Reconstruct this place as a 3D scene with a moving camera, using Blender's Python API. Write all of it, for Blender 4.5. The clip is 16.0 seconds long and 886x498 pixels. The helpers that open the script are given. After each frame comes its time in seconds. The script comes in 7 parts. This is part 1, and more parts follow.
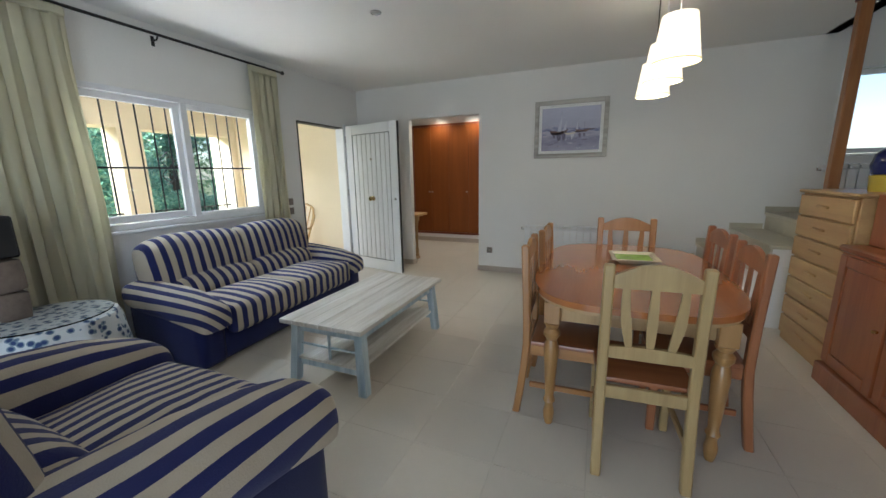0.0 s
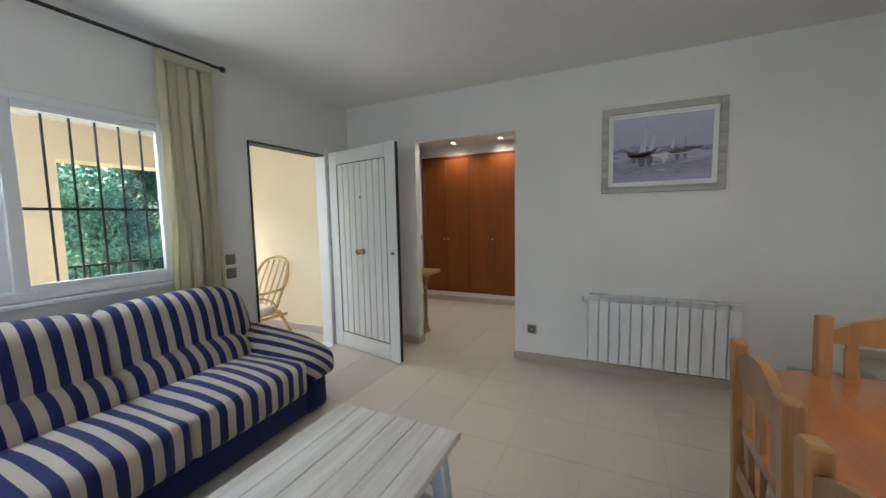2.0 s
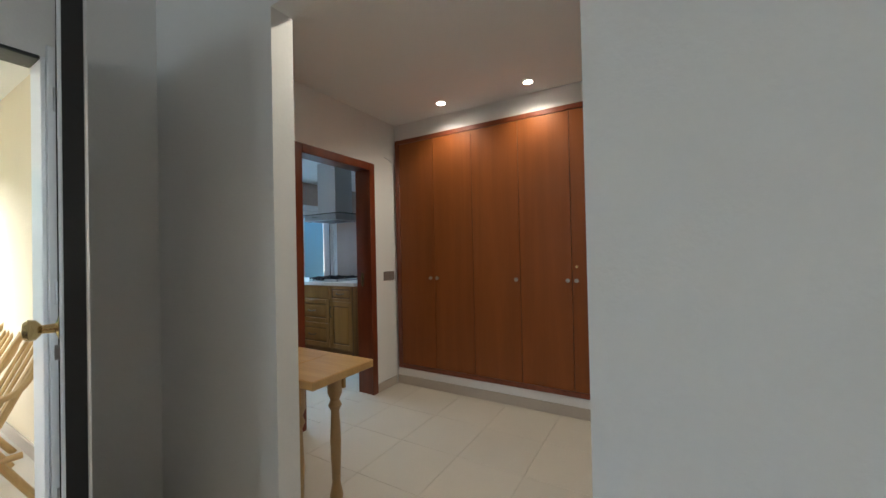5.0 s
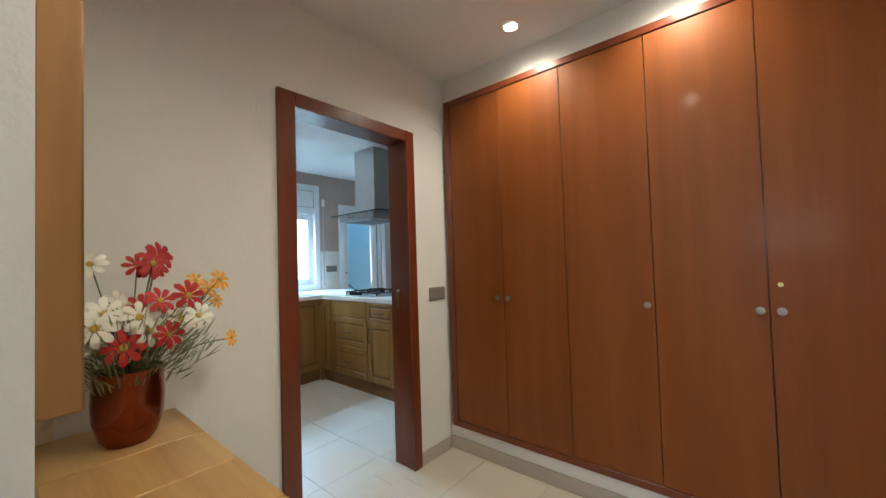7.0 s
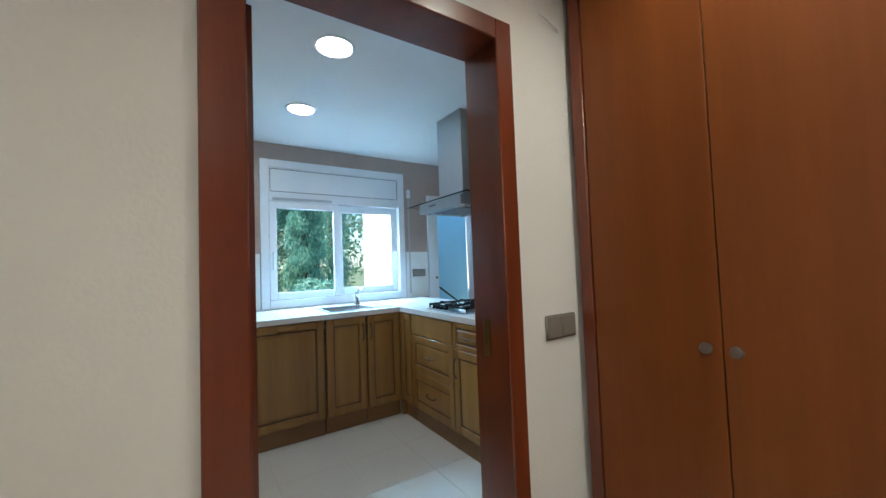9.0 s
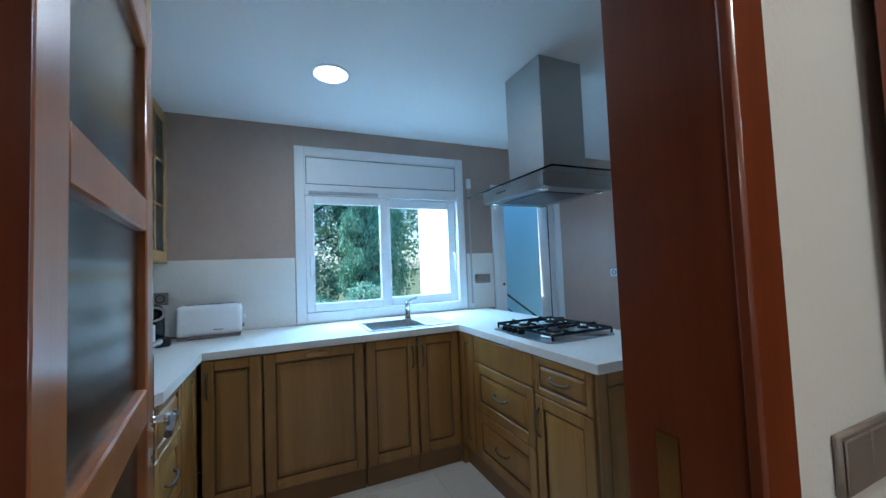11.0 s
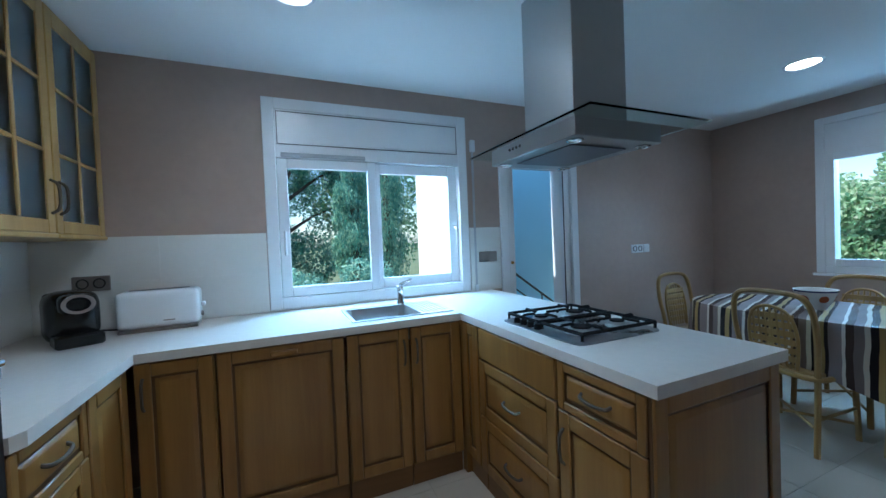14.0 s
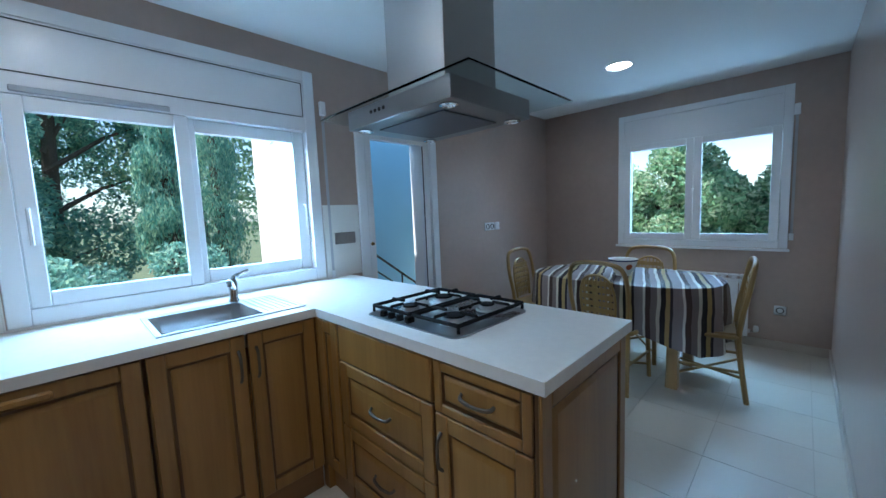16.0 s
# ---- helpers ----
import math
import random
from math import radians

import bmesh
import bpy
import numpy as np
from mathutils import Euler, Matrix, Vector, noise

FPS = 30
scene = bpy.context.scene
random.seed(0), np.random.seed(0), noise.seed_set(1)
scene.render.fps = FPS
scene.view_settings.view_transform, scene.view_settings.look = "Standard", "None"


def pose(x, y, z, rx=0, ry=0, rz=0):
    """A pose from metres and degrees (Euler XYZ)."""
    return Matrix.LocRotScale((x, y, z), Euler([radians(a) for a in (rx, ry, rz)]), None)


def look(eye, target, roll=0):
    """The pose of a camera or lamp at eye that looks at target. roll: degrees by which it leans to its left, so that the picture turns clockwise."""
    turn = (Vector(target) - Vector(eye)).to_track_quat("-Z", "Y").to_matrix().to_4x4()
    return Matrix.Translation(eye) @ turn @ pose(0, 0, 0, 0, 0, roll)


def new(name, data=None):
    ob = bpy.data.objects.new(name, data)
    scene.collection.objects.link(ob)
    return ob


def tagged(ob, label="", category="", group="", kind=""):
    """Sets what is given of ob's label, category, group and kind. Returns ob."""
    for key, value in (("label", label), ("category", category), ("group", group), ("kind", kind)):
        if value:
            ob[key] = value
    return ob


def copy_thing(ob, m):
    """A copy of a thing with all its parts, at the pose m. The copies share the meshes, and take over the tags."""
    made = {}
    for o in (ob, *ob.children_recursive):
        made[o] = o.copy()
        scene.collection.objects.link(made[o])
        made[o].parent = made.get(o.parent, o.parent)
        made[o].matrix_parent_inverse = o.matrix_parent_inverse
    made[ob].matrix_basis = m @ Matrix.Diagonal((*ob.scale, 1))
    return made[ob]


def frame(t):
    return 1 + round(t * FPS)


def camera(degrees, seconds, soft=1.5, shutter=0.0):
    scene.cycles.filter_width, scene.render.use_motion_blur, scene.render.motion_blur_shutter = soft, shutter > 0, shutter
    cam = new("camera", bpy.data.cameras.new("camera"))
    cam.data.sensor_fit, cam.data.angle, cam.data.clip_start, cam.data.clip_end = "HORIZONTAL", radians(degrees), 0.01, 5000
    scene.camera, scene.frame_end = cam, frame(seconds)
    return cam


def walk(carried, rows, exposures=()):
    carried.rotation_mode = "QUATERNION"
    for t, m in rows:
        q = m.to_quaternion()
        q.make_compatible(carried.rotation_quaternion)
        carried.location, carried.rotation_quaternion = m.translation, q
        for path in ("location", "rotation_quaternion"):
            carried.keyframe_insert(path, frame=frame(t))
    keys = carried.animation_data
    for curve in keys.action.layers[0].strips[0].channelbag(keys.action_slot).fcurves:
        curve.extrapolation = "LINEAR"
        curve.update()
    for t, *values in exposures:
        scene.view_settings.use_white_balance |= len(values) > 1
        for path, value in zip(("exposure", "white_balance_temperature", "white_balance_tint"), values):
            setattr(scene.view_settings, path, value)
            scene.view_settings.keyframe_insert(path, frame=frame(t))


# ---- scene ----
cam = camera(100.6, 16.0)
PATH = [
    (0, (0.232, -0.305, 1.346), (-0.527, 1.502, 0.946), -1.0),
    (0.5, (0.042, -0.047, 1.343), (-0.717, 1.77, 0.995), -0.9),
    (1, (-0.078, 0.343, 1.323), (-0.91, 2.139, 1.04), -1.1),
    (1.5, (-0.235, 0.734, 1.346), (-1.086, 2.531, 1.127), -1.0),
    (2, (-0.415, 1.2, 1.355), (-1.268, 3.0, 1.179), -1.1),
    (2.5, (-0.529, 1.663, 1.32), (-1.401, 3.458, 1.185), -1.1),
    (3, (-0.638, 2.159, 1.298), (-1.536, 3.943, 1.193), -1.2),
    (3.5, (-0.774, 2.588, 1.273), (-1.683, 4.368, 1.203), -1.2),
    (4, (-0.901, 3.054, 1.25), (-1.825, 4.827, 1.203), -1.4),
    (4.2, (-0.937, 3.212, 1.226), (-1.876, 4.977, 1.197), -1.3),
    (6.3, (-1.583, 4.35, 1.223), (-2.703, 6.006, 1.279), -1.7),
    (6.5, (-1.648, 4.422, 1.237), (-2.789, 6.064, 1.283), -1.8),
    (7, (-1.733, 4.630, 1.234), (-3.017, 6.16, 1.294), -1.8),
    (7.5, (-1.855, 4.803, 1.236), (-3.249, 6.234, 1.307), -1.9),
    (8, (-2.044, 5.005, 1.233), (-3.556, 6.31, 1.326), -1.9),
    (8.5, (-2.25, 5.203, 1.239), (-3.842, 6.41, 1.323), -2.1),
    (9, (-2.456, 5.393, 1.247), (-4.123, 6.495, 1.33), -2.1),
    (9.5, (-2.648, 5.519, 1.254), (-4.365, 6.541, 1.344), -2.3),
    (10, (-2.806, 5.598, 1.273), (-4.565, 6.547, 1.37), -2.4),
    (12.5, (-3.345, 5.857, 1.304), (-5.222, 6.546, 1.356), -2.0),
    (13, (-3.4, 5.882, 1.314), (-5.276, 6.575, 1.341), -2.1),
    (13.5, (-3.431, 5.89, 1.303), (-5.299, 6.605, 1.314), -2.0),
    (14, (-3.457, 5.921, 1.303), (-5.292, 6.715, 1.258), -2.3),
    (14.5, (-3.492, 5.96, 1.3), (-5.263, 6.884, 1.203), -2.5),
    (15, (-3.549, 5.988, 1.305), (-5.22, 7.077, 1.158), -2.5),
    (15.5, (-3.619, 6.015, 1.31), (-5.17, 7.266, 1.134), -2.3),
    (16, (-3.688, 6.037, 1.317), (-5.083, 7.456, 1.117), -2.4),
]
EXPOSURES = [(0.0, 0.86, 5850, 8), (3.0, 0.72, 5800, 9), (4.2, 0.66, 5700, 8), (6.5, 1.42, 5950, 5), (8.0, 1.32, 5750, 4), (9.5, 1.24, 5350, 2), (10.2, 1.16, 5200, 2), (12.3, 0.77, 4880, 2), (14.0, 0.8, 5150, 3), (16.0, 0.94, 5400, 7)]
walk(cam, [(t, look(eye, target, roll)) for t, eye, target, roll in PATH], EXPOSURES)

# ---- world, sun, large lights ----
world = bpy.data.worlds.new("world")
scene.world = world
world.use_nodes = True
wn = world.node_tree.nodes
wl = world.node_tree.links
sky = wn.new("ShaderNodeTexSky")
sky.sky_type = "NISHITA"
sky.sun_disc = False
SUN_EL, SUN_AZ = radians(60), radians(183)  # azimuth clockwise from +y
sky.sun_elevation, sky.sun_rotation = SUN_EL, SUN_AZ
wn["Background"].inputs["Strength"].default_value = 0.15
wl.new(sky.outputs[0], wn["Background"].inputs["Color"])

sun = new("sun", bpy.data.lights.new("sun", "SUN"))
sun.data.energy, sun.data.angle, sun.data.color = 5.0, radians(0.5), (1.0, 0.95, 0.88)
sdir = Vector((math.sin(SUN_AZ) * math.cos(SUN_EL), math.cos(SUN_AZ) * math.cos(SUN_EL), math.sin(SUN_EL)))
sun.matrix_world = look(sdir * 30, (0, 0, 0))


def window_light(name, eye, target, w, h, power, color):
    """Daylight of a window's opening."""
    ob = new(name, bpy.data.lights.new(name, "AREA"))
    ob.data.shape, ob.data.size, ob.data.size_y = "RECTANGLE", w, h
    ob.data.energy, ob.data.color = power, color
    ob.matrix_world = look(eye, target)
    return ob


DAY = (0.80, 0.90, 1.0)
window_light("patio_daylight", (-0.4, -2.45, 1.1), (-0.4, 0, 1.45), 2.6, 2.0, 25, (0.85, 0.92, 1.0))
window_light("front_window_daylight", (-3.66, 1.9, 2.24), (-1.2, 1.9, 0.4), 1.5, 0.22, 15, DAY)
window_light("front_window_ground_light", (-3.62, 1.9, 0.74), (-1.6, 1.9, 2.5), 1.5, 0.22, 12, (1.0, 0.95, 0.86))
window_light("kitchen_window_daylight", (-6.65, 6.45, 2.35), (-4.4, 6.6, 0.5), 1.7, 0.8, 70, (0.42, 0.72, 1.0))
window_light("dining_window_daylight", (-4.46, 10.95, 2.40), (-4.3, 8.4, 2.0), 1.6, 0.8, 58, (0.42, 0.72, 1.0))
window_light("dining_window_ground_light", (-4.46, 10.85, 0.66), (-4.3, 8.2, 2.3), 1.3, 0.3, 6, (0.45, 0.74, 1.0))
window_light("porch_daylight", (-6.55, 2.0, 2.65), (-3.6, 2.9, 0.9), 5.0, 0.8, 340, (1.0, 0.97, 0.90))


def spot_light(name, x, y, z, power, color, cone=110):
    ob = new(name, bpy.data.lights.new(name, "SPOT"))
    ob.data.energy, ob.data.color, ob.data.spot_size, ob.data.spot_blend = power, color, radians(cone), 0.9
    ob.data.shadow_soft_size = 0.04
    ob.matrix_world = look((x, y, z), (x, y, 0.001))
    return ob


WARM = (1.0, 0.86, 0.65)


# ---- building helpers ----
def thing(name, label, category, group="", m=None):
    ob = new(name)
    ob.empty_display_size = 0.05
    if m is not None:
        ob.matrix_basis = m
    return tagged(ob, label, category, group)


def mesh_of(name, bm, material, smooth=False):
    me = bpy.data.meshes.new(name)
    bmesh.ops.recalc_face_normals(bm, faces=bm.faces)
    if smooth:
        for f in bm.faces:
            f.smooth = True
        for e in bm.edges:
            if len(e.link_faces) == 2 and e.calc_face_angle(0) > radians(38):
                e.smooth = False
    bm.to_mesh(me)
    bm.free()
    me.materials.append(material)
    return me


def part(name, bm, material, parent=None, label="", smooth=True):
    ob = new(name, mesh_of(name, bm, material, smooth))
    ob.parent = parent
    return tagged(ob, label) if label else ob


def share(ob, parent, loc=(0, 0, 0), rot=0.0, sc=None):
    """Another part with the same mesh."""
    o = new(ob.name.split(".")[0], ob.data)
    o.parent = parent
    o.matrix_basis = pose(*loc, 0, 0, rot) if sc is None else pose(*loc, 0, 0, rot) @ Matrix.Diagonal((*sc, 1))
    return o


def box(x0, x1, y0, y1, z0, z1, bevel=0.0, bm=None, seg=1):
    bm = bm or bmesh.new()
    b2 = bmesh.new()
    v = [b2.verts.new((x, y, z)) for x in (x0, x1) for y in (y0, y1) for z in (z0, z1)]
    for q in ((0, 1, 3, 2), (4, 6, 7, 5), (0, 4, 5, 1), (2, 3, 7, 6), (0, 2, 6, 4), (1, 5, 7, 3)):
        b2.faces.new([v[i] for i in q])
    if bevel:
        bmesh.ops.bevel(b2, geom=b2.edges[:], offset=bevel, segments=seg, affect="EDGES", profile=0.6)
    return merge(bm, b2)


def merge(bm, b2, m=None):
    b2.verts.index_update()
    vs = [bm.verts.new(m @ v.co if m is not None else v.co) for v in b2.verts]
    for f in b2.faces:
        bm.faces.new([vs[v.index] for v in f.verts])
    b2.free()
    return bm


def lathe(profile, seg=20, bm=None, at=(0, 0, 0)):
    """Turned shape from (radius, z) pairs round the z axis."""
    bm = bm or bmesh.new()
    rings = []
    for r, z in profile:
        if r < 1e-5:
            rings.append([bm.verts.new((at[0], at[1], at[2] + z))])
        else:
            rings.append([bm.verts.new((at[0] + r * math.cos(a), at[1] + r * math.sin(a), at[2] + z)) for a in [2 * math.pi * i / seg for i in range(seg)]])
    for a, b in zip(rings, rings[1:]):
        for i in range(seg):
            j = (i + 1) % seg
            q = [a[i % len(a)], a[j % len(a)], b[j % len(b)], b[i % len(b)]]
            q = [v for k, v in enumerate(q) if v not in q[:k]]
            if len(q) > 2:
                bm.faces.new(q)
    return bm


def smooth_line(pts, n=6):
    """A rounded path through the points."""
    P = [Vector(p) for p in pts]
    out = []
    for i in range(len(P) - 1):
        a, b, c, d = P[max(i - 1, 0)], P[i], P[i + 1], P[min(i + 2, len(P) - 1)]
        for k in range(n):
            t = k / n
            out.append(0.5 * ((2 * b) + (c - a) * t + (2 * a - 5 * b + 4 * c - d) * t * t + (3 * b - a - 3 * c + d) * t ** 3))
    return out + [P[-1]]


def tube(pts, r, seg=8, bm=None, squash=1.0):
    """A round bar along a path."""
    bm = bm or bmesh.new()
    P = [Vector(p) for p in pts]
    rings, up = [], Vector((0, 0, 1))
    for i, p in enumerate(P):
        d = (P[min(i + 1, len(P) - 1)] - P[max(i - 1, 0)]).normalized()
        if abs(d.dot(up)) > 0.95:
            up = Vector((1, 0, 0)) if abs(d.x) < 0.9 else Vector((0, 1, 0))
        a = d.cross(up).normalized()
        b = a.cross(d).normalized()
        up = b
        rr = r[i] if isinstance(r, (list, tuple)) else r
        rings.append([bm.verts.new(p + rr * (math.cos(t) * a + squash * math.sin(t) * b)) for t in [2 * math.pi * k / seg for k in range(seg)]])
    for a, b in zip(rings, rings[1:]):
        for k in range(seg):
            bm.faces.new((a[k], a[(k + 1) % seg], b[(k + 1) % seg], b[k]))
    bm.faces.new(rings[0])
    bm.faces.new(rings[-1])
    return bm


def slab(outline, z0, z1, bevel=0.0, seg=2, bm=None):
    """A flat board of any outline."""
    b2 = bmesh.new()
    lo = [b2.verts.new((x, y, z0)) for x, y in outline]
    hi = [b2.verts.new((x, y, z1)) for x, y in outline]
    b2.faces.new(lo)
    top = b2.faces.new(hi)
    n = len(outline)
    for i in range(n):
        b2.faces.new((lo[i], lo[(i + 1) % n], hi[(i + 1) % n], hi[i]))
    if bevel:
        bmesh.ops.bevel(b2, geom=list(top.edges), offset=bevel, segments=seg, affect="EDGES", profile=0.5)
    return merge(bm or bmesh.new(), b2)


def soft_block(x0, x1, y0, y1, z0, z1, r, puff=0.0, seg=4, cuts=0, wob=0.0, seed=0):
    """An upholstered block: rounded edges and swollen faces."""
    bm = box(x0, x1, y0, y1, z0, z1, r, seg=seg)
    if cuts:
        bmesh.ops.subdivide_edges(bm, edges=[e for e in bm.edges if e.calc_length() > 0.1], cuts=cuts, use_grid_fill=True)
    c = Vector(((x0 + x1) / 2, (y0 + y1) / 2, (z0 + z1) / 2))
    h = Vector(((x1 - x0) / 2, (y1 - y0) / 2, (z1 - z0) / 2))
    for v in bm.verts:
        u = Vector(((v.co.x - c.x) / h.x, (v.co.y - c.y) / h.y, (v.co.z - c.z) / h.z))
        for k in range(3):
            i, j = (k + 1) % 3, (k + 2) % 3
            v.co[k] += puff * u[k] * max(0, 1 - u[i] ** 2) * max(0, 1 - u[j] ** 2)
        if wob:
            n = noise.noise_vector(v.co * 5 + Vector((seed, 0, 0)))
            v.co += n * wob
    return bm


def shifted(bm, m):
    bmesh.ops.transform(bm, matrix=m, verts=bm.verts)
    return bm


def wall(name, axis, t0, t1, a0, a1, z0, z1, material, label, holes=()):
    """A wall with real openings: t is its thickness along the axis, a its run; holes are (a0, a1, z0, z1)."""
    A = sorted({a0, a1, *[h[0] for h in holes], *[h[1] for h in holes]})
    Z = sorted({z0, z1, *[h[2] for h in holes], *[h[3] for h in holes]})
    A, Z = [a for a in A if a0 <= a <= a1], [z for z in Z if z0 <= z <= z1]
    bm = bmesh.new()
    for i in range(len(A) - 1):
        run = None
        for k in range(len(Z) - 1):
            ca, cz = (A[i] + A[i + 1]) / 2, (Z[k] + Z[k + 1]) / 2
            if any(h[0] < ca < h[1] and h[2] < cz < h[3] for h in holes):
                run = None
                continue
            if run is None:
                run = Z[k]
            nxt = k + 2 < len(Z) and not any(h[0] < ca < h[1] and h[2] < (Z[k + 1] + Z[k + 2]) / 2 < h[3] for h in holes)
            if not nxt:
                if axis == "x":
                    box(t0, t1, A[i], A[i + 1], run, Z[k + 1], bm=bm)
                else:
                    box(A[i], A[i + 1], t0, t1, run, Z[k + 1], bm=bm)
                run = None
    return tagged(part(name, bm, material, smooth=False), label, "wall", kind="structure")


def plain(name, bm, material, label, category, kind="structure", smooth=False):
    return tagged(part(name, bm, material, smooth=smooth), label, category, kind=kind)


# ---- materials ----
def material(name, base, rough=0.5, metal=0.0, tone=0.08, scale=3.0, fine=60.0, bump=0.05, spec=0.5, sheen=0.0, coat=0.0):
    """Paint, plaster, fabric or metal: cloudy tone, fine grain and relief."""
    m = bpy.data.materials.new(name)
    m.use_nodes = True
    nt = m.node_tree
    N, L = nt.nodes, nt.links
    b = N["Principled BSDF"]
    co = N.new("ShaderNodeTexCoord")
    n1, n2 = N.new("ShaderNodeTexNoise"), N.new("ShaderNodeTexNoise")
    n1.inputs["Scale"].default_value, n1.inputs["Detail"].default_value = scale, 5
    n2.inputs["Scale"].default_value, n2.inputs["Detail"].default_value = fine, 3
    for n in (n1, n2):
        L.new(co.outputs["Object"], n.inputs["Vector"])
    add = N.new("ShaderNodeMath")
    add.operation = "MULTIPLY_ADD"
    L.new(n2.outputs[0], add.inputs[0])
    add.inputs[1].default_value = 0.35
    L.new(n1.outputs[0], add.inputs[2])
    ramp = N.new("ShaderNodeMapRange")
    ramp.inputs["From Min"].default_value, ramp.inputs["From Max"].default_value = 0.4, 1.0
    ramp.inputs["To Min"].default_value, ramp.inputs["To Max"].default_value = 1 - tone, 1 + tone
    L.new(add.outputs[0], ramp.inputs["Value"])
    mul = N.new("ShaderNodeVectorMath")
    mul.operation = "SCALE"
    mul.inputs[0].default_value = base
    L.new(ramp.outputs[0], mul.inputs["Scale"])
    L.new(mul.outputs[0], b.inputs["Base Color"])
    rr = N.new("ShaderNodeMapRange")
    rr.inputs["To Min"].default_value, rr.inputs["To Max"].default_value = max(0.02, rough * 0.85), min(1, rough * 1.15)
    L.new(n1.outputs[0], rr.inputs["Value"])
    L.new(rr.outputs[0], b.inputs["Roughness"])
    b.inputs["Metallic"].default_value = metal
    b.inputs["Specular IOR Level"].default_value = spec
    b.inputs["Sheen Weight"].default_value = sheen
    b.inputs["Coat Weight"].default_value = coat
    if bump:
        bp = N.new("ShaderNodeBump")
        bp.inputs["Strength"].default_value, bp.inputs["Distance"].default_value = bump, 0.01
        L.new(n2.outputs[0], bp.inputs["Height"])
        L.new(bp.outputs[0], b.inputs["Normal"])
    return m


def wood(name, light, dark, rough=0.4, axis=2, scale=1.0, coat=0.0, spread=0.5, bump=0.08, pieces=0.0):
    """Grain drawn out along an axis, with darker figure and pores."""
    m = bpy.data.materials.new(name)
    m.use_nodes = True
    N, L = m.node_tree.nodes, m.node_tree.links
    b = N["Principled BSDF"]
    co, mp = N.new("ShaderNodeTexCoord"), N.new("ShaderNodeMapping")
    sc = [14.0 * scale] * 3
    sc[axis] = 0.8 * scale
    mp.inputs["Scale"].default_value = sc
    L.new(co.outputs["Object"], mp.inputs["Vector"])
    if pieces:
        info, off = N.new("ShaderNodeObjectInfo"), N.new("ShaderNodeVectorMath")
        off.operation = "SCALE"
        off.inputs[0].default_value = (17, 13, 19)
        L.new(info.outputs["Random"], off.inputs["Scale"])
        L.new(off.outputs[0], mp.inputs["Location"])
    n1, n2 = N.new("ShaderNodeTexNoise"), N.new("ShaderNodeTexNoise")
    n1.inputs["Scale"].default_value, n1.inputs["Detail"].default_value, n1.inputs["Distortion"].default_value = 1.0, 6, 0.6
    n2.inputs["Scale"].default_value, n2.inputs["Detail"].default_value = 9.0, 3
    for n in (n1, n2):
        L.new(mp.outputs[0], n.inputs["Vector"])
    add = N.new("ShaderNodeMath")
    add.operation = "MULTIPLY_ADD"
    add.inputs[1].default_value = 0.3
    L.new(n2.outputs[0], add.inputs[0])
    L.new(n1.outputs[0], add.inputs[2])
    rp = N.new("ShaderNodeValToRGB")
    rp.color_ramp.elements[0].position, rp.color_ramp.elements[1].position = 0.65 - spread / 2, 0.65 + spread / 2
    rp.color_ramp.elements[0].color, rp.color_ramp.elements[1].color = (*dark, 1), (*light, 1)
    L.new(add.outputs[0], rp.inputs[0])
    L.new(rp.outputs[0], b.inputs["Base Color"])
    b.inputs["Roughness"].default_value = rough
    b.inputs["Coat Weight"].default_value, b.inputs["Coat Roughness"].default_value = coat, 0.12
    bp = N.new("ShaderNodeBump")
    bp.inputs["Strength"].default_value, bp.inputs["Distance"].default_value = bump, 0.004
    L.new(add.outputs[0], bp.inputs["Height"])
    L.new(bp.outputs[0], b.inputs["Normal"])
    return m


def glass(name, tint=(1, 1, 1), rough=0.0):
    m = bpy.data.materials.new(name)
    m.use_nodes = True
    N, L = m.node_tree.nodes, m.node_tree.links
    b = N["Principled BSDF"]
    b.inputs["Base Color"].default_value = (*tint, 1)
    b.inputs["Roughness"].default_value, b.inputs["Transmission Weight"].default_value, b.inputs["IOR"].default_value = rough, 1.0, 1.08
    return m


def glow(name, color, strength):
    m = bpy.data.materials.new(name)
    m.use_nodes = True
    b = m.node_tree.nodes["Principled BSDF"]
    b.inputs["Base Color"].default_value = (0.9, 0.88, 0.85, 1)
    b.inputs["Emission Color"].default_value, b.inputs["Emission Strength"].default_value = (*color, 1), strength
    return m


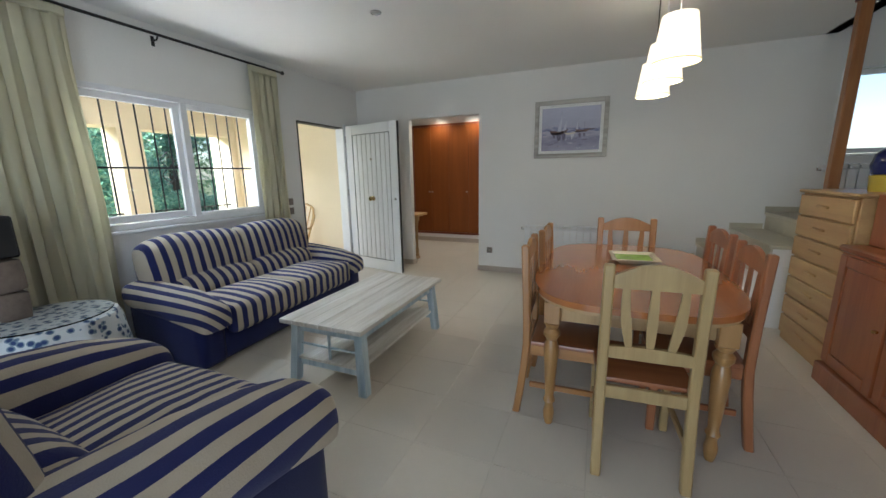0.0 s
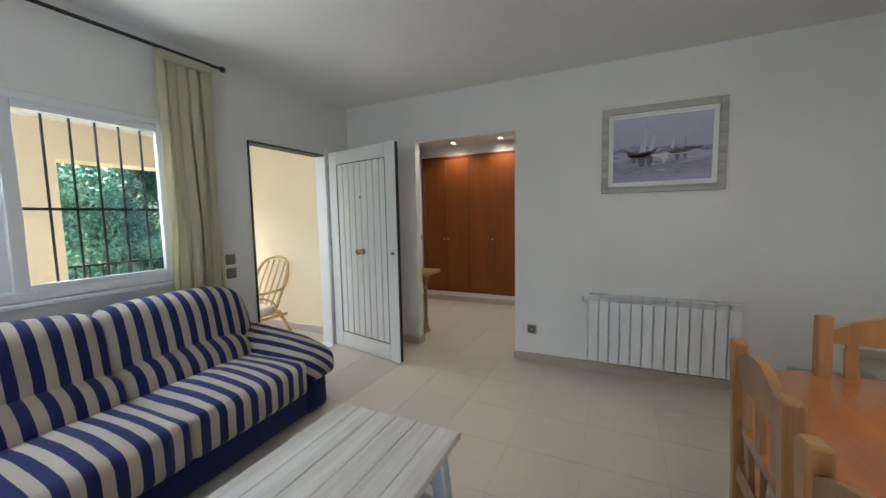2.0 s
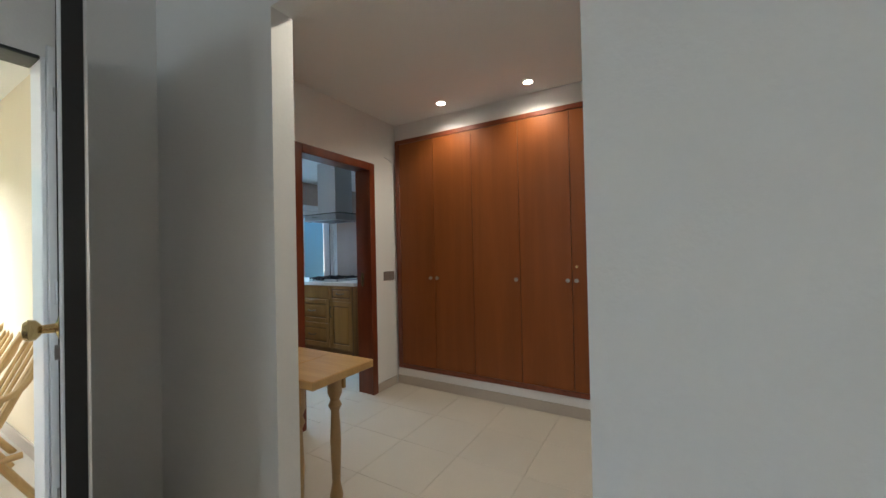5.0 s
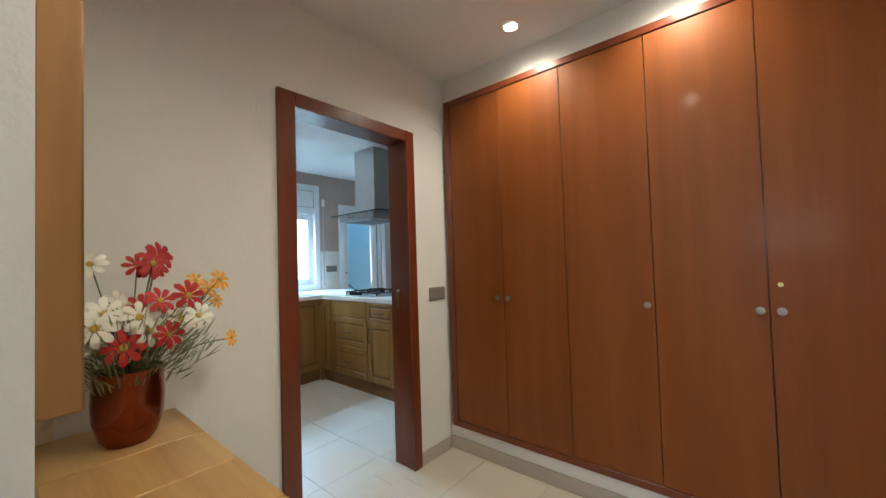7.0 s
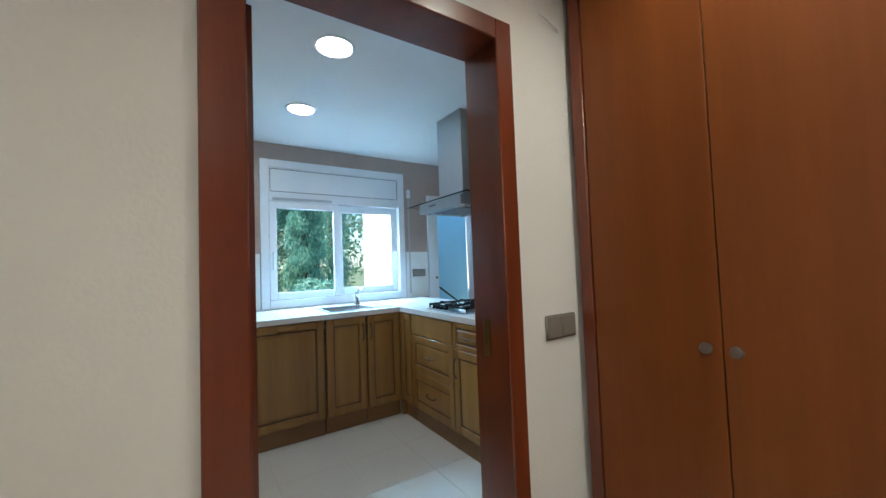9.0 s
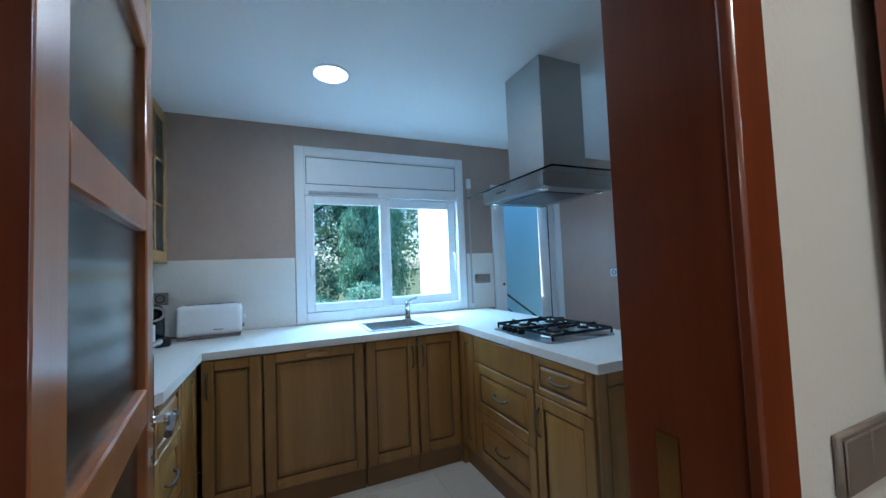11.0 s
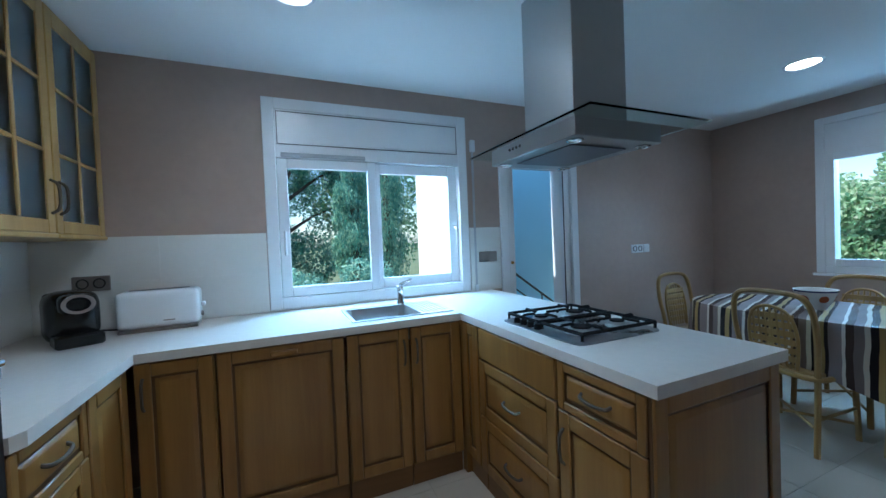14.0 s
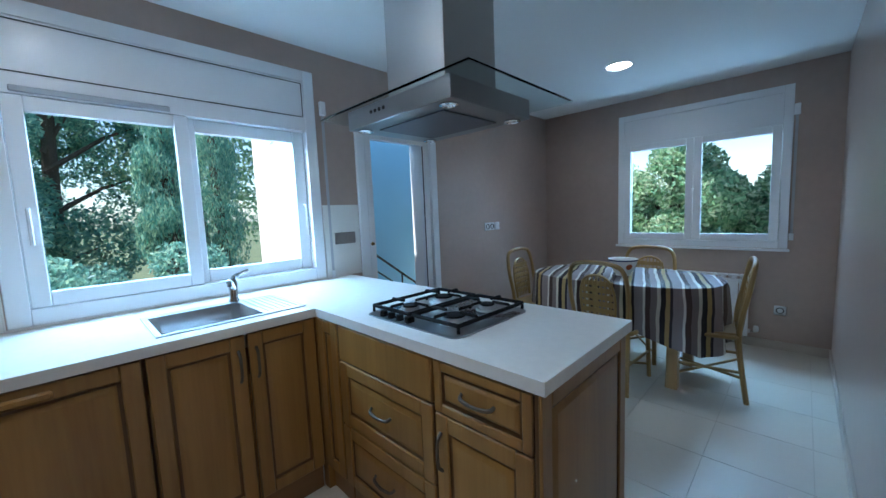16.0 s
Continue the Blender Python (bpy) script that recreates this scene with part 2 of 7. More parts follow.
def stripes(name, cols, period, direction, rough=0.85):
    """Woven stripes across a direction; cols are (share of the period, colour)."""
    m = material(name, (1, 1, 1), rough, tone=0.10, scale=5, fine=220, bump=0.25, spec=0.2, sheen=0.1)
    N, L = m.node_tree.nodes, m.node_tree.links
    co = N.new("ShaderNodeTexCoord")
    dot = N.new("ShaderNodeVectorMath")
    dot.operation = "DOT_PRODUCT"
    dot.inputs[1].default_value = [d / period for d in direction]
    wob = N.new("ShaderNodeTexNoise")
    wob.inputs["Scale"].default_value = 4.0
    L.new(co.outputs["Object"], wob.inputs["Vector"])
    L.new(co.outputs["Object"], dot.inputs[0])
    ad = N.new("ShaderNodeMath")
    ad.operation = "MULTIPLY_ADD"
    ad.inputs[1].default_value = 0.16
    L.new(wob.outputs[0], ad.inputs[0])
    L.new(dot.outputs["Value"], ad.inputs[2])
    fr = N.new("ShaderNodeMath")
    fr.operation = "FRACT"
    L.new(ad.outputs[0], fr.inputs[0])
    rp = N.new("ShaderNodeValToRGB")
    rp.color_ramp.interpolation = "CONSTANT"
    el = rp.color_ramp.elements
    el[0].color, el[0].position = (*cols[0][1], 1), 0
    pos = cols[0][0]
    el[1].color, el[1].position = (*cols[1][1], 1), pos
    for share_, c in cols[2:]:
        pos += cols[cols.index((share_, c)) - 1][0]
        e = el.new(pos)
        e.color = (*c, 1)
    L.new(fr.outputs[0], rp.inputs[0])
    mul = [n for n in N if n.type == "VECT_MATH" and n.operation == "SCALE"][0]
    L.new(rp.outputs[0], mul.inputs[0])
    return m


def tile_material(name, base, rough):
    m = material(name, base, rough, tone=0.035, scale=2.2, fine=45, bump=0.005, spec=0.5)
    N, L = m.node_tree.nodes, m.node_tree.links
    geo = N.new("ShaderNodeNewGeometry")
    for n in [n for n in N if n.type == "TEX_NOISE"]:
        L.new(geo.outputs["Position"], n.inputs["Vector"])
    info, mr = N.new("ShaderNodeObjectInfo"), N.new("ShaderNodeMapRange")
    mr.inputs["To Min"].default_value, mr.inputs["To Max"].default_value = 0.985, 1.015
    L.new(info.outputs["Random"], mr.inputs["Value"])
    mul = [n for n in N if n.type == "VECT_MATH"][0]
    m2 = N.new("ShaderNodeVectorMath")
    m2.operation = "SCALE"
    L.new(mul.outputs[0], m2.inputs[0])
    L.new(mr.outputs[0], m2.inputs["Scale"])
    L.new(m2.outputs[0], N["Principled BSDF"].inputs["Base Color"])
    return m


M_WHITE = material("white_wall_paint", (0.80, 0.79, 0.77), 0.75, tone=0.03, scale=1.2, fine=90, bump=0.10)
M_CEIL = material("ceiling_paint", (0.80, 0.80, 0.79), 0.85, tone=0.02, scale=1.0, fine=80, bump=0.08)
M_CREAM = material("cream_render", (0.80, 0.70, 0.52), 0.85, tone=0.05, scale=1.5, fine=70, bump=0.2)
M_TAUPE = material("taupe_stucco", (0.44, 0.335, 0.28), 0.32, tone=0.11, scale=1.6, fine=18, bump=0.05, coat=0.45)
M_TILE = tile_material("cream_floor_tile", (0.58, 0.525, 0.44), 0.36)
M_GROUT = material("grey_grout", (0.50, 0.45, 0.37), 0.9, tone=0.12)
M_TAUPE.node_tree.nodes["Principled BSDF"].inputs["Coat Roughness"].default_value = 0.22
M_SKIRT = material("beige_skirting_tile", (0.48, 0.42, 0.36), 0.35, tone=0.08)
M_PVC = material("white_pvc", (0.82, 0.83, 0.85), 0.25, tone=0.015, fine=30, bump=0.0)
M_LACQUER = material("white_lacquer", (0.82, 0.83, 0.84), 0.3, tone=0.03, scale=4, fine=50, bump=0.03)
M_BLACK = material("black_iron", (0.015, 0.015, 0.016), 0.45, tone=0.2, bump=0.1)
M_STEEL = material("brushed_steel", (0.50, 0.50, 0.50), 0.36, 1.0, tone=0.015, scale=1.5, fine=200, bump=0.0)
M_CHROME = material("chrome", (0.75, 0.75, 0.76), 0.08, 1.0, tone=0.02, bump=0)
M_BRASS = material("brass", (0.55, 0.40, 0.18), 0.25, 1.0, tone=0.1, bump=0.02)
M_GLASS = glass("window_glass")
M_CHERRY = wood("cherry_veneer", (0.25, 0.073, 0.014), (0.18, 0.048, 0.009), 0.42, 2, 0.7, coat=0.08, spread=0.6, bump=0.03)
M_CHERRY_DARK = wood("cherry_casing", (0.19, 0.040, 0.012), (0.12, 0.024, 0.008), 0.3, 2, 1.0, coat=0.35, spread=0.5)
M_CHERRY.node_tree.nodes["Principled BSDF"].inputs["Specular IOR Level"].default_value = 0.3
M_SOCKET = material("grey_plastic", (0.22, 0.19, 0.17), 0.4, tone=0.05)


# ---- setting ----
YF, YB, XL = 4.56, 4.65, -3.17        # living room: far wall, window wall
HL, WY = -3.31, 6.53        # hall: wall of the kitchen door, wardrobe front
KS, KN, KE, KW = 4.72, 10.27, -3.47, -6.00   # kitchen inner faces
CL, CH, CK = 2.565, 2.45, 2.39               # ceilings

wall("wall_window", "x", XL - 0.12, XL, -2.6, YB, 0, CL, M_WHITE, "white painted wall with a barred window",
     [(1.12, 2.70, 1.0, 2.0), (3.30, 4.19, 0.0, 2.01)])
wall("wall_far", "y", YF, YB, XL, 4.2, 0, 3.6, M_WHITE, "white painted wall beside the stairs", [(-2.305, -1.268, 0.0, 2.112), (2.28, 2.80, 1.45, 2.25)])
wall("wall_back", "y", -2.6, -2.42, XL, 4.2, 0, 3.6, M_WHITE, "white painted wall with a wide patio opening", [(-1.7, 0.9, 0.02, 2.1)])
plain("ceiling_living", box(XL - 0.25, 2.2, -2.6, YB, CL, CL + 0.2), M_CEIL, "white painted plaster ceiling", "ceiling")
# raised landing beyond the stairs
wall("wall_chest", "x", 2.1, 2.2, -2.42, 3.5, 0, 1.12, M_WHITE, "white painted half-height wall behind the cabinets")
wall("wall_over_landing", "x", 2.1, 2.2, -2.42, YF, CL, 3.6, M_WHITE, "white painted wall above the landing opening")
wall("wall_landing", "x", 4.2, 4.35, -2.6, YF + 0.18, 0, 3.6, M_WHITE, "plain white landing wall")
plain("floor_landing", box(2.2, 4.2, -2.42, YF, 0.78, 0.90), M_SKIRT, "beige stone landing floor", "floor")
plain("ceiling_landing", box(2.2, 4.2, -2.42, YF, 3.6, 3.75), M_CEIL, "white painted landing ceiling", "ceiling")
# hall
wall("wall_kitchen_door", "x", KE, HL, YB, 12.0, 0, CL, M_WHITE, "white painted wall with the kitchen doorway", [(5.447, 6.204, 0.0, 1.985)])
plain("ceiling_hall", box(HL, 1.4, YB, 9.5, CH, CH + 0.2), M_CEIL, "white painted hall ceiling with spotlights", "ceiling")
wall("wall_wardrobe", "y", 7.15, 7.3, HL, -1.2, 0, CH, M_WHITE, "plain wall behind the wardrobe")
wall("wall_bedroom", "y", 6.53, 6.68, -1.236, 1.4, 0, CH, M_WHITE, "white painted wall with the bedroom doorway", [(-1.123, -0.345, 0, 1.99)])
wall("wall_hall_end", "x", 1.25, 1.4, YB, 6.53, 0, CH, M_WHITE, "plain white hall wall")
# kitchen
wall("wall_porch", "y", 4.42, KS, -6.25, XL - 0.12, 0, CL, M_CREAM, "cream rendered porch wall")
plain("wall_kitchen_south", box(KW, KE, KS, KS + 0.012, 0, CK), M_TAUPE, "taupe stucco kitchen wall", "wall")
wall("wall_sink", "x", KW - 0.25, KW, KS, KN + 0.25, 0, CK + 0.3, M_TAUPE, "taupe polished stucco wall with window and glazed door",
     [(5.87, 7.20, 0.98, 2.20), (7.60, 8.27, 0.0, 1.95)])
wall("wall_dining", "y", KN, KN + 0.25, KW, KE, 0, CK + 0.3, M_TAUPE, "taupe stucco wall with a white window", [(-5.08, -3.83, 0.92, 2.18)])
wall("wall_kitchen_east", "x", KE - 0.012, KE, 6.30, KN, 0, CK, M_TAUPE, "taupe polished stucco kitchen wall")
plain("ceiling_kitchen", box(KW, KE, KS, KN, CK, CK + 0.2), M_CEIL, "smooth white kitchen ceiling", "ceiling")


def floor_field(name, label, x0, x1, y0, y1, ox, oy, step=0.412):
    """Square tiles with recessed joints over a screed."""
    base = plain(name, box(x0, x1, y0, y1, -0.12, -0.003), M_GROUT, label, "floor")
    g = 0.0009
    proto = {}
    i0, i1 = math.floor((x0 - ox) / step), math.ceil((x1 - ox) / step)
    j0, j1 = math.floor((y0 - oy) / step), math.ceil((y1 - oy) / step)
    for i in range(i0, i1):
        for j in range(j0, j1):
            a, b = max(x0, ox + i * step + g), min(x1, ox + (i + 1) * step - g)
            c, d = max(y0, oy + j * step + g), min(y1, oy + (j + 1) * step - g)
            if b - a < 0.02 or d - c < 0.02:
                continue
            key = (round(b - a, 3), round(d - c, 3))
            if key not in proto:
                w, h = key
                proto[key] = mesh_of("tile", box(-w / 2, w / 2, -h / 2, h / 2, -0.011, 0, 0.0007), M_TILE)
            o = new("tile", proto[key])
            o.parent = base
            o.location = ((a + b) / 2, (c + d) / 2, 0)
    return base


def skirting(name, runs, h=0.075):
    """Runs are (axis, face, thickness with sign, a0, a1)."""
    for n, (axis, face, t, a0, a1) in enumerate(runs):
        lo, hi = min(face, face + t), max(face, face + t)
        bm = box(lo, hi, a0, a1, 0, h, 0.003) if axis == "x" else box(a0, a1, lo, hi, 0, h, 0.003)
        plain(name, bm, M_SKIRT, "beige ceramic skirting tile", "skirting")


skirting("baseboard", [("x", XL, 0.012, -2.42, 3.28), ("x", XL, 0.012, 4.26, YF), ("y", YF, -0.012, XL + 0.012, -2.305), ("y", YF, -0.012, -1.268, 0.72),
    ("x", -2.305, 0.012, YF - 0.012, YB + 0.012), ("x", -1.268, -0.012, YF - 0.012, YB + 0.012), ("y", YB, 0.012, HL, -2.293),
    ("x", HL, 0.012, 4.68, 5.40), ("x", HL, 0.012, 6.243, WY - 0.012), ("y", WY, -0.012, -1.235, -1.175), ("y", YB, 0.012, -1.28, 1.25),
    ("y", KN, -0.012, KW, KE), ("x", KE - 0.012, -0.012, 6.30, KN - 0.012), ("x", KW, 0.012, 8.37, KN - 0.012)])
skirting("baseboard", [("y", 4.42, -0.012, -5.85, XL - 0.13)], 0.09)


# ---- living room ----
NAVY = (0.012, 0.017, 0.085)
M_NAVY = material("navy_fabric", NAVY, 0.85, tone=0.2, scale=4, fine=200, bump=0.2, spec=0.2, sheen=0.15)
STRIPE = [(0.5, (0.48, 0.42, 0.33)), (0.5, (0.022, 0.027, 0.115))]
M_STRIPE_Y = stripes("striped_cover", STRIPE, 0.088, (0, 1, 0))
M_STRIPE_FINE = stripes("narrow_striped_seat_cover", STRIPE, 0.062, (0, 1, 0))
M_STRIPE_ARM = stripes("striped_arm_cover", STRIPE, 0.088, (0, 0.9, 0.8))
M_PINE = wood("pine_wood", (0.50, 0.34, 0.16), (0.36, 0.22, 0.09), 0.4, 2, 0.9, coat=0.15)
M_PINE_Y = wood("pine_wood_lengthwise", (0.50, 0.34, 0.16), (0.36, 0.22, 0.09), 0.4, 1, 0.9, coat=0.15)
M_HONEY = wood("honey_stained_wood", (0.44, 0.165, 0.05), (0.32, 0.105, 0.03), 0.22, 1, 0.6, coat=0.5, spread=0.7, bump=0.02)
M_TLEG = wood("amber_turned_leg", (0.42, 0.235, 0.085), (0.28, 0.14, 0.045), 0.3, 2, 0.9, coat=0.4)
M_SEAT = wood("red_brown_seat", (0.32, 0.115, 0.042), (0.20, 0.066, 0.024), 0.3, 0, 0.8, coat=0.4)
M_WASH = wood("whitewashed_planks", (0.84, 0.82, 0.78), (0.58, 0.54, 0.48), 0.6, 1, 1.1, spread=0.35, bump=0.25, pieces=1)
M_WASHLEG = wood("whitewashed_blue_legs", (0.68, 0.76, 0.80), (0.38, 0.50, 0.58), 0.6, 2, 1.2, spread=0.4, bump=0.2)
M_CURTAIN = material("cream_curtain_cloth", (0.76, 0.73, 0.57), 0.9, tone=0.08, scale=3, fine=260, bump=0.15, spec=0.1, sheen=0.2)
cn, ck = M_CURTAIN.node_tree.nodes, M_CURTAIN.node_tree.links
c_tr, c_mx = cn.new("ShaderNodeBsdfTranslucent"), cn.new("ShaderNodeMixShader")
c_tr.inputs["Color"].default_value, c_mx.inputs[0].default_value = (0.80, 0.77, 0.60, 1), 0.45
ck.new(cn["Principled BSDF"].outputs[0], c_mx.inputs[1])
ck.new(c_tr.outputs[0], c_mx.inputs[2])
ck.new(c_mx.outputs[0], cn["Material Output"].inputs["Surface"])


def sofa(m, length, seats, label, group=""):
    """Front towards +x, length along y; origin on the floor at the middle of its back edge."""
    t = thing("sofa" if seats > 1 else "armchair", label, "sofa" if seats > 1 else "armchair", group, m)
    h = length / 2
    part("base", soft_block(0.04, 0.84, -h + 0.04, h - 0.04, 0.015, 0.30, 0.04, 0.01, cuts=1), M_NAVY, t)
    aw = 0.24
    for s in (-1, 1):
        y0, y1 = (s * h, s * (h - aw)) if s < 0 else (h - aw, h)
        arm = part("armrest", soft_block(0.05, 0.86, y0 + 0.02, y1 - 0.02, 0.012, 0.47 if s > 0 and seats > 1 else 0.50, 0.06, 0.012, cuts=2, wob=0.004), M_NAVY, t, "navy fabric armrest")
        b = soft_block(0.02, 0.93, y0 - 0.005, y1 + 0.015, 0.40, 0.60, 0.085, 0.02, seg=5, cuts=3, wob=0.012, seed=s * 3)
        for v in b.verts:
            d = max(0.0, (v.co.x - 0.25) / 0.68)
            v.co.z -= 0.11 * d * d
            if v.co.x < 0.3:
                v.co.z += 0.05 * (0.3 - v.co.x) / 0.3
        if s > 0 and seats > 1:
            for v in b.verts:
                v.co.z -= 0.03
        part("arm_cover", b, M_STRIPE_ARM, arm, "blue and cream striped cover")
    inner = h - aw
    w = 2 * inner / seats
    for i in range(seats):
        a, b_ = -inner + i * w, -inner + (i + 1) * w
        b = soft_block(0.26, 0.90, a + 0.004, b_ - 0.004, 0.27, 0.45, 0.05, 0.03, cuts=4, wob=0.008, seed=i)
        for v in b.verts:
            if v.co.x > 0.80 and v.co.z < 0.36:
                v.co.z -= 0.06
        part("seat_cushion", b, M_STRIPE_Y if seats > 1 else M_STRIPE_FINE, t, "blue and cream striped seat cushion")
        b = soft_block(-0.10, 0.12, a - (0.1 if i == 0 else -0.004), b_ + (0.1 if i == seats - 1 else -0.004), 0.52, 0.94, 0.09, 0.03, seg=5, cuts=4, wob=0.010, seed=i + 5)
        b = shifted(b, pose(0.13, 0, 0, 0, 0, 0))
        for v in b.verts:
            v.co.x += -0.22 * (v.co.z - 0.55)
            e = abs(v.co.y) / h
            v.co.z -= 0.10 * max(0, e - 0.72) / 0.28
        part("back_cushion", b, M_STRIPE_Y, t, "blue and cream striped back cushion")
        b = soft_block(0.10, 0.36, a + 0.01, b_ - 0.01, 0.40, 0.60, 0.08, 0.03, seg=5, cuts=4, wob=0.010, seed=i + 9)
        for v in b.verts:
            v.co.x += -0.3 * (v.co.z - 0.5)
        part("lumbar_cushion", b, M_STRIPE_Y, t, "striped lumbar roll")
    b = soft_block(-0.02, 0.14, -h + 0.15, h - 0.15, 0.02, 0.78, 0.05, 0.0, cuts=1)
    for v in b.verts:
        v.co.x += -0.12 * max(0, v.co.z - 0.4)
    part("back_frame", b, M_NAVY, t)
    return t


sofa(pose(-3.05, 2.165, 0, 0, 0, 2) @ Matrix.Diagonal((0.92, 1, 0.93, 1)), 1.99, 2, "three-seat sofa in navy fabric with blue and cream striped covers")
sofa(pose(-1.18, -0.26, 0, 0, 0, 90) @ Matrix.Diagonal((1, 1, 1.22, 1)), 1.18, 1, "navy armchair with blue and cream striped covers beside the sofa")


def coffee_table():
    t = thing("coffee_table", "whitewashed plank coffee table with pale blue worn legs and shelf", "coffee table", m=pose(-1.305, 1.95, 0))
    W, H = 0.315, 0.605
    n = 6
    for i in range(n):
        a = -W + i * 2 * W / n
        part("plank", box(a + 0.001, a + 2 * W / n - 0.001, -H, H, 0.422, 0.452, 0.003), M_WASH, t)
    for sx in (-1, 1):
        for sy in (-1, 1):
            x, y = sx * (W - 0.07), sy * (H - 0.09)
            b = box(x - 0.03, x + 0.03, y - 0.03, y + 0.03, 0, 0.422, 0.004)
            for v in b.verts:
                k = 1 - v.co.z / 0.42
                v.co.x += sx * 0.03 * k
                v.co.y += sy * 0.03 * k
            part("leg", b, M_WASHLEG, t)
    for sy in (-1, 1):
        y = sy * (H - 0.09)
        part("apron", box(-W + 0.09, W - 0.09, y - 0.012, y + 0.012, 0.35, 0.42, 0.003), M_WASHLEG, t)
        part("end_rail", box(-W + 0.06, W - 0.06, y - 0.012, y + 0.012, 0.11, 0.17, 0.003), M_WASHLEG, t)
        part("lattice_bar", box(-0.006, 0.006, y - 0.006, y + 0.006, 0.17, 0.35), M_WASHLEG, t)
        part("lattice_bar", box(-W + 0.09, W - 0.09, y - 0.007, y + 0.005, 0.255, 0.267), M_WASHLEG, t)
    for sx in (-1, 1):
        part("side_apron", box(sx * (W - 0.07) - 0.012, sx * (W - 0.07) + 0.012, -H + 0.12, H - 0.12, 0.35, 0.42, 0.003), M_WASHLEG, t)
    for i in range(4):
        a = -W + 0.06 + i * (2 * W - 0.12) / 4
        part("shelf_board", box(a + 0.001, a + (2 * W - 0.12) / 4 - 0.001, -H + 0.06, H - 0.06, 0.16, 0.178, 0.002), M_WASH, t)


coffee_table()


def oval(rx, ry, p=3.2, n=56):
    out = []
    for i in range(n):
        a = 2 * math.pi * i / n
        c, s = math.cos(a), math.sin(a)
        out.append((rx * math.copysign(abs(c) ** (2 / p), c), ry * math.copysign(abs(s) ** (2 / p), s)))
    return out


TURNED = [(0.0, 0.0), (0.022, 0.0), (0.030, 0.03), (0.034, 0.07), (0.026, 0.10), (0.026, 0.12), (0.036, 0.14), (0.026, 0.165), (0.030, 0.22), (0.038, 0.34), (0.044, 0.42), (0.040, 0.46),
          (0.030, 0.49), (0.048, 0.515), (0.048, 0.535), (0.032, 0.555), (0.046, 0.575), (0.046, 0.585), (0.0, 0.586)]


def dining_table():
    t = thing("dining_table", "oval dining table with honey-stained top and turned pine legs", "dining table", m=pose(0.425, 2.19, 0) @ Matrix.Diagonal((0.88, 1, 1, 1)))
    part("tabletop", slab(oval(0.58, 0.80, 3.4), 0.722, 0.752, 0.012), M_HONEY, t, "glossy honey-red stained top")
    part("top_edge", slab(oval(0.568, 0.788, 3.4), 0.702, 0.722), M_PINE_Y, t, "pale pine edge band")
    ax, ay = 0.42, 0.625
    for s in (-1, 1):
        part("apron", box(s * ax - 0.011, s * ax + 0.011, -ay + 0.045, ay - 0.045, 0.60, 0.702, 0.003), M_PINE_Y, t)
        part("apron", box(-ax + 0.045, ax - 0.045, s * ay - 0.011, s * ay + 0.011, 0.60, 0.702, 0.003), M_PINE, t)
    for sx in (-1, 1):
        for sy in (-1, 1):
            b = lathe(TURNED, 20, at=(sx * ax, sy * ay, 0))
            box(sx * ax - 0.045, sx * ax + 0.045, sy * ay - 0.045, sy * ay + 0.045, 0.586, 0.7015, 0.004, bm=b)
            part("leg", b, M_TLEG, t)


dining_table()


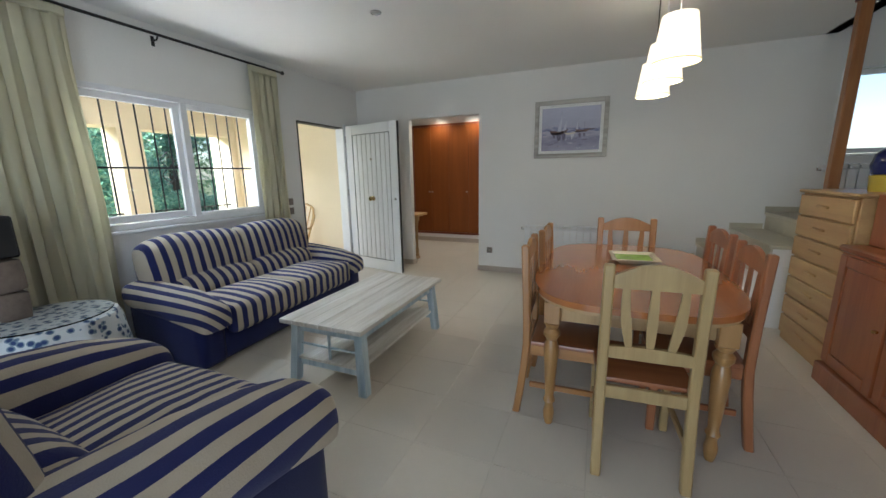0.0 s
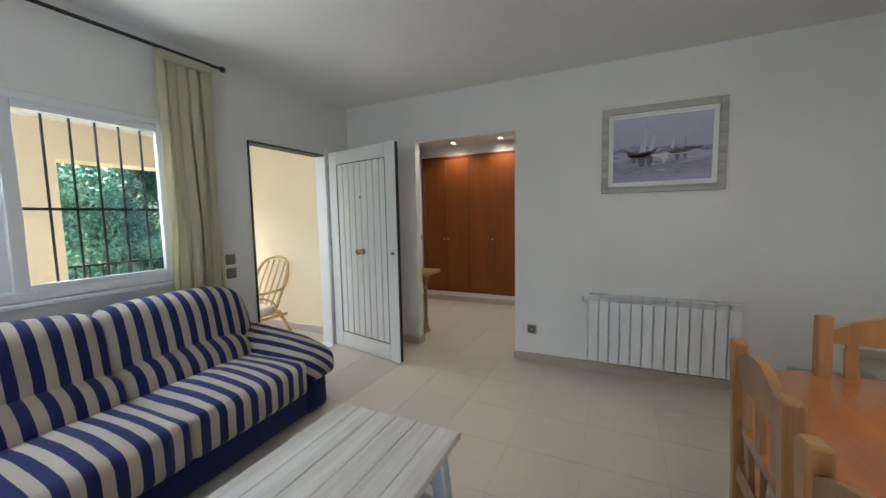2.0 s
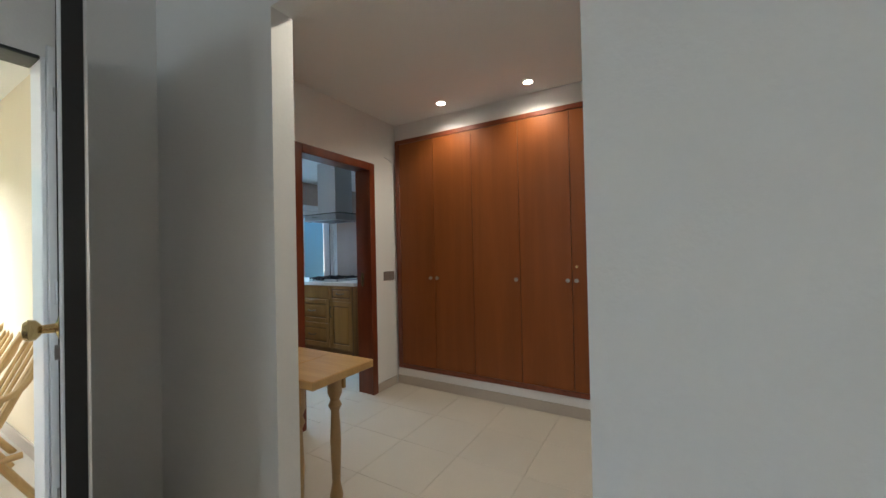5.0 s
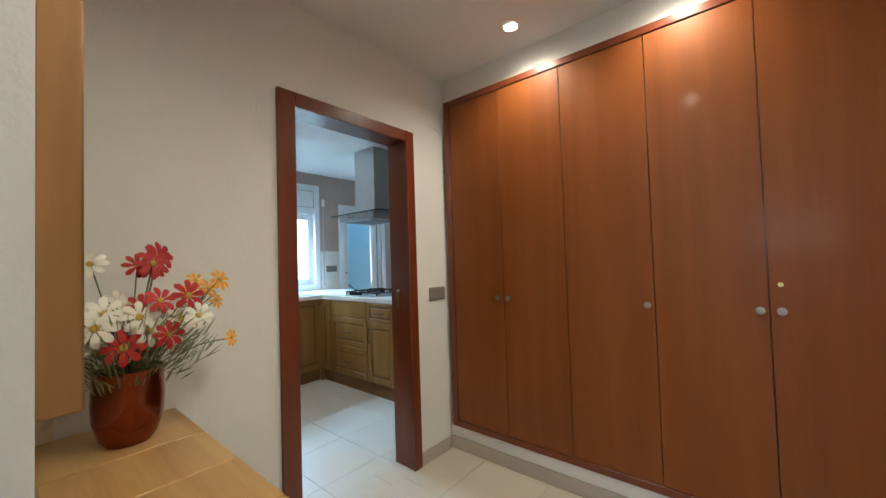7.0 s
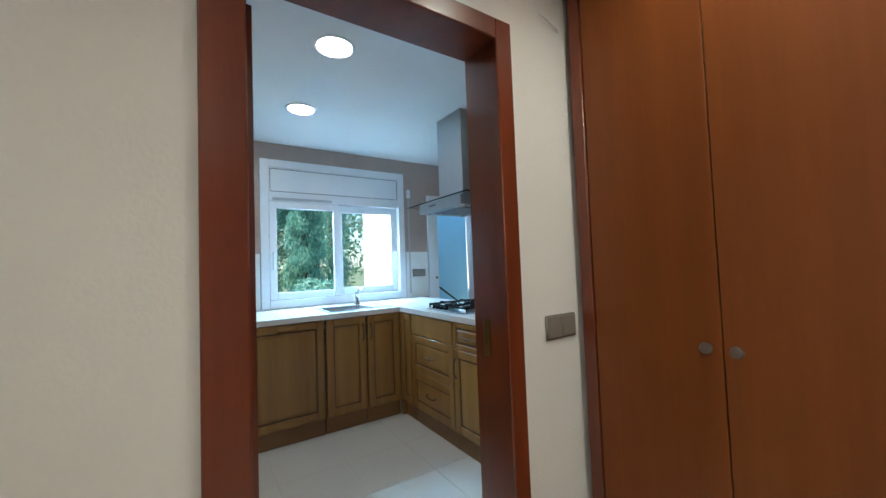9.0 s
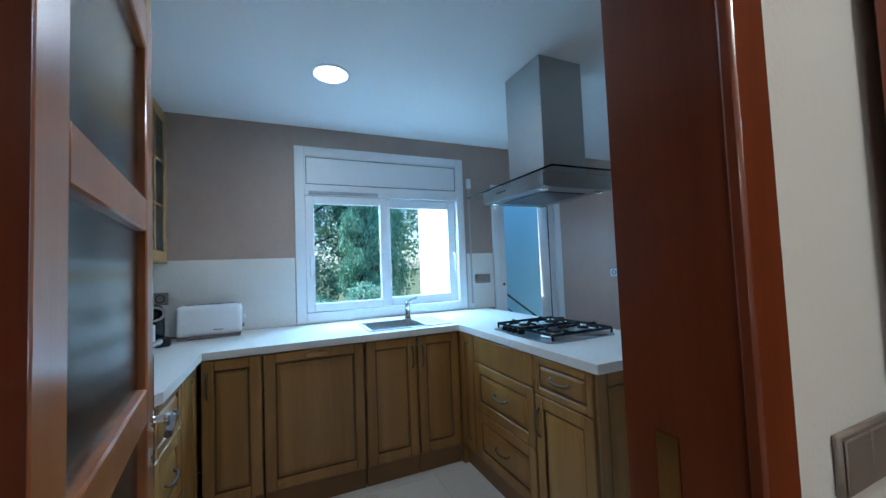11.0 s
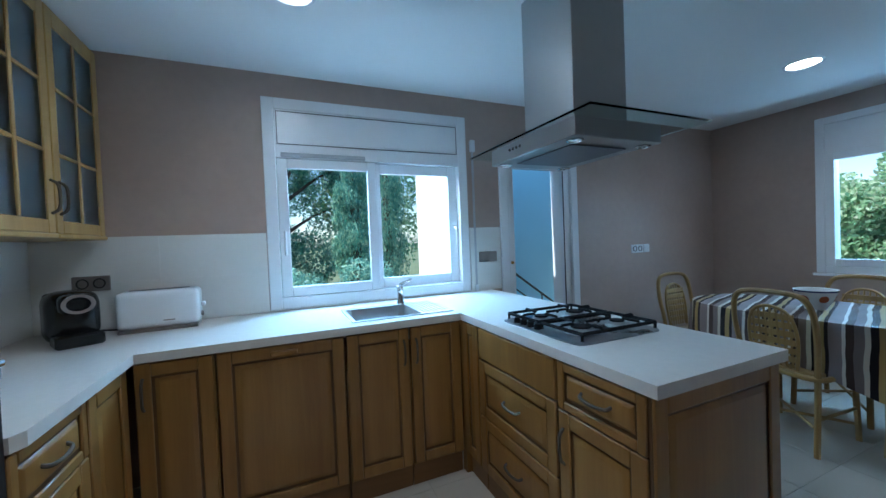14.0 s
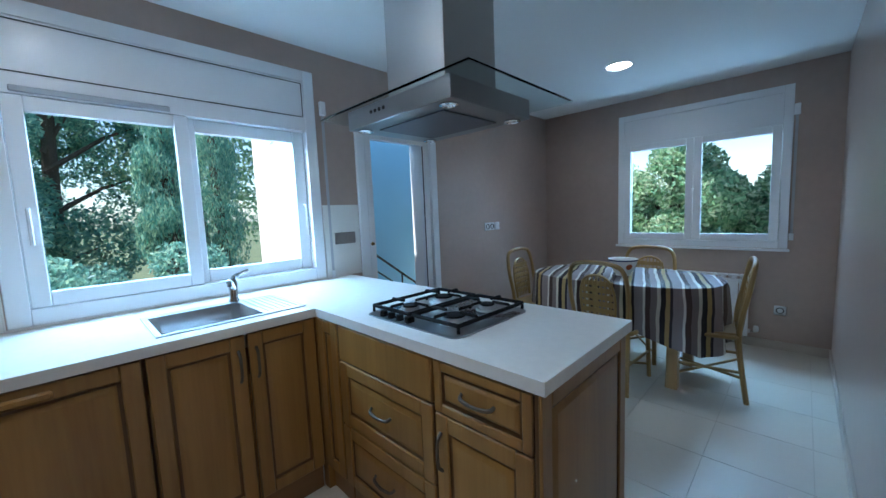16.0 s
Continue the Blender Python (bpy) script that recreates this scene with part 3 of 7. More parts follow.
def dining_chair(m, M_PINE, M_PINE_Y, label):
    """Faces +y, origin on the floor at the middle of the seat."""
    t = thing("dining_chair", label, "chair", "chairs round the dining table", m)
    for s in (-1, 1):
        b = box(s * 0.19 - 0.023, s * 0.19 + 0.023, -0.225, -0.185, 0, 0.975, 0.007)
        bmesh.ops.subdivide_edges(b, edges=[e for e in b.edges if e.calc_length() > 0.5], cuts=6)
        for v in b.verts:
            if v.co.z < 0.45:
                v.co.y -= 0.05 * ((0.45 - v.co.z) / 0.45) ** 1.4
            else:
                v.co.y -= 0.02 * ((v.co.z - 0.45) / 0.5) ** 1.3
        part("back_post", b, M_PINE, t)
        part("front_leg", box(s * 0.185 - 0.02, s * 0.185 + 0.02, 0.15, 0.19, 0, 0.425, 0.005), M_PINE, t)
        part("side_stretcher", box(s * 0.19 - 0.01, s * 0.19 + 0.01, -0.185, 0.15, 0.17, 0.20, 0.003), M_PINE_Y, t)
        part("side_rail", box(s * 0.19 - 0.012, s * 0.19 + 0.012, -0.185, 0.15, 0.365, 0.424, 0.003), M_PINE_Y, t)
    part("front_rail", box(-0.165, 0.165, 0.158, 0.182, 0.365, 0.424, 0.003), M_PINE, t)
    part("rear_rail", box(-0.17, 0.17, -0.216, -0.194, 0.365, 0.424, 0.003), M_PINE, t)
    part("seat", slab([(-0.205, -0.182), (0.205, -0.182), (0.215, 0.20), (0.12, 0.215), (-0.12, 0.215), (-0.215, 0.20)], 0.426, 0.448, 0.008), M_SEAT, t, "red-brown stained seat board")

    def bowed(z0, z1, rise, y):
        b2, n = bmesh.new(), 12
        rows = []
        for i in range(n + 1):
            x = -0.172 + 0.344 * i / n
            k = rise * math.cos(math.pi * x / 0.344) ** 1.0
            rows.append([b2.verts.new((x, y + dy, z)) for dy, z in ((-0.011, z0), (0.011, z0), (0.011, z1 + k), (-0.011, z1 + k))])
        for a, c in zip(rows, rows[1:]):
            for j in range(4):
                b2.faces.new((a[j], a[(j + 1) % 4], c[(j + 1) % 4], c[j]))
        b2.faces.new(rows[0])
        b2.faces.new(rows[-1])
        return b2
    part("top_rail", bowed(0.875, 0.925, 0.055, -0.222), M_PINE, t)
    part("lower_rail", bowed(0.56, 0.61, 0.01, -0.210), M_PINE, t)
    for x in (-0.10, 0.0, 0.10):
        b2, rows = bmesh.new(), []
        for i in range(9):
            z = 0.60 + 0.30 * i / 8
            w = 0.013 + 0.008 * math.sin(math.pi * (i / 8) ** 0.8)
            xc = x * (0.82 + 0.32 * i / 8 + 0.10 * math.sin(math.pi * i / 8))
            y = -0.210 - 0.012 * i / 8
            rows.append([b2.verts.new((xc + dx, y + dy, z)) for dx, dy in ((-w, -0.006), (w, -0.006), (w, 0.006), (-w, 0.006))])
        for a, c in zip(rows, rows[1:]):
            for j in range(4):
                b2.faces.new((a[j], a[(j + 1) % 4], c[(j + 1) % 4], c[j]))
        b2.faces.new(rows[0])
        b2.faces.new(rows[-1])
        part("splat", b2, M_PINE, t)
    return t


M_PALE = wood("pale_pine", (0.42, 0.30, 0.135), (0.29, 0.19, 0.075), 0.42, 2, 0.9, coat=0.15)
M_PALE_Y = wood("pale_pine_lengthwise", (0.42, 0.30, 0.135), (0.29, 0.19, 0.075), 0.42, 1, 0.9, coat=0.15)
M_AMBER = wood("amber_pine", (0.43, 0.215, 0.075), (0.29, 0.13, 0.042), 0.35, 2, 0.9, coat=0.25)
M_AMBER_Y = wood("amber_pine_lengthwise", (0.43, 0.215, 0.075), (0.29, 0.13, 0.042), 0.35, 1, 0.9, coat=0.25)
M_REDP = wood("red_stained_pine", (0.34, 0.13, 0.05), (0.23, 0.08, 0.03), 0.35, 2, 0.9, coat=0.25)
M_REDP_Y = wood("red_stained_pine_lengthwise", (0.34, 0.13, 0.05), (0.23, 0.08, 0.03), 0.35, 1, 0.9, coat=0.25)
dining_chair(pose(0.460, 1.54, 0, 0, 0, 3) @ Matrix.Diagonal((0.93, 1, 1, 1)), M_PALE, M_PALE_Y, "pale pine dining chair with shaped splats and a red-brown seat")
chair = dining_chair(pose(0.12, 1.80, 0, 0, 0, -88), M_AMBER, M_AMBER_Y, "amber pine dining chair with shaped splats and a red-brown seat")
for x, y, r in ((0.46, 2.74, 180), (0.14, 2.33, -91)):
    copy_thing(chair, pose(x, y, 0, 0, 0, r))
chair = dining_chair(pose(0.73, 1.89, 0, 0, 0, 90), M_REDP, M_REDP_Y, "red-stained pine dining chair with shaped splats")
copy_thing(chair, pose(0.74, 2.46, 0, 0, 0, 92))


def serving_tray():
    t = thing("serving_tray", "square green and cream serving tray lying on the dining table", "tray", m=pose(0.478, 2.40, 0.752, 0, 0, 4) @ Matrix.Diagonal((0.84, 0.84, 0.84, 1)))
    M_TR = material("tray_cream_enamel", (0.60, 0.58, 0.42), 0.2, tone=0.1)
    M_GR = material("green_leaf_print", (0.22, 0.42, 0.06), 0.2, tone=0.45, scale=18, fine=60)
    b, n = bmesh.new(), []
    for s, z in ((0.105, 0.0), (0.15, 0.035), (0.17, 0.038), (0.168, 0.044), (0.148, 0.041), (0.106, 0.008)):
        n.append([b.verts.new((x * s, y * s, z)) for x, y in ((-1, -1), (1, -1), (1, 1), (-1, 1))])
    for a, c in zip(n, n[1:]):
        for j in range(4):
            b.faces.new((a[j], a[(j + 1) % 4], c[(j + 1) % 4], c[j]))
    b.faces.new(n[0])
    b.faces.new(n[-1])
    part("dish", b, M_TR, t, smooth=False)
    part("printed_base", box(-0.128, 0.128, -0.128, 0.128, 0.024, 0.0275), M_GR, t, "leafy green printed base", smooth=False)


serving_tray()

M_SHADE = glow("lit_lamp_shade", (1.0, 0.80, 0.52), 0.85)
M_BULB = glow("lit_bulb", (1.0, 0.85, 0.6), 25)
for n, y in enumerate((1.98, 2.43, 2.88)):
    t = thing("pendant_lamp", "lit cream conical pendant lamp hanging over the dining table", "pendant lamp", "lamps over the table", pose(0.55, y, 1.87))
    b = lathe([(0.108, 0), (0.078, 0.215), (0.075, 0.215), (0.105, 0.002), (0.108, 0)], 32)
    part("shade", b, M_SHADE, t, "glowing cream fabric shade")
    part("shade_rim", lathe([(0.1095, -0.003), (0.1095, 0.006), (0.1045, 0.006), (0.1045, -0.003), (0.1095, -0.003)], 32), M_CURTAIN, t)
    part("bulb", lathe([(0, 0.06), (0.025, 0.07), (0.032, 0.10), (0.02, 0.14), (0.014, 0.17), (0, 0.17)], 14), M_BULB, t)
    part("cord", tube([(0, 0, 0.17), (0, 0, CL - 1.87 - 0.03)], 0.004, 6), M_BLACK if n == 2 else M_PVC, t)
    part("ceiling_cup", lathe([(0, CL - 1.87 - 0.035), (0.04, CL - 1.87 - 0.03), (0.05, CL - 1.87 - 0.001), (0, CL - 1.87 - 0.001)], 18), M_PVC, t)
    lp = new("pendant_light", bpy.data.lights.new("pendant_light", "POINT"))
    lp.data.energy, lp.data.color, lp.data.shadow_soft_size = 1.3, (1.0, 0.82, 0.58), 0.05
    lp.location = (0.55, y, 1.845)


# window with sliding sashes and an iron grille
def sash(parent, name, axis, face, a0, a1, z0, z1, fw, depth, glass_mat=M_GLASS):
    """A framed pane: face is the middle of its thickness along the axis."""
    f = bmesh.new()
    d = depth / 2

    def bx(p0, p1, q0, q1):
        if axis == "x":
            box(face - d, face + d, p0, p1, q0, q1, 0.004, bm=f)
        else:
            box(p0, p1, face - d, face + d, q0, q1, 0.004, bm=f)
    bx(a0, a0 + fw, z0, z1)
    bx(a1 - fw, a1, z0, z1)
    bx(a0 + fw, a1 - fw, z0, z0 + fw)
    bx(a0 + fw, a1 - fw, z1 - fw, z1)
    fr = part(name, f, M_PVC, parent)
    g = 0.003
    gm = box(face - g, face + g, a0 + fw - 0.004, a1 - fw + 0.004, z0 + fw - 0.004, z1 - fw + 0.004) if axis == "x" else box(a0 + fw - 0.004, a1 - fw + 0.004, face - g, face + g, z0 + fw - 0.004, z1 - fw + 0.004)
    pane = part("pane", gm, glass_mat, fr, smooth=False)
    pane.visible_shadow = False
    return fr


def ring(axis, face0, face1, a0, a1, z0, z1, w, bm=None):
    """A flat frame round an opening."""
    bm = bm or bmesh.new()
    for p0, p1, q0, q1 in ((a0 - w, a0, z0 - w, z1 + w), (a1, a1 + w, z0 - w, z1 + w), (a0, a1, z0 - w, z0), (a0, a1, z1, z1 + w)):
        if axis == "x":
            box(face0, face1, p0, p1, q0, q1, 0.003, bm=bm)
        else:
            box(p0, p1, face0, face1, q0, q1, 0.003, bm=bm)
    return bm


win = tagged(new("window_1"), "white sliding window with two sashes behind iron bars", "window", kind="structure")
part("window_frame", ring("x", XL - 0.10, XL + 0.02, 1.16, 2.68, 1.005, 1.985, 0.045), M_PVC, win)
sash(win, "sash", "x", XL - 0.045, 1.19, 1.94, 1.01, 1.99, 0.055, 0.035)
sash(win, "sash", "x", XL - 0.005, 1.93, 2.69, 0.98, 2.00, 0.06, 0.04)
part("window_sill", box(XL + 0.021, XL + 0.05, 1.08, 2.74, 0.93, 0.955, 0.004), M_PVC, win)
grille = thing("window_grille", "black wrought-iron window grille with scrolls", "window grille", m=pose(XL - 0.17, 0, 0))
for i in range(13):
    y = 1.20 + i * 0.119
    part("bar", tube([(0, y, 0.99), (0, y, 2.03)], 0.007, 6), M_BLACK, grille)
for z in (1.0, 1.44, 2.02):
    part("cross_bar", box(-0.006, 0.006, 1.12, 2.72, z - 0.008, z + 0.008), M_BLACK, grille)
for yc in (1.87,):
    for sgn in (-1, 1):
        for up in (-1, 1):
            pts = [(0, yc + sgn * (0.012 + 0.045 * math.sin(k * 0.55)), 1.44 + up * (0.012 + 0.019 * k)) for k in range(8)]
            part("scroll", tube(pts, 0.004, 5), M_BLACK, grille)
for y in (1.15, 2.69):
    part("wall_bracket", tube([(0, y, 1.44), (0.06, y, 1.44)], 0.008, 6), M_BLACK, grille)

rod = thing("curtain_rod", "black iron curtain rod with ball finials on brackets", "curtain rod", m=pose(XL + 0.075, 0, 2.475))
part("pole", tube([(0, 0.20, 0), (0, 3.06, 0)], 0.011, 10), M_BLACK, rod)
for y in (0.18, 3.08):
    part("finial", lathe([(0, -0.022), (0.016, -0.016), (0.022, 0), (0.016, 0.016), (0, 0.022)], 12, at=(0, y, 0)), M_BLACK, rod)
for y in (0.25, 1.80, 2.98):
    b = tube([(-0.075, y, -0.035), (-0.02, y, -0.035), (0, y, -0.012)], 0.007, 6)
    box(-0.075, -0.068, y - 0.012, y + 0.012, -0.075, 0.0, bm=b)
    part("bracket", b, M_BLACK, rod)


def curtain(y0, y1, z0, folds, label, seed):
    b, nu, nv = bmesh.new(), folds * 10, 14
    grid = []
    for j in range(nv + 1):
        z = z0 + (2.46 - z0) * j / nv
        k = 1 - j / nv
        row = []
        for i in range(nu + 1):
            u = i / nu
            ph = u * folds * 2 * math.pi
            spread = 1.0 + 0.16 * k + 0.03 * math.sin(3 * z + seed)
            fold = 0.55 + 0.9 * abs(noise.noise(Vector((u * 4.3, seed, z * 0.25))))
            amp = (0.014 + 0.020 * k) * fold
            ph += 1.1 * noise.noise(Vector((u * 3.1, z * 0.5, seed + 3)))
            y = (y0 + y1) / 2 + (u - 0.5) * (y1 - y0) * spread + 0.014 * math.sin(1.7 * ph + z * 1.3 + seed)
            x = amp * math.sin(ph + 0.5 * math.sin(z * 1.7 + seed)) + 0.026 * noise.noise(Vector((u * 6, z * 1.2, seed)))
            row.append(b.verts.new((XL + 0.078 + x, y, z)))
        grid.append(row)
    for a, c in zip(grid, grid[1:]):
        for i in range(nu):
            b.faces.new((a[i], a[i + 1], c[i + 1], c[i]))
    t = thing("curtain", label, "curtain", "window curtains", pose(0, 0, 0))
    o = part("cloth", b, M_CURTAIN, t)
    sol = o.modifiers.new("thickness", "SOLIDIFY")
    sol.thickness = 0.002
    part("heading_tape", box(XL + 0.055, XL + 0.100, y0, y1, 2.40, 2.462, 0.01), M_CURTAIN, t)
    return t


curtain(2.64, 2.98, 0.02, 5, "cream cloth curtain gathered beside the window", 1.0)
curtain(0.66, 1.22, 0.02, 7, "long cream cloth curtain hanging to the floor", 4.0)

# front door: opening frame, open leaf
fd = tagged(new("door_frame_1"), "white lacquered frame of the open front door", "door frame", kind="structure")
part("jamb", box(XL - 0.12, XL + 0.012, 3.30, 3.315, 0, 2.01, 0.003), M_BLACK, fd)
part("head", box(XL - 0.12, XL + 0.012, 3.315, 4.175, 1.995, 2.01, 0.003), M_BLACK, fd)
part("hinge_jamb", box(XL - 0.12, XL + 0.012, 4.175, 4.19, 0, 2.01, 0.003), M_LACQUER, fd)
part("architrave", box(XL + 0.001, XL + 0.014, 4.191, 4.25, 0, 2.06, 0.004), M_LACQUER, fd)
part("threshold", box(XL - 0.12, XL + 0.05, 3.316, 4.174, 0.0015, 0.012, 0.003), M_LACQUER, fd)


def front_door():
    """Open leaf, hinge at the origin, running along +x."""
    t = tagged(new("door_1"), "open white plank-panelled front door with brass knob", "door", kind="structure")
    t.matrix_basis = pose(XL + 0.03, 4.235, 0.008, 0, 0, -13.0)
    W, H, D = 0.975, 2.022, 0.045
    b = bmesh.new()
    for x0, x1, z0, z1 in ((0, 0.13, 0, H), (W - 0.13, W, 0, H), (0.13, W - 0.13, 0, 0.16), (0.13, W - 0.13, H - 0.13, H)):
        box(x0, x1, -D / 2, D / 2, z0, z1, 0.004, bm=b)
    part("leaf_frame", b, M_LACQUER, t)
    n = 8
    w = (W - 0.26) / n
    for i in range(n):
        a = 0.13 + i * w
        part("plank", box(a + 0.003, a + w - 0.003, -D / 2 + 0.007, D / 2 - 0.007, 0.163, H - 0.133, 0.005), M_LACQUER, t)
    part("backing", box(0.131, W - 0.131, -0.008, 0.008, 0.161, H - 0.131), M_SOCKET, t)
    part("seal", ring("y", -D / 2 - 0.001, -D / 2 + 0.003, 0.135, W - 0.135, 0.165, H - 0.135, 0.005), M_BLACK, t)
    part("edge_strip", box(W + 0.0005, W + 0.004, -D / 2 + 0.006, D / 2 - 0.006, 0.01, H - 0.01), M_BLACK, t)
    kn = lathe([(0, 0), (0.032, 0.002), (0.032, 0.008), (0.014, 0.014), (0.012, 0.04), (0.028, 0.052), (0.032, 0.066), (0.022, 0.078), (0, 0.08)], 20)
    kb = shifted(kn, pose(0.50, -D / 2 + 0.007, 1.02, 90, 0, 0))
    part("door_knob", kb, M_BRASS, t, "round brass knob")
    part("lock", shifted(lathe([(0, 0), (0.016, 0), (0.016, 0.008), (0, 0.009)], 14), pose(W - 0.055, -D / 2, 1.02, 90, 0, 0)), M_SOCKET, t)
    part("peephole", shifted(lathe([(0, 0), (0.011, 0), (0.009, 0.006), (0, 0.006)], 12), pose(0.48, -D / 2 + 0.007, 1.55, 90, 0, 0)), M_BRASS, t)
    for z in (0.25, 1.05, 1.8):
        part("hinge", tube([(-0.008, -D / 2, z), (-0.008, -D / 2, z + 0.09)], 0.008, 8), M_STEEL, t)


front_door()


def painting():
    t = thing("framed_painting", "framed seascape with moored boats on hazy grey-violet water", "painting", m=pose(-0.122, YF - 0.002, 1.85))
    M_FR = wood("silvered_frame", (0.52, 0.50, 0.46), (0.30, 0.28, 0.25), 0.45, 0, 1.2, spread=0.4)
    W, H = 0.417, 0.335
    part("frame", ring("y", -0.030, 0.0, -W + 0.05, W - 0.05, -H + 0.05, H - 0.05, 0.05), M_FR, t, "silvered worn wooden frame")
    part("mount", ring("y", -0.012, -0.004, -W + 0.085, W - 0.085, -H + 0.085, H - 0.085, 0.04), material("white_mount", (0.78, 0.78, 0.76), 0.7), t)
    m = bpy.data.materials.new("sea_paint")
    m.use_nodes = True
    N, L = m.node_tree.nodes, m.node_tree.links
    co, sp, nz, rp = N.new("ShaderNodeTexCoord"), N.new("ShaderNodeSeparateXYZ"), N.new("ShaderNodeTexNoise"), N.new("ShaderNodeValToRGB")
    mp = N.new("ShaderNodeMapping")
    mp.inputs["Scale"].default_value = (3, 1, 12)
    L.new(co.outputs["Object"], mp.inputs["Vector"])
    L.new(mp.outputs[0], nz.inputs["Vector"])
    nz.inputs["Scale"].default_value, nz.inputs["Detail"].default_value = 2.0, 6
    L.new(co.outputs["Object"], sp.inputs[0])
    ad = N.new("ShaderNodeMath")
    ad.operation = "MULTIPLY_ADD"
    ad.inputs[1].default_value = 0.22
    L.new(nz.outputs[0], ad.inputs[0])
    L.new(sp.outputs["Z"], ad.inputs[2])
    el = rp.color_ramp.elements
    el[0].position, el[0].color = 0.0, (0.30, 0.28, 0.36, 1)
    el[1].position, el[1].color = 1.0, (0.42, 0.42, 0.52, 1)
    for p, c in ((0.25, (0.20, 0.19, 0.27, 1)), (0.42, (0.36, 0.34, 0.42, 1)), (0.47, (0.10, 0.11, 0.22, 1)), (0.52, (0.34, 0.33, 0.42, 1))):
        e = el.new(p)
        e.color = c
    mr = N.new("ShaderNodeMapRange")
    mr.inputs["From Min"].default_value, mr.inputs["From Max"].default_value = -0.15, 0.37
    L.new(ad.outputs[0], mr.inputs["Value"])
    L.new(mr.outputs[0], rp.inputs[0])
    L.new(rp.outputs[0], N["Principled BSDF"].inputs["Base Color"])
    N["Principled BSDF"].inputs["Roughness"].default_value = 0.5
    cv = part("canvas", box(-W + 0.08, W - 0.08, -0.008, -0.002, -H + 0.08, H - 0.08), m, t, "hazy seascape painting", smooth=False)
    M_B1, M_B2, M_B3 = material("dark_boat_paint", (0.05, 0.035, 0.05), 0.5), material("pale_boat_paint", (0.55, 0.48, 0.38), 0.5), material("pale_sail_paint", (0.45, 0.44, 0.52), 0.5)

    def stroke(name, o, mm):
        b = bmesh.new()
        lo = [b.verts.new((p, -0.0085, q)) for p, q in o]
        hi = [b.verts.new((p, -0.0105, q)) for p, q in o]
        b.faces.new(lo), b.faces.new(hi)
        for i in range(len(o)):
            b.faces.new((lo[i], lo[(i + 1) % len(o)], hi[(i + 1) % len(o)], hi[i]))
        part(name, b, mm, cv, smooth=False)

    def boat(x, z, w, h, mm):
        top = [(x - w, z + h * 1.1), (x - w * 0.6, z + h * 0.7), (x, z + h * 0.5), (x + w * 0.6, z + h * 0.8), (x + w, z + h * 1.3)]
        low = [(x + w * 0.8, z), (x + w * 0.4, z - h * 0.5), (x - w * 0.4, z - h * 0.5), (x - w * 0.85, z)]
        stroke("painted_boat", top + low, mm)
    M_WATER = material("dark_water_paint", (0.13, 0.11, 0.16), 0.5, tone=0.4, scale=20)
    M_PALEW = material("pale_water_paint", (0.50, 0.48, 0.54), 0.5, tone=0.3, scale=20)
    M_RUST = material("rust_boat_paint", (0.14, 0.075, 0.06), 0.5, tone=0.4, scale=25)
    rp_ = random.Random(3)
    for k in range(16):
        x, z, w = rp_.uniform(-0.24, 0.26), -0.07 - 0.13 * rp_.random(), rp_.uniform(0.012, 0.03)
        stroke("painted_ripple", [(x - w, z), (x, z + 0.003), (x + w, z + 0.001), (x + w * 0.4, z - 0.004), (x - w * 0.5, z - 0.004)], M_WATER if k % 3 else M_PALEW)
    for x, w, d in ((-0.185, 0.020, 0.05), (-0.13, 0.030, 0.10), (-0.075, 0.026, 0.085), (0.11, 0.018, 0.05), (0.16, 0.014, 0.04)):
        stroke("painted_reflection", [(x - w, -0.055), (x + w, -0.058), (x + w * 0.7, -0.06 - d * 0.6), (x + w * 0.1, -0.06 - d), (x - w * 0.6, -0.06 - d * 0.55)], M_WATER)
    stroke("painted_reflection", [(0.005, -0.06), (0.05, -0.062), (0.04, -0.10), (0.02, -0.125), (0.01, -0.09)], M_PALEW)
    for x, w, z1 in ((-0.10, 0.05, 0.19), (-0.045, 0.045, 0.12), (0.09, 0.035, 0.11)):
        stroke("painted_sail", [(x - w, -0.025), (x, -0.028), (x + 0.006, z1), (x - w * 0.35, z1 * 0.5)], M_B3)
    boat(0.22, -0.015, 0.060, 0.010, M_B1)
    boat(0.14, -0.030, 0.085, 0.026, M_RUST)
    boat(0.10, -0.040, 0.055, 0.014, M_B1)
    boat(-0.13, -0.040, 0.110, 0.032, M_RUST)
    boat(-0.15, -0.052, 0.085, 0.024, M_B1)
    boat(0.00, -0.055, 0.070, 0.018, M_B2)
    for x, z1 in ((-0.10, 0.20), (-0.045, 0.13), (0.09, 0.12), (0.16, 0.06)):
        stroke("painted_mast", [(x, -0.04), (x + 0.0025, -0.04), (x + 0.002, z1), (x, z1)], M_B1)
    gl = part("glass", box(-W + 0.07, W - 0.07, -0.018, -0.015, -H + 0.07, H - 0.07), M_GLASS, t, smooth=False)
    gl.visible_shadow = False


painting()


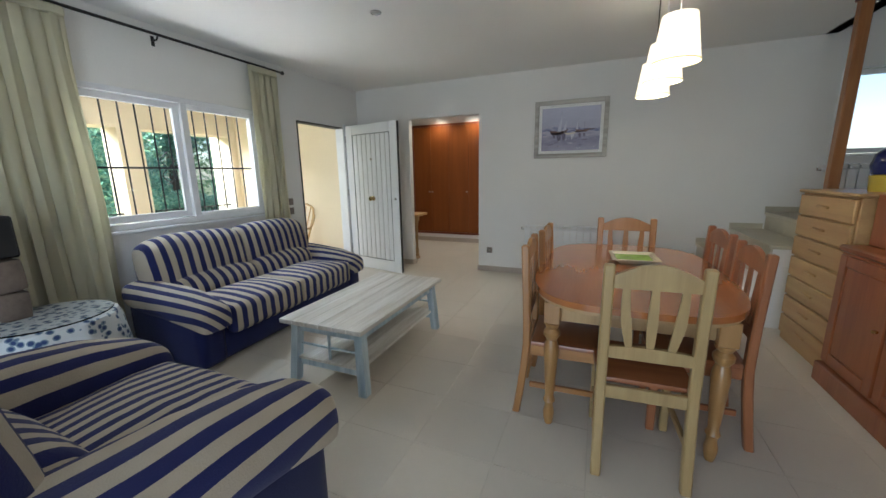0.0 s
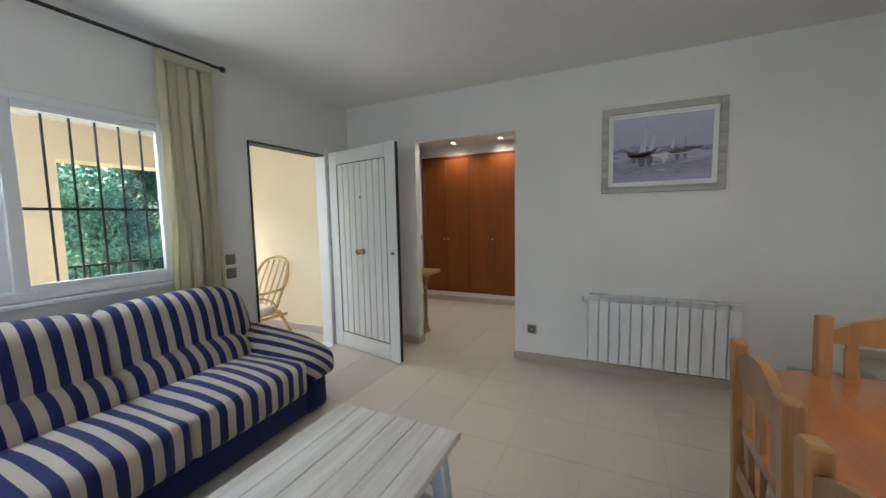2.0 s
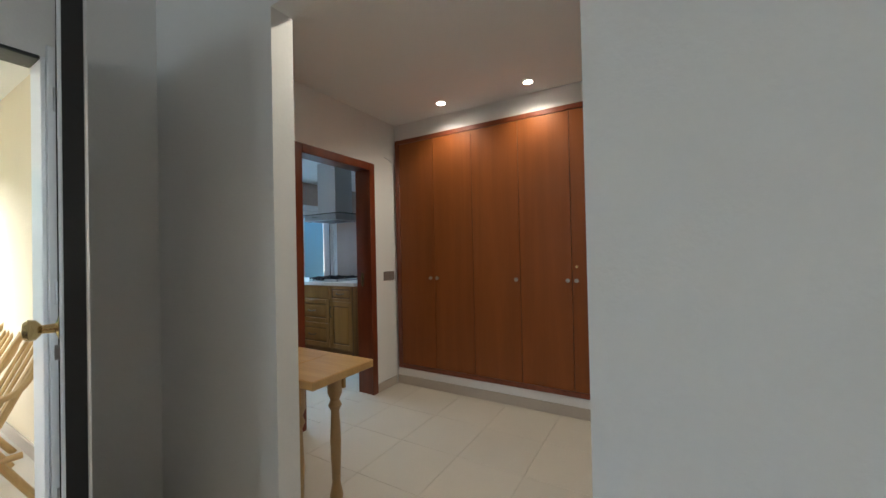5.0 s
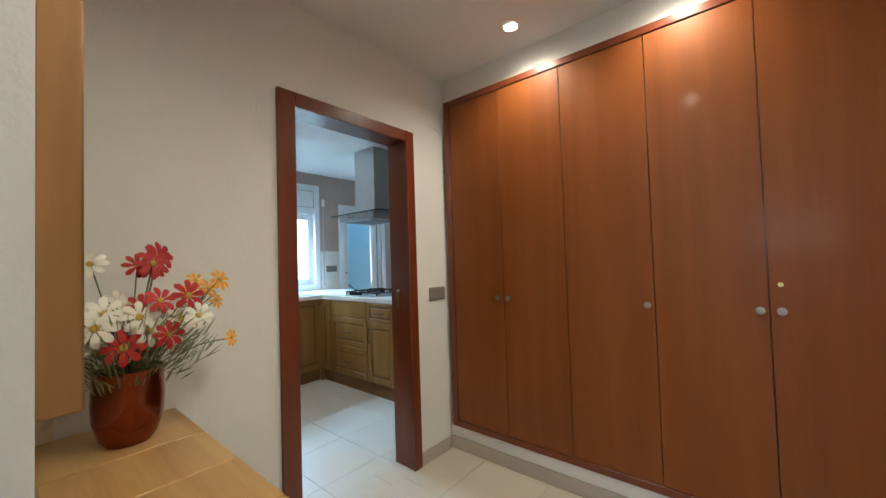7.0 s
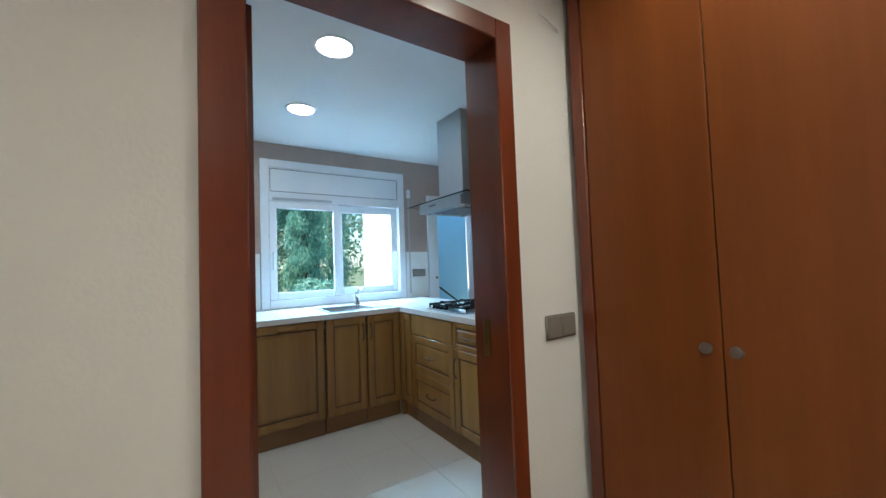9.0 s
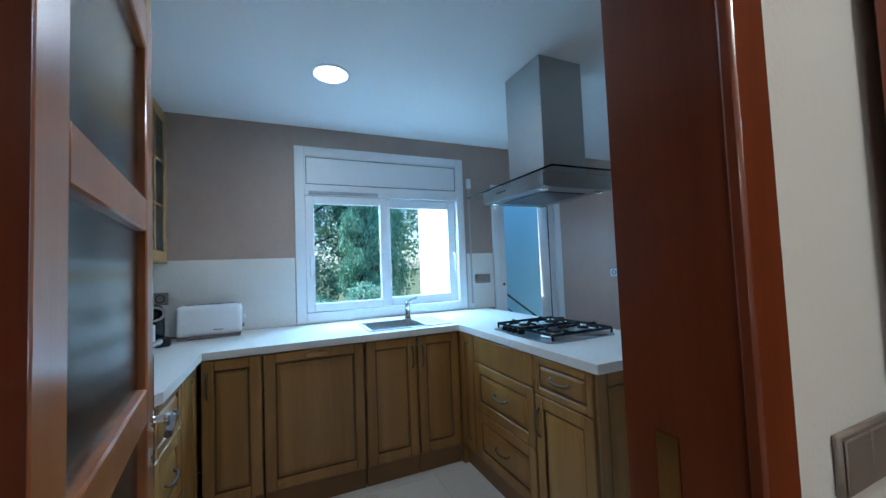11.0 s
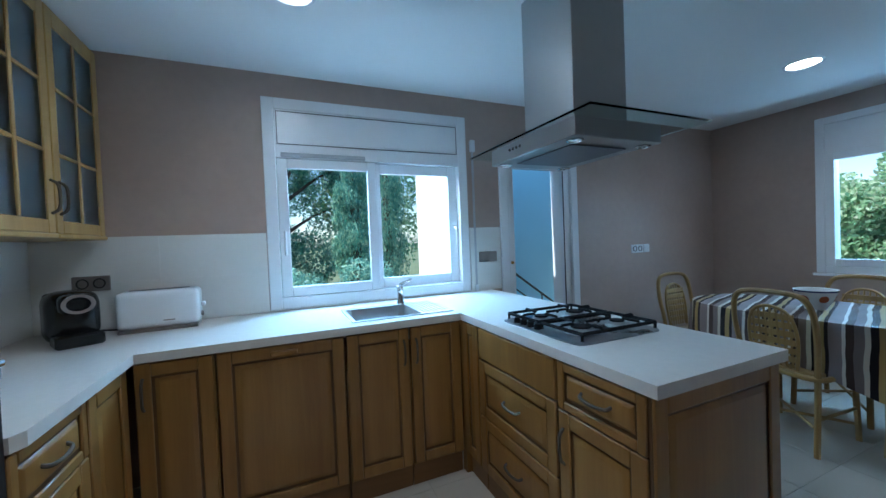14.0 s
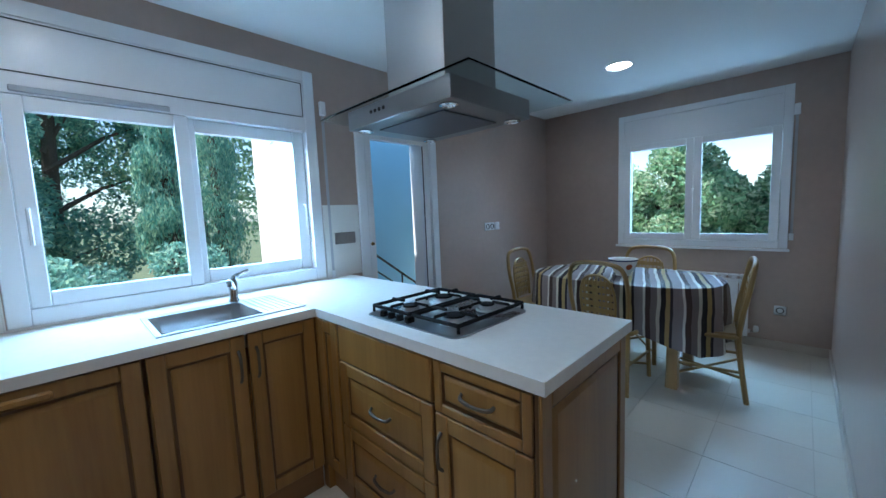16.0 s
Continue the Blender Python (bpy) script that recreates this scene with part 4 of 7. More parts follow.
def radiator(m, n, pitch, H, label):
    """Column radiator along x, back towards +y."""
    t = thing("radiator", label, "radiator", m=m)
    sec = box(0.004, pitch - 0.004, -0.075, -0.060, 0, H - 0.05, 0.003)
    box(pitch * 0.35, pitch * 0.65, -0.058, -0.005, 0.01, H - 0.02, 0.003, bm=sec)
    box(0.002, pitch - 0.002, -0.07, -0.004, H - 0.018, H, 0.005, bm=sec)
    for k in range(4):
        box(pitch * 0.12, pitch * 0.88, -0.072, -0.067, H - 0.046 + k * 0.0065, H - 0.042 + k * 0.0065, bm=sec)
    first = part("section", sec, M_LACQUER, t)
    for i in range(1, n):
        share(first, t, (i * pitch, 0, 0))
    for z in (0.04, H - 0.06):
        part("header_pipe", tube([(-0.01, -0.03, z), (n * pitch + 0.01, -0.03, z)], 0.018, 10), M_LACQUER, t)
    part("valve", tube([(-0.012, -0.03, H - 0.06), (-0.045, -0.03, H - 0.06), (-0.045, -0.03, H - 0.03)], 0.012, 8), M_CHROME, t)
    part("lower_valve", tube([(n * pitch + 0.01, -0.03, 0.04), (n * pitch + 0.06, -0.03, 0.04)], 0.012, 8), M_CHROME, t)
    part("thermostat_head", lathe([(0, 0), (0.02, 0.002), (0.022, 0.03), (0.016, 0.05), (0, 0.05)], 14, at=(n * pitch + 0.05, -0.03, 0.045)), M_PVC, t)
    for x in (pitch * 1.5, (n - 1.5) * pitch):
        part("wall_hook", box(x - 0.01, x + 0.01, -0.02, 0.0, H - 0.10, H - 0.07), M_STEEL, t)
    return t


radiator(pose(-0.62, YF - 0.012, 0.11), 13, 0.08, 0.57, "white aluminium column radiator fixed to the wall")


def wall_plate(m, n, label, name="power_socket", mat=M_SOCKET, round_=True):
    """Faces -y."""
    t = thing(name, label, "socket" if round_ else "light switch", m=m)
    part("plate", box(-0.04 * n, 0.04 * n, -0.010, 0, -0.04, 0.04, 0.004), mat, t)
    for i in range(n):
        x = (i - (n - 1) / 2) * 0.07
        if round_:
            part("socket_insert", shifted(lathe([(0.027, 0), (0.027, 0.004), (0.021, 0.004), (0.019, -0.006), (0, -0.006)], 18), pose(x, -0.010, 0, 90, 0, 0)), M_BLACK, t)
        else:
            part("rocker", box(x - 0.030, x + 0.030, -0.014, -0.010, -0.030, 0.030, 0.002), mat, t)
    return t


wall_plate(pose(-1.11, YF, 0.30), 1, "grey power socket low on the white wall")
for z in (0.94, 1.05):
    wall_plate(pose(XL, 3.09, z, 0, 0, 90), 1, "grey light switch beside the front door", "light_switch", round_=False)


def downlight(x, y, z, r, lit, label, group):
    t = thing("recessed_spotlight", label, "spotlight", group, pose(x, y, z))
    part("ring", lathe([(r, -0.001), (r * 1.25, -0.001), (r * 1.25, -0.006), (r * 1.1, -0.010), (r, -0.004), (r, -0.001)], 24), M_PVC if lit is not M_STEEL else M_STEEL, t)
    part("lens", lathe([(0, -0.003), (r, -0.003), (r, -0.0012), (0, -0.0012)], 24), lit, t)
    return t


downlight(-1.42, 2.38, CL, 0.035, M_STEEL, "unlit chrome ceiling spotlight", "living room spotlights")

# stairs
M_STONE = material("beige_stone_tread", (0.50, 0.46, 0.36), 0.35, tone=0.1, scale=5, fine=60, bump=0.03)
st = tagged(new("stairs"), "beige stone stairs rising beside the white wall", "stairs", kind="structure")
for i in range(5):
    x, z = 0.735 + i * 0.289, 0.18 * (i + 1)
    x1 = 2.2
    part("step_core", box(x, x1 if i == 4 else x + 0.289, 3.50, YF - 0.001, 0, z - 0.032), M_WHITE, st)
    part("riser", box(x - 0.014, x - 0.001, 3.50, YF - 0.001, z - 0.18 + 0.001, z - 0.032), M_STONE, st)
    part("tread", box(x - 0.03, (x1 if i == 4 else x + 0.289) - 0.001, 3.485, YF - 0.001, z - 0.03, z, 0.005), M_STONE, st)
    part("wall_skirting", box(x - 0.03, x + 0.258, YF - 0.014, YF - 0.002, z + 0.001, z + 0.055, 0.002), M_STONE, st)
post = thing("timber_post", "dark orange varnished timber post beside the stairs", "post", m=pose(1.90, 3.44, 0.90))
part("post_body", box(-0.03, 0.04, 0.06, 0.13, 0.0, CL - 0.902, 0.006), wood("orange_timber", (0.34, 0.15, 0.05), (0.22, 0.08, 0.025), 0.4, 2, 1.0, coat=0.3), post)
part("post_cap", box(-0.04, 0.05, 0.05, 0.14, CL - 0.96, CL - 0.93, 0.004), M_CHERRY_DARK, post)
win = tagged(new("window_2"), "white window of the bright landing", "window", kind="structure")
part("window_frame", ring("y", YF - 0.01, YF + 0.10, 2.30, 2.78, 1.47, 2.23, 0.02), M_PVC, win)
sash(win, "sash", "y", YF + 0.03, 2.305, 2.775, 1.475, 2.225, 0.045, 0.04)
radiator(pose(2.25, YF - 0.012, 0.98), 7, 0.08, 0.40, "white radiator under the landing window")

# chest of drawers and sideboard
M_OAK = wood("pale_pine_chest", (0.52, 0.34, 0.15), (0.38, 0.22, 0.09), 0.45, 1, 0.9, coat=0.1)
t = thing("chest_of_drawers", "tall narrow pale pine chest of seven drawers", "chest of drawers", m=pose(1.66, 2.65, 0))
part("carcass", box(0.012, 0.42, 0, 0.68, 0.0, 1.165, 0.004), M_OAK, t)
part("top", box(-0.015, 0.43, -0.008, 0.695, 1.166, 1.19, 0.006), M_OAK, t)
for i in range(7):
    z = 0.06 + i * 0.157
    d = part("drawer_front", box(-0.010, 0.011, 0.012, 0.668, z + 0.004, z + 0.150, 0.006), M_OAK, t)
    part("drawer_pull", box(-0.026, -0.0105, 0.27, 0.41, z + 0.075, z + 0.090, 0.005), M_OAK, d)
t = thing("sideboard", "reddish cherry sideboard with panelled doors beside the chest", "sideboard", m=pose(1.62, 1.145, 0))
M_SB = wood("red_cherry_wood", (0.33, 0.105, 0.035), (0.22, 0.06, 0.02), 0.3, 2, 0.8, coat=0.4)
part("plinth", box(-0.03, 0.46, 0, 1.49, 0, 0.13, 0.008), M_SB, t)
part("body", box(0.0, 0.46, 0.01, 1.48, 0.131, 0.85, 0.004), M_SB, t)
part("ledge", box(-0.02, 0.46, 0, 1.49, 0.851, 0.89, 0.01), M_SB, t)
part("upper_body", box(0.10, 0.46, 0.02, 1.47, 0.891, 1.19, 0.004), M_SB, t)
for i in range(3):
    y = 0.03 + i * 0.48
    d = part("door", ring("x", -0.018, -0.001, y + 0.07, y + 0.40, 0.22, 0.77, 0.065), M_SB, t)
    part("door_panel", box(-0.012, -0.002, y + 0.071, y + 0.399, 0.221, 0.769, 0.006), M_SB, d)
    part("door_knob", lathe([(0, 0), (0.012, 0.004), (0.014, 0.016), (0, 0.022)], 12, at=(-0.03, y + 0.04, 0.5)), M_BRASS, d)
t = thing("table_lamp_vase", "dark blue glazed vase on a yellow base on the chest", "vase", m=pose(1.90, 2.90, 1.19))
part("base", lathe([(0, 0), (0.085, 0), (0.09, 0.05), (0.095, 0.10), (0.07, 0.105), (0, 0.105)], 24), material("yellow_glaze", (0.55, 0.42, 0.06), 0.25, tone=0.1), t)
part("body", lathe([(0, 0.106), (0.085, 0.106), (0.10, 0.16), (0.085, 0.23), (0.05, 0.265), (0.028, 0.275), (0.028, 0.305), (0.038, 0.31), (0.036, 0.325), (0, 0.325)], 24), material("cobalt_glaze", (0.01, 0.015, 0.09), 0.12, tone=0.2), t)

# corner by the sofa: round cloth-covered table, fireplace
M_FLORAL = material("blue_floral_cloth", (0.62, 0.66, 0.70), 0.85, tone=0.1, fine=220, bump=0.15)
fl = M_FLORAL.node_tree
vor, rpv = fl.nodes.new("ShaderNodeTexVoronoi"), fl.nodes.new("ShaderNodeValToRGB")
vor.inputs["Scale"].default_value = 24
cof = fl.nodes.new("ShaderNodeTexCoord")
fl.links.new(cof.outputs["Object"], vor.inputs["Vector"])
rpv.color_ramp.interpolation = "CONSTANT"
rpv.color_ramp.elements[0].color, rpv.color_ramp.elements[1].color = (0.03, 0.06, 0.18, 1), (0.66, 0.70, 0.72, 1)
rpv.color_ramp.elements[1].position = 0.42
e = rpv.color_ramp.elements.new(0.28)
e.color = (0.20, 0.28, 0.36, 1)
fl.links.new(vor.outputs["Distance"], rpv.inputs[0])
fl.links.new(rpv.outputs[0], [n for n in fl.nodes if n.type == "VECT_MATH"][0].inputs[0])
t = thing("round_side_table", "round side table under a blue floral tablecloth", "side table", m=pose(-2.70, 0.66, 0) @ Matrix.Diagonal((1, 1, 0.94, 1)))
b, seg = bmesh.new(), 72
rings_ = []
for r, z, a in ((0.0, 0.605, 0), (0.18, 0.605, 0), (0.30, 0.603, 0), (0.325, 0.59, 0.2), (0.335, 0.54, 0.6), (0.35, 0.35, 1.0), (0.37, 0.02, 1.2)):
    if r == 0:
        rings_.append([b.verts.new((0, 0, z))])
        continue
    rings_.append([b.verts.new(((r + 0.022 * a * math.sin(11 * q)) * math.cos(q), (r + 0.022 * a * math.sin(11 * q)) * math.sin(q), z)) for q in [2 * math.pi * i / seg for i in range(seg)]])
for a, c in zip(rings_, rings_[1:]):
    for i in range(seg):
        b.faces.new([a[0], c[i], c[(i + 1) % seg]] if len(a) == 1 else [a[i], a[(i + 1) % seg], c[(i + 1) % seg], c[i]])
part("tablecloth", b, M_FLORAL, t, "blue and white floral cloth")
part("glass_top", lathe([(0, 0.607), (0.31, 0.607), (0.312, 0.612), (0.31, 0.615), (0, 0.615)], 40), M_GLASS, t, "clear glass top")
part("tabletop", lathe([(0, 0.575), (0.30, 0.575), (0.30, 0.600), (0, 0.600)], 32), M_PINE, t)
part("pedestal", lathe([(0, 0), (0.18, 0), (0.17, 0.03), (0.04, 0.06), (0.04, 0.574), (0, 0.574)], 18), M_PINE, t)
M_ROCK = material("dark_field_stone", (0.16, 0.12, 0.095), 0.85, tone=0.4, scale=6, fine=40, bump=0.5)
M_SOOT = material("sooty_iron", (0.012, 0.012, 0.013), 0.6, tone=0.2)
t = thing("fireplace", "stone fireplace with a black iron hood", "fireplace", m=pose(XL + 0.001, 0.10, 0))
part("hood", box(0, 0.42, -0.55, 0.55, 0.93, 1.16, 0.01), M_SOOT, t, "black iron hood")
part("hearth_back", box(0, 0.05, -0.55, 0.55, 0.0, 0.929), M_SOOT, t)
for k, y in enumerate((-0.55, 0.43)):
    for i in range(5):
        part("stone", soft_block(0.051, 0.40 + 0.015 * math.sin(i * 5 + k), y, y + 0.12, i * 0.184, i * 0.184 + 0.178, 0.02, 0.012, seg=2, cuts=1, wob=0.012, seed=i + 9 * k), M_ROCK, t)


# ---- hall ----
M_KNOB = material("satin_nickel", (0.40, 0.38, 0.35), 0.36, 1.0, tone=0.03, bump=0)
w = thing("wardrobe", "built-in cherry veneer wardrobe with five tall doors", "wardrobe", m=pose(0, WY, 0))
part("body", box(-3.285, -1.238, 0.022, 0.60, 0.151, 2.29), M_CHERRY_DARK, w)
part("plinth", box(HL + 0.002, -1.238, 0.012, 0.60, 0.0, 0.150), M_WHITE, w, "white plastered plinth")
part("plinth_skirting", box(HL + 0.013, -1.238, -0.001, 0.011, 0.0, 0.08, 0.002), M_SKIRT, w)
part("filler", box(HL + 0.001, -1.238, 0.03, 0.60, 2.291, CH - 0.001), M_WHITE, w)
for x0, x1, z0, z1 in ((-3.285, -3.240, 0.152, 2.289), (-1.310, -1.238, 0.152, 2.289), (-3.240, -1.310, 0.152, 0.19), (-3.240, -1.310, 2.25, 2.289)):
    part("surround", box(x0, x1, -0.006, 0.021, z0, z1, 0.003), M_CHERRY_DARK, w)
edges = (-3.238, -2.868, -2.487, -2.080, -1.690, -1.312)
for i in range(5):
    d = part("door", box(edges[i] + 0.002, edges[i + 1] - 0.002, 0.0, 0.020, 0.193, 2.247, 0.0008), M_CHERRY, w)
    kx = (edges[1] - 0.032, edges[1] + 0.036, edges[3] - 0.028, edges[4] - 0.028, edges[4] + 0.034)[i]
    part("door_knob", shifted(lathe([(0, 0), (0.008, 0), (0.007, 0.012), (0.015, 0.018), (0.015, 0.026), (0, 0.029)], 14), pose(kx, 0.0, 1.0, 90, 0, 0)), M_KNOB, d)
part("keyhole", shifted(lathe([(0.009, 0), (0.009, 0.004), (0.004, 0.004), (0.004, 0.001), (0, 0.001)], 12), pose(-1.655, 0.0, 1.10, 90, 0, 0)), M_BRASS, w)


def door_casing(name, label, axis, face, out, a0, a1, top, w=0.068, depth=0.16, w0=0.068):
    """Casing round a doorway: face is the wall's front, out the direction it stands proud, depth the lining behind."""
    t = tagged(new(name), label, "door frame", kind="structure")
    f0, f1 = sorted((face + out * 0.001, face + out * 0.018))
    g0, g1 = sorted((face, face - out * depth))
    for p0, p1, z0, z1 in ((a0 - w0, a0 + 0.012, 0, top + w), (a1 - 0.012, a1 + w, 0, top + w), (a0 + 0.012, a1 - 0.012, top - 0.012, top + w)):
        part("casing", box(f0, f1, p0, p1, z0, z1, 0.004) if axis == "x" else box(p0, p1, f0, f1, z0, z1, 0.004), M_CHERRY_DARK, t)
    for p0, p1, z0, z1 in ((a0 - 0.018, a0, 0, top), (a1, a1 + 0.018, 0, top), (a0 - 0.018, a1 + 0.018, top, top + 0.012)):
        part("lining", box(g0, g1, p0, p1, z0, z1) if axis == "x" else box(p0, p1, g0, g1, z0, z1), M_CHERRY_DARK, t)
    return t


kc = door_casing("door_frame_2", "dark cherry casing of the kitchen doorway", "x", HL, 1, 5.465, 6.186, 1.965, w=0.055, w0=0.074)
for p0, p1, z0, z1 in ((5.39, 5.437, 0, 2.03), (6.275, 6.32, 0, 2.03), (5.437, 6.275, 1.985, 2.03)):
    part("casing", box(KE - 0.028, KE - 0.0125, p0, p1, z0, z1, 0.003), M_CHERRY_DARK, kc)
part("strike_plate", box(-3.42, -3.39, 6.1815, 6.1855, 0.94, 1.06), M_BRASS, kc)
door_casing("door_frame_3", "dark cherry casing of the bedroom doorway", "y", 6.53, -1, -1.105, -0.363, 1.97, depth=0.15)

# kitchen door leaf, standing open against the oven cabinet
t = tagged(new("door_2"), "open wooden door with glass panes and chrome lever", "door", kind="structure")
t.matrix_basis = pose(KE - 0.06, 5.494, 0.008, 0, 0, 187.5)
M_DOORW = wood("orange_door_wood", (0.42, 0.17, 0.055), (0.30, 0.10, 0.03), 0.3, 2, 0.8, coat=0.4)
b = bmesh.new()
box(0, 0.10, -0.02, 0.02, 0, 1.955, 0.004, bm=b)
box(0.645, 0.735, -0.02, 0.02, 0, 1.955, 0.004, bm=b)
for z0, z1 in ((0, 0.14), (0.50, 0.58), (0.94, 1.02), (1.395, 1.475), (1.85, 1.955)):
    box(0.10, 0.645, -0.02, 0.02, z0, z1, 0.004, bm=b)
part("leaf", b, M_DOORW, t)
part("hinge_edge", box(-0.0035, -0.0005, -0.019, 0.019, 0.002, 1.953), M_CHERRY_DARK, t, "dark cherry strip over the hinge edge")
M_FROST = glass("patterned_door_glass", (0.8, 0.82, 0.8), 0.25)
for z0, z1 in ((0.14, 0.50), (0.58, 0.94), (1.02, 1.395), (1.475, 1.85)):
    g = part("pane", box(0.098, 0.647, -0.003, 0.003, z0 - 0.002, z1 + 0.002), M_FROST, t, smooth=False)
for s in (-1, 1):
    part("lever_rose", shifted(lathe([(0, 0), (0.025, 0), (0.025, 0.008), (0.01, 0.01), (0, 0.01)], 18), pose(0.69, s * 0.02, 0.93, -90 * s, 0, 0)), M_CHROME, t)
    part("key_rose", shifted(lathe([(0, 0), (0.02, 0), (0.02, 0.006), (0, 0.007)], 16), pose(0.69, s * 0.02, 0.84, -90 * s, 0, 0)), M_CHROME, t)
part("door_handle", tube(smooth_line([(0.69, -0.028, 0.93), (0.69, -0.060, 0.93), (0.66, -0.068, 0.932), (0.57, -0.066, 0.928)], 5), 0.009, 8), M_CHROME, t, "chrome lever handle")
for z in (0.2, 1.0, 1.7):
    part("hinge", tube([(-0.011, 0.022, z), (-0.011, 0.022, z + 0.09)], 0.007, 8), M_BRASS, t)

ts = thing("light_switch", "double grey light switch on the hall wall", "light switch", m=pose(HL, 6.43, 1.02, 0, 0, 90))
part("plate", box(-0.076, 0.076, -0.010, 0, -0.041, 0.041, 0.004), M_SOCKET, ts)
for x in (-0.036, 0.036):
    part("rocker", box(x - 0.0345, x + 0.0345, -0.0135, -0.010, -0.034, 0.034, 0.002), M_SOCKET, ts)

tc = thing("wall_cable", "short white cable end sticking out of the hall wall", "cable", m=pose(HL, 0, 0))
part("cable", tube(smooth_line([(0.0, 6.500, 2.085), (0.012, 6.47, 2.09), (0.014, 6.43, 2.10), (0.010, 6.385, 2.115)], 4), 0.0035, 6), M_PVC, tc)
M_LITW = glow("lit_spot_lens", (1.0, 0.86, 0.62), 22)
for x, y in ((-2.65, 6.33), (-1.93, 6.35)):
    downlight(x, y, CH, 0.032, M_LITW, "lit recessed ceiling spotlight in the hall", "hall spotlights")
    spot_light("hall_spot", x, y, CH - 0.03, 11, WARM, 150)
# Two more spots out of view, added to brighten the hall walls.
for x, y, p in ((-0.6, 5.3, 10), (-2.05, 4.98, 14)):
    downlight(x, y, CH, 0.032, M_LITW, "lit recessed ceiling spotlight in the hall", "hall spotlights")
    spot_light("hall_spot", x, y, CH - 0.03, p, WARM, 165)

# console table with flowers, mirror
M_PARQ = wood("pale_parquet_pine", (0.58, 0.37, 0.14), (0.42, 0.24, 0.08), 0.35, 0, 1.0, coat=0.2, pieces=1)
t = thing("console_table", "narrow pale pine console table with turned legs", "console table", m=pose(-2.78, 4.84, 0))
for i, (x0, x1) in enumerate(((-0.52, -0.22), (-0.22, 0.02), (0.02, 0.27), (0.27, 0.52))):
    part("top_board", box(x0 + 0.0008, x1 - 0.0008, -0.165, 0.175, 0.715, 0.75, 0.004), M_PARQ, t)
part("apron", box(-0.47, 0.40, 0.105, 0.122, 0.62, 0.714, 0.003), M_PARQ, t)
part("apron", box(-0.47, 0.40, -0.135, -0.118, 0.62, 0.714, 0.003), M_PARQ, t)
for x in (-0.46, 0.36):
    for y in (-0.11, 0.09):
        part("leg", lathe([(0, 0.05), (0.03, 0.05), (0.036, 0.075), (0.022, 0.10), (0.03, 0.14), (0.018, 0.2), (0.024, 0.38), (0.018, 0.52), (0.03, 0.545), (0.02, 0.57), (0.032, 0.60), (0.032, 0.714), (0, 0.714)], 16, at=(x, y, 0)), M_PINE, t)
    part("foot_bar", box(x - 0.03, x + 0.03, -0.15, 0.14, 0.0, 0.05, 0.012), M_PINE, t)
M_KNOT = wood("knotty_orange_pine", (0.46, 0.24, 0.08), (0.20, 0.085, 0.025), 0.45, 2, 0.55, coat=0.2, spread=0.75, bump=0.15)
t = thing("wall_mirror", "tall wall mirror in a rustic knotty pine frame", "mirror", m=pose(-2.78, YB + 0.002, 1.05))
part("frame", ring("y", 0.0, 0.046, -0.26, 0.28, 0.085, 0.90, 0.085), M_KNOT, t, "knotty orange pine frame")
part("mirror_glass", box(-0.268, 0.288, 0.004, 0.010, 0.077, 0.908), material("mirror_silver", (0.85, 0.86, 0.86), 0.02, 1.0, tone=0.0, bump=0), t, smooth=False)

t = thing("flower_vase", "copper vase of red, white and orange artificial daisies on the console", "flower vase", m=pose(-3.11, 4.858, 0.75))
part("vase", lathe([(0, 0), (0.052, 0), (0.066, 0.02), (0.080, 0.07), (0.083, 0.12), (0.080, 0.195), (0.083, 0.205), (0.077, 0.205), (0.074, 0.12), (0.055, 0.03), (0, 0.03)], 28), material("copper_lustre", (0.26, 0.065, 0.03), 0.14, 1.0, tone=0.4, scale=9, fine=40, bump=0.02), t, "glossy copper-red vase")
rng = random.Random(7)
M_STEM, M_FOLI = material("green_stem", (0.10, 0.14, 0.04), 0.7), material("grey_green_leaf", (0.20, 0.24, 0.11), 0.75, tone=0.3)
PET = {"red": material("red_petal", (0.42, 0.006, 0.007), 0.6, tone=0.2), "white": material("white_petal", (0.82, 0.80, 0.70), 0.6, tone=0.1), "orange": material("orange_petal", (0.85, 0.38, 0.02), 0.6, tone=0.2)}
M_EYE = material("yellow_flower_eye", (0.45, 0.32, 0.04), 0.8)


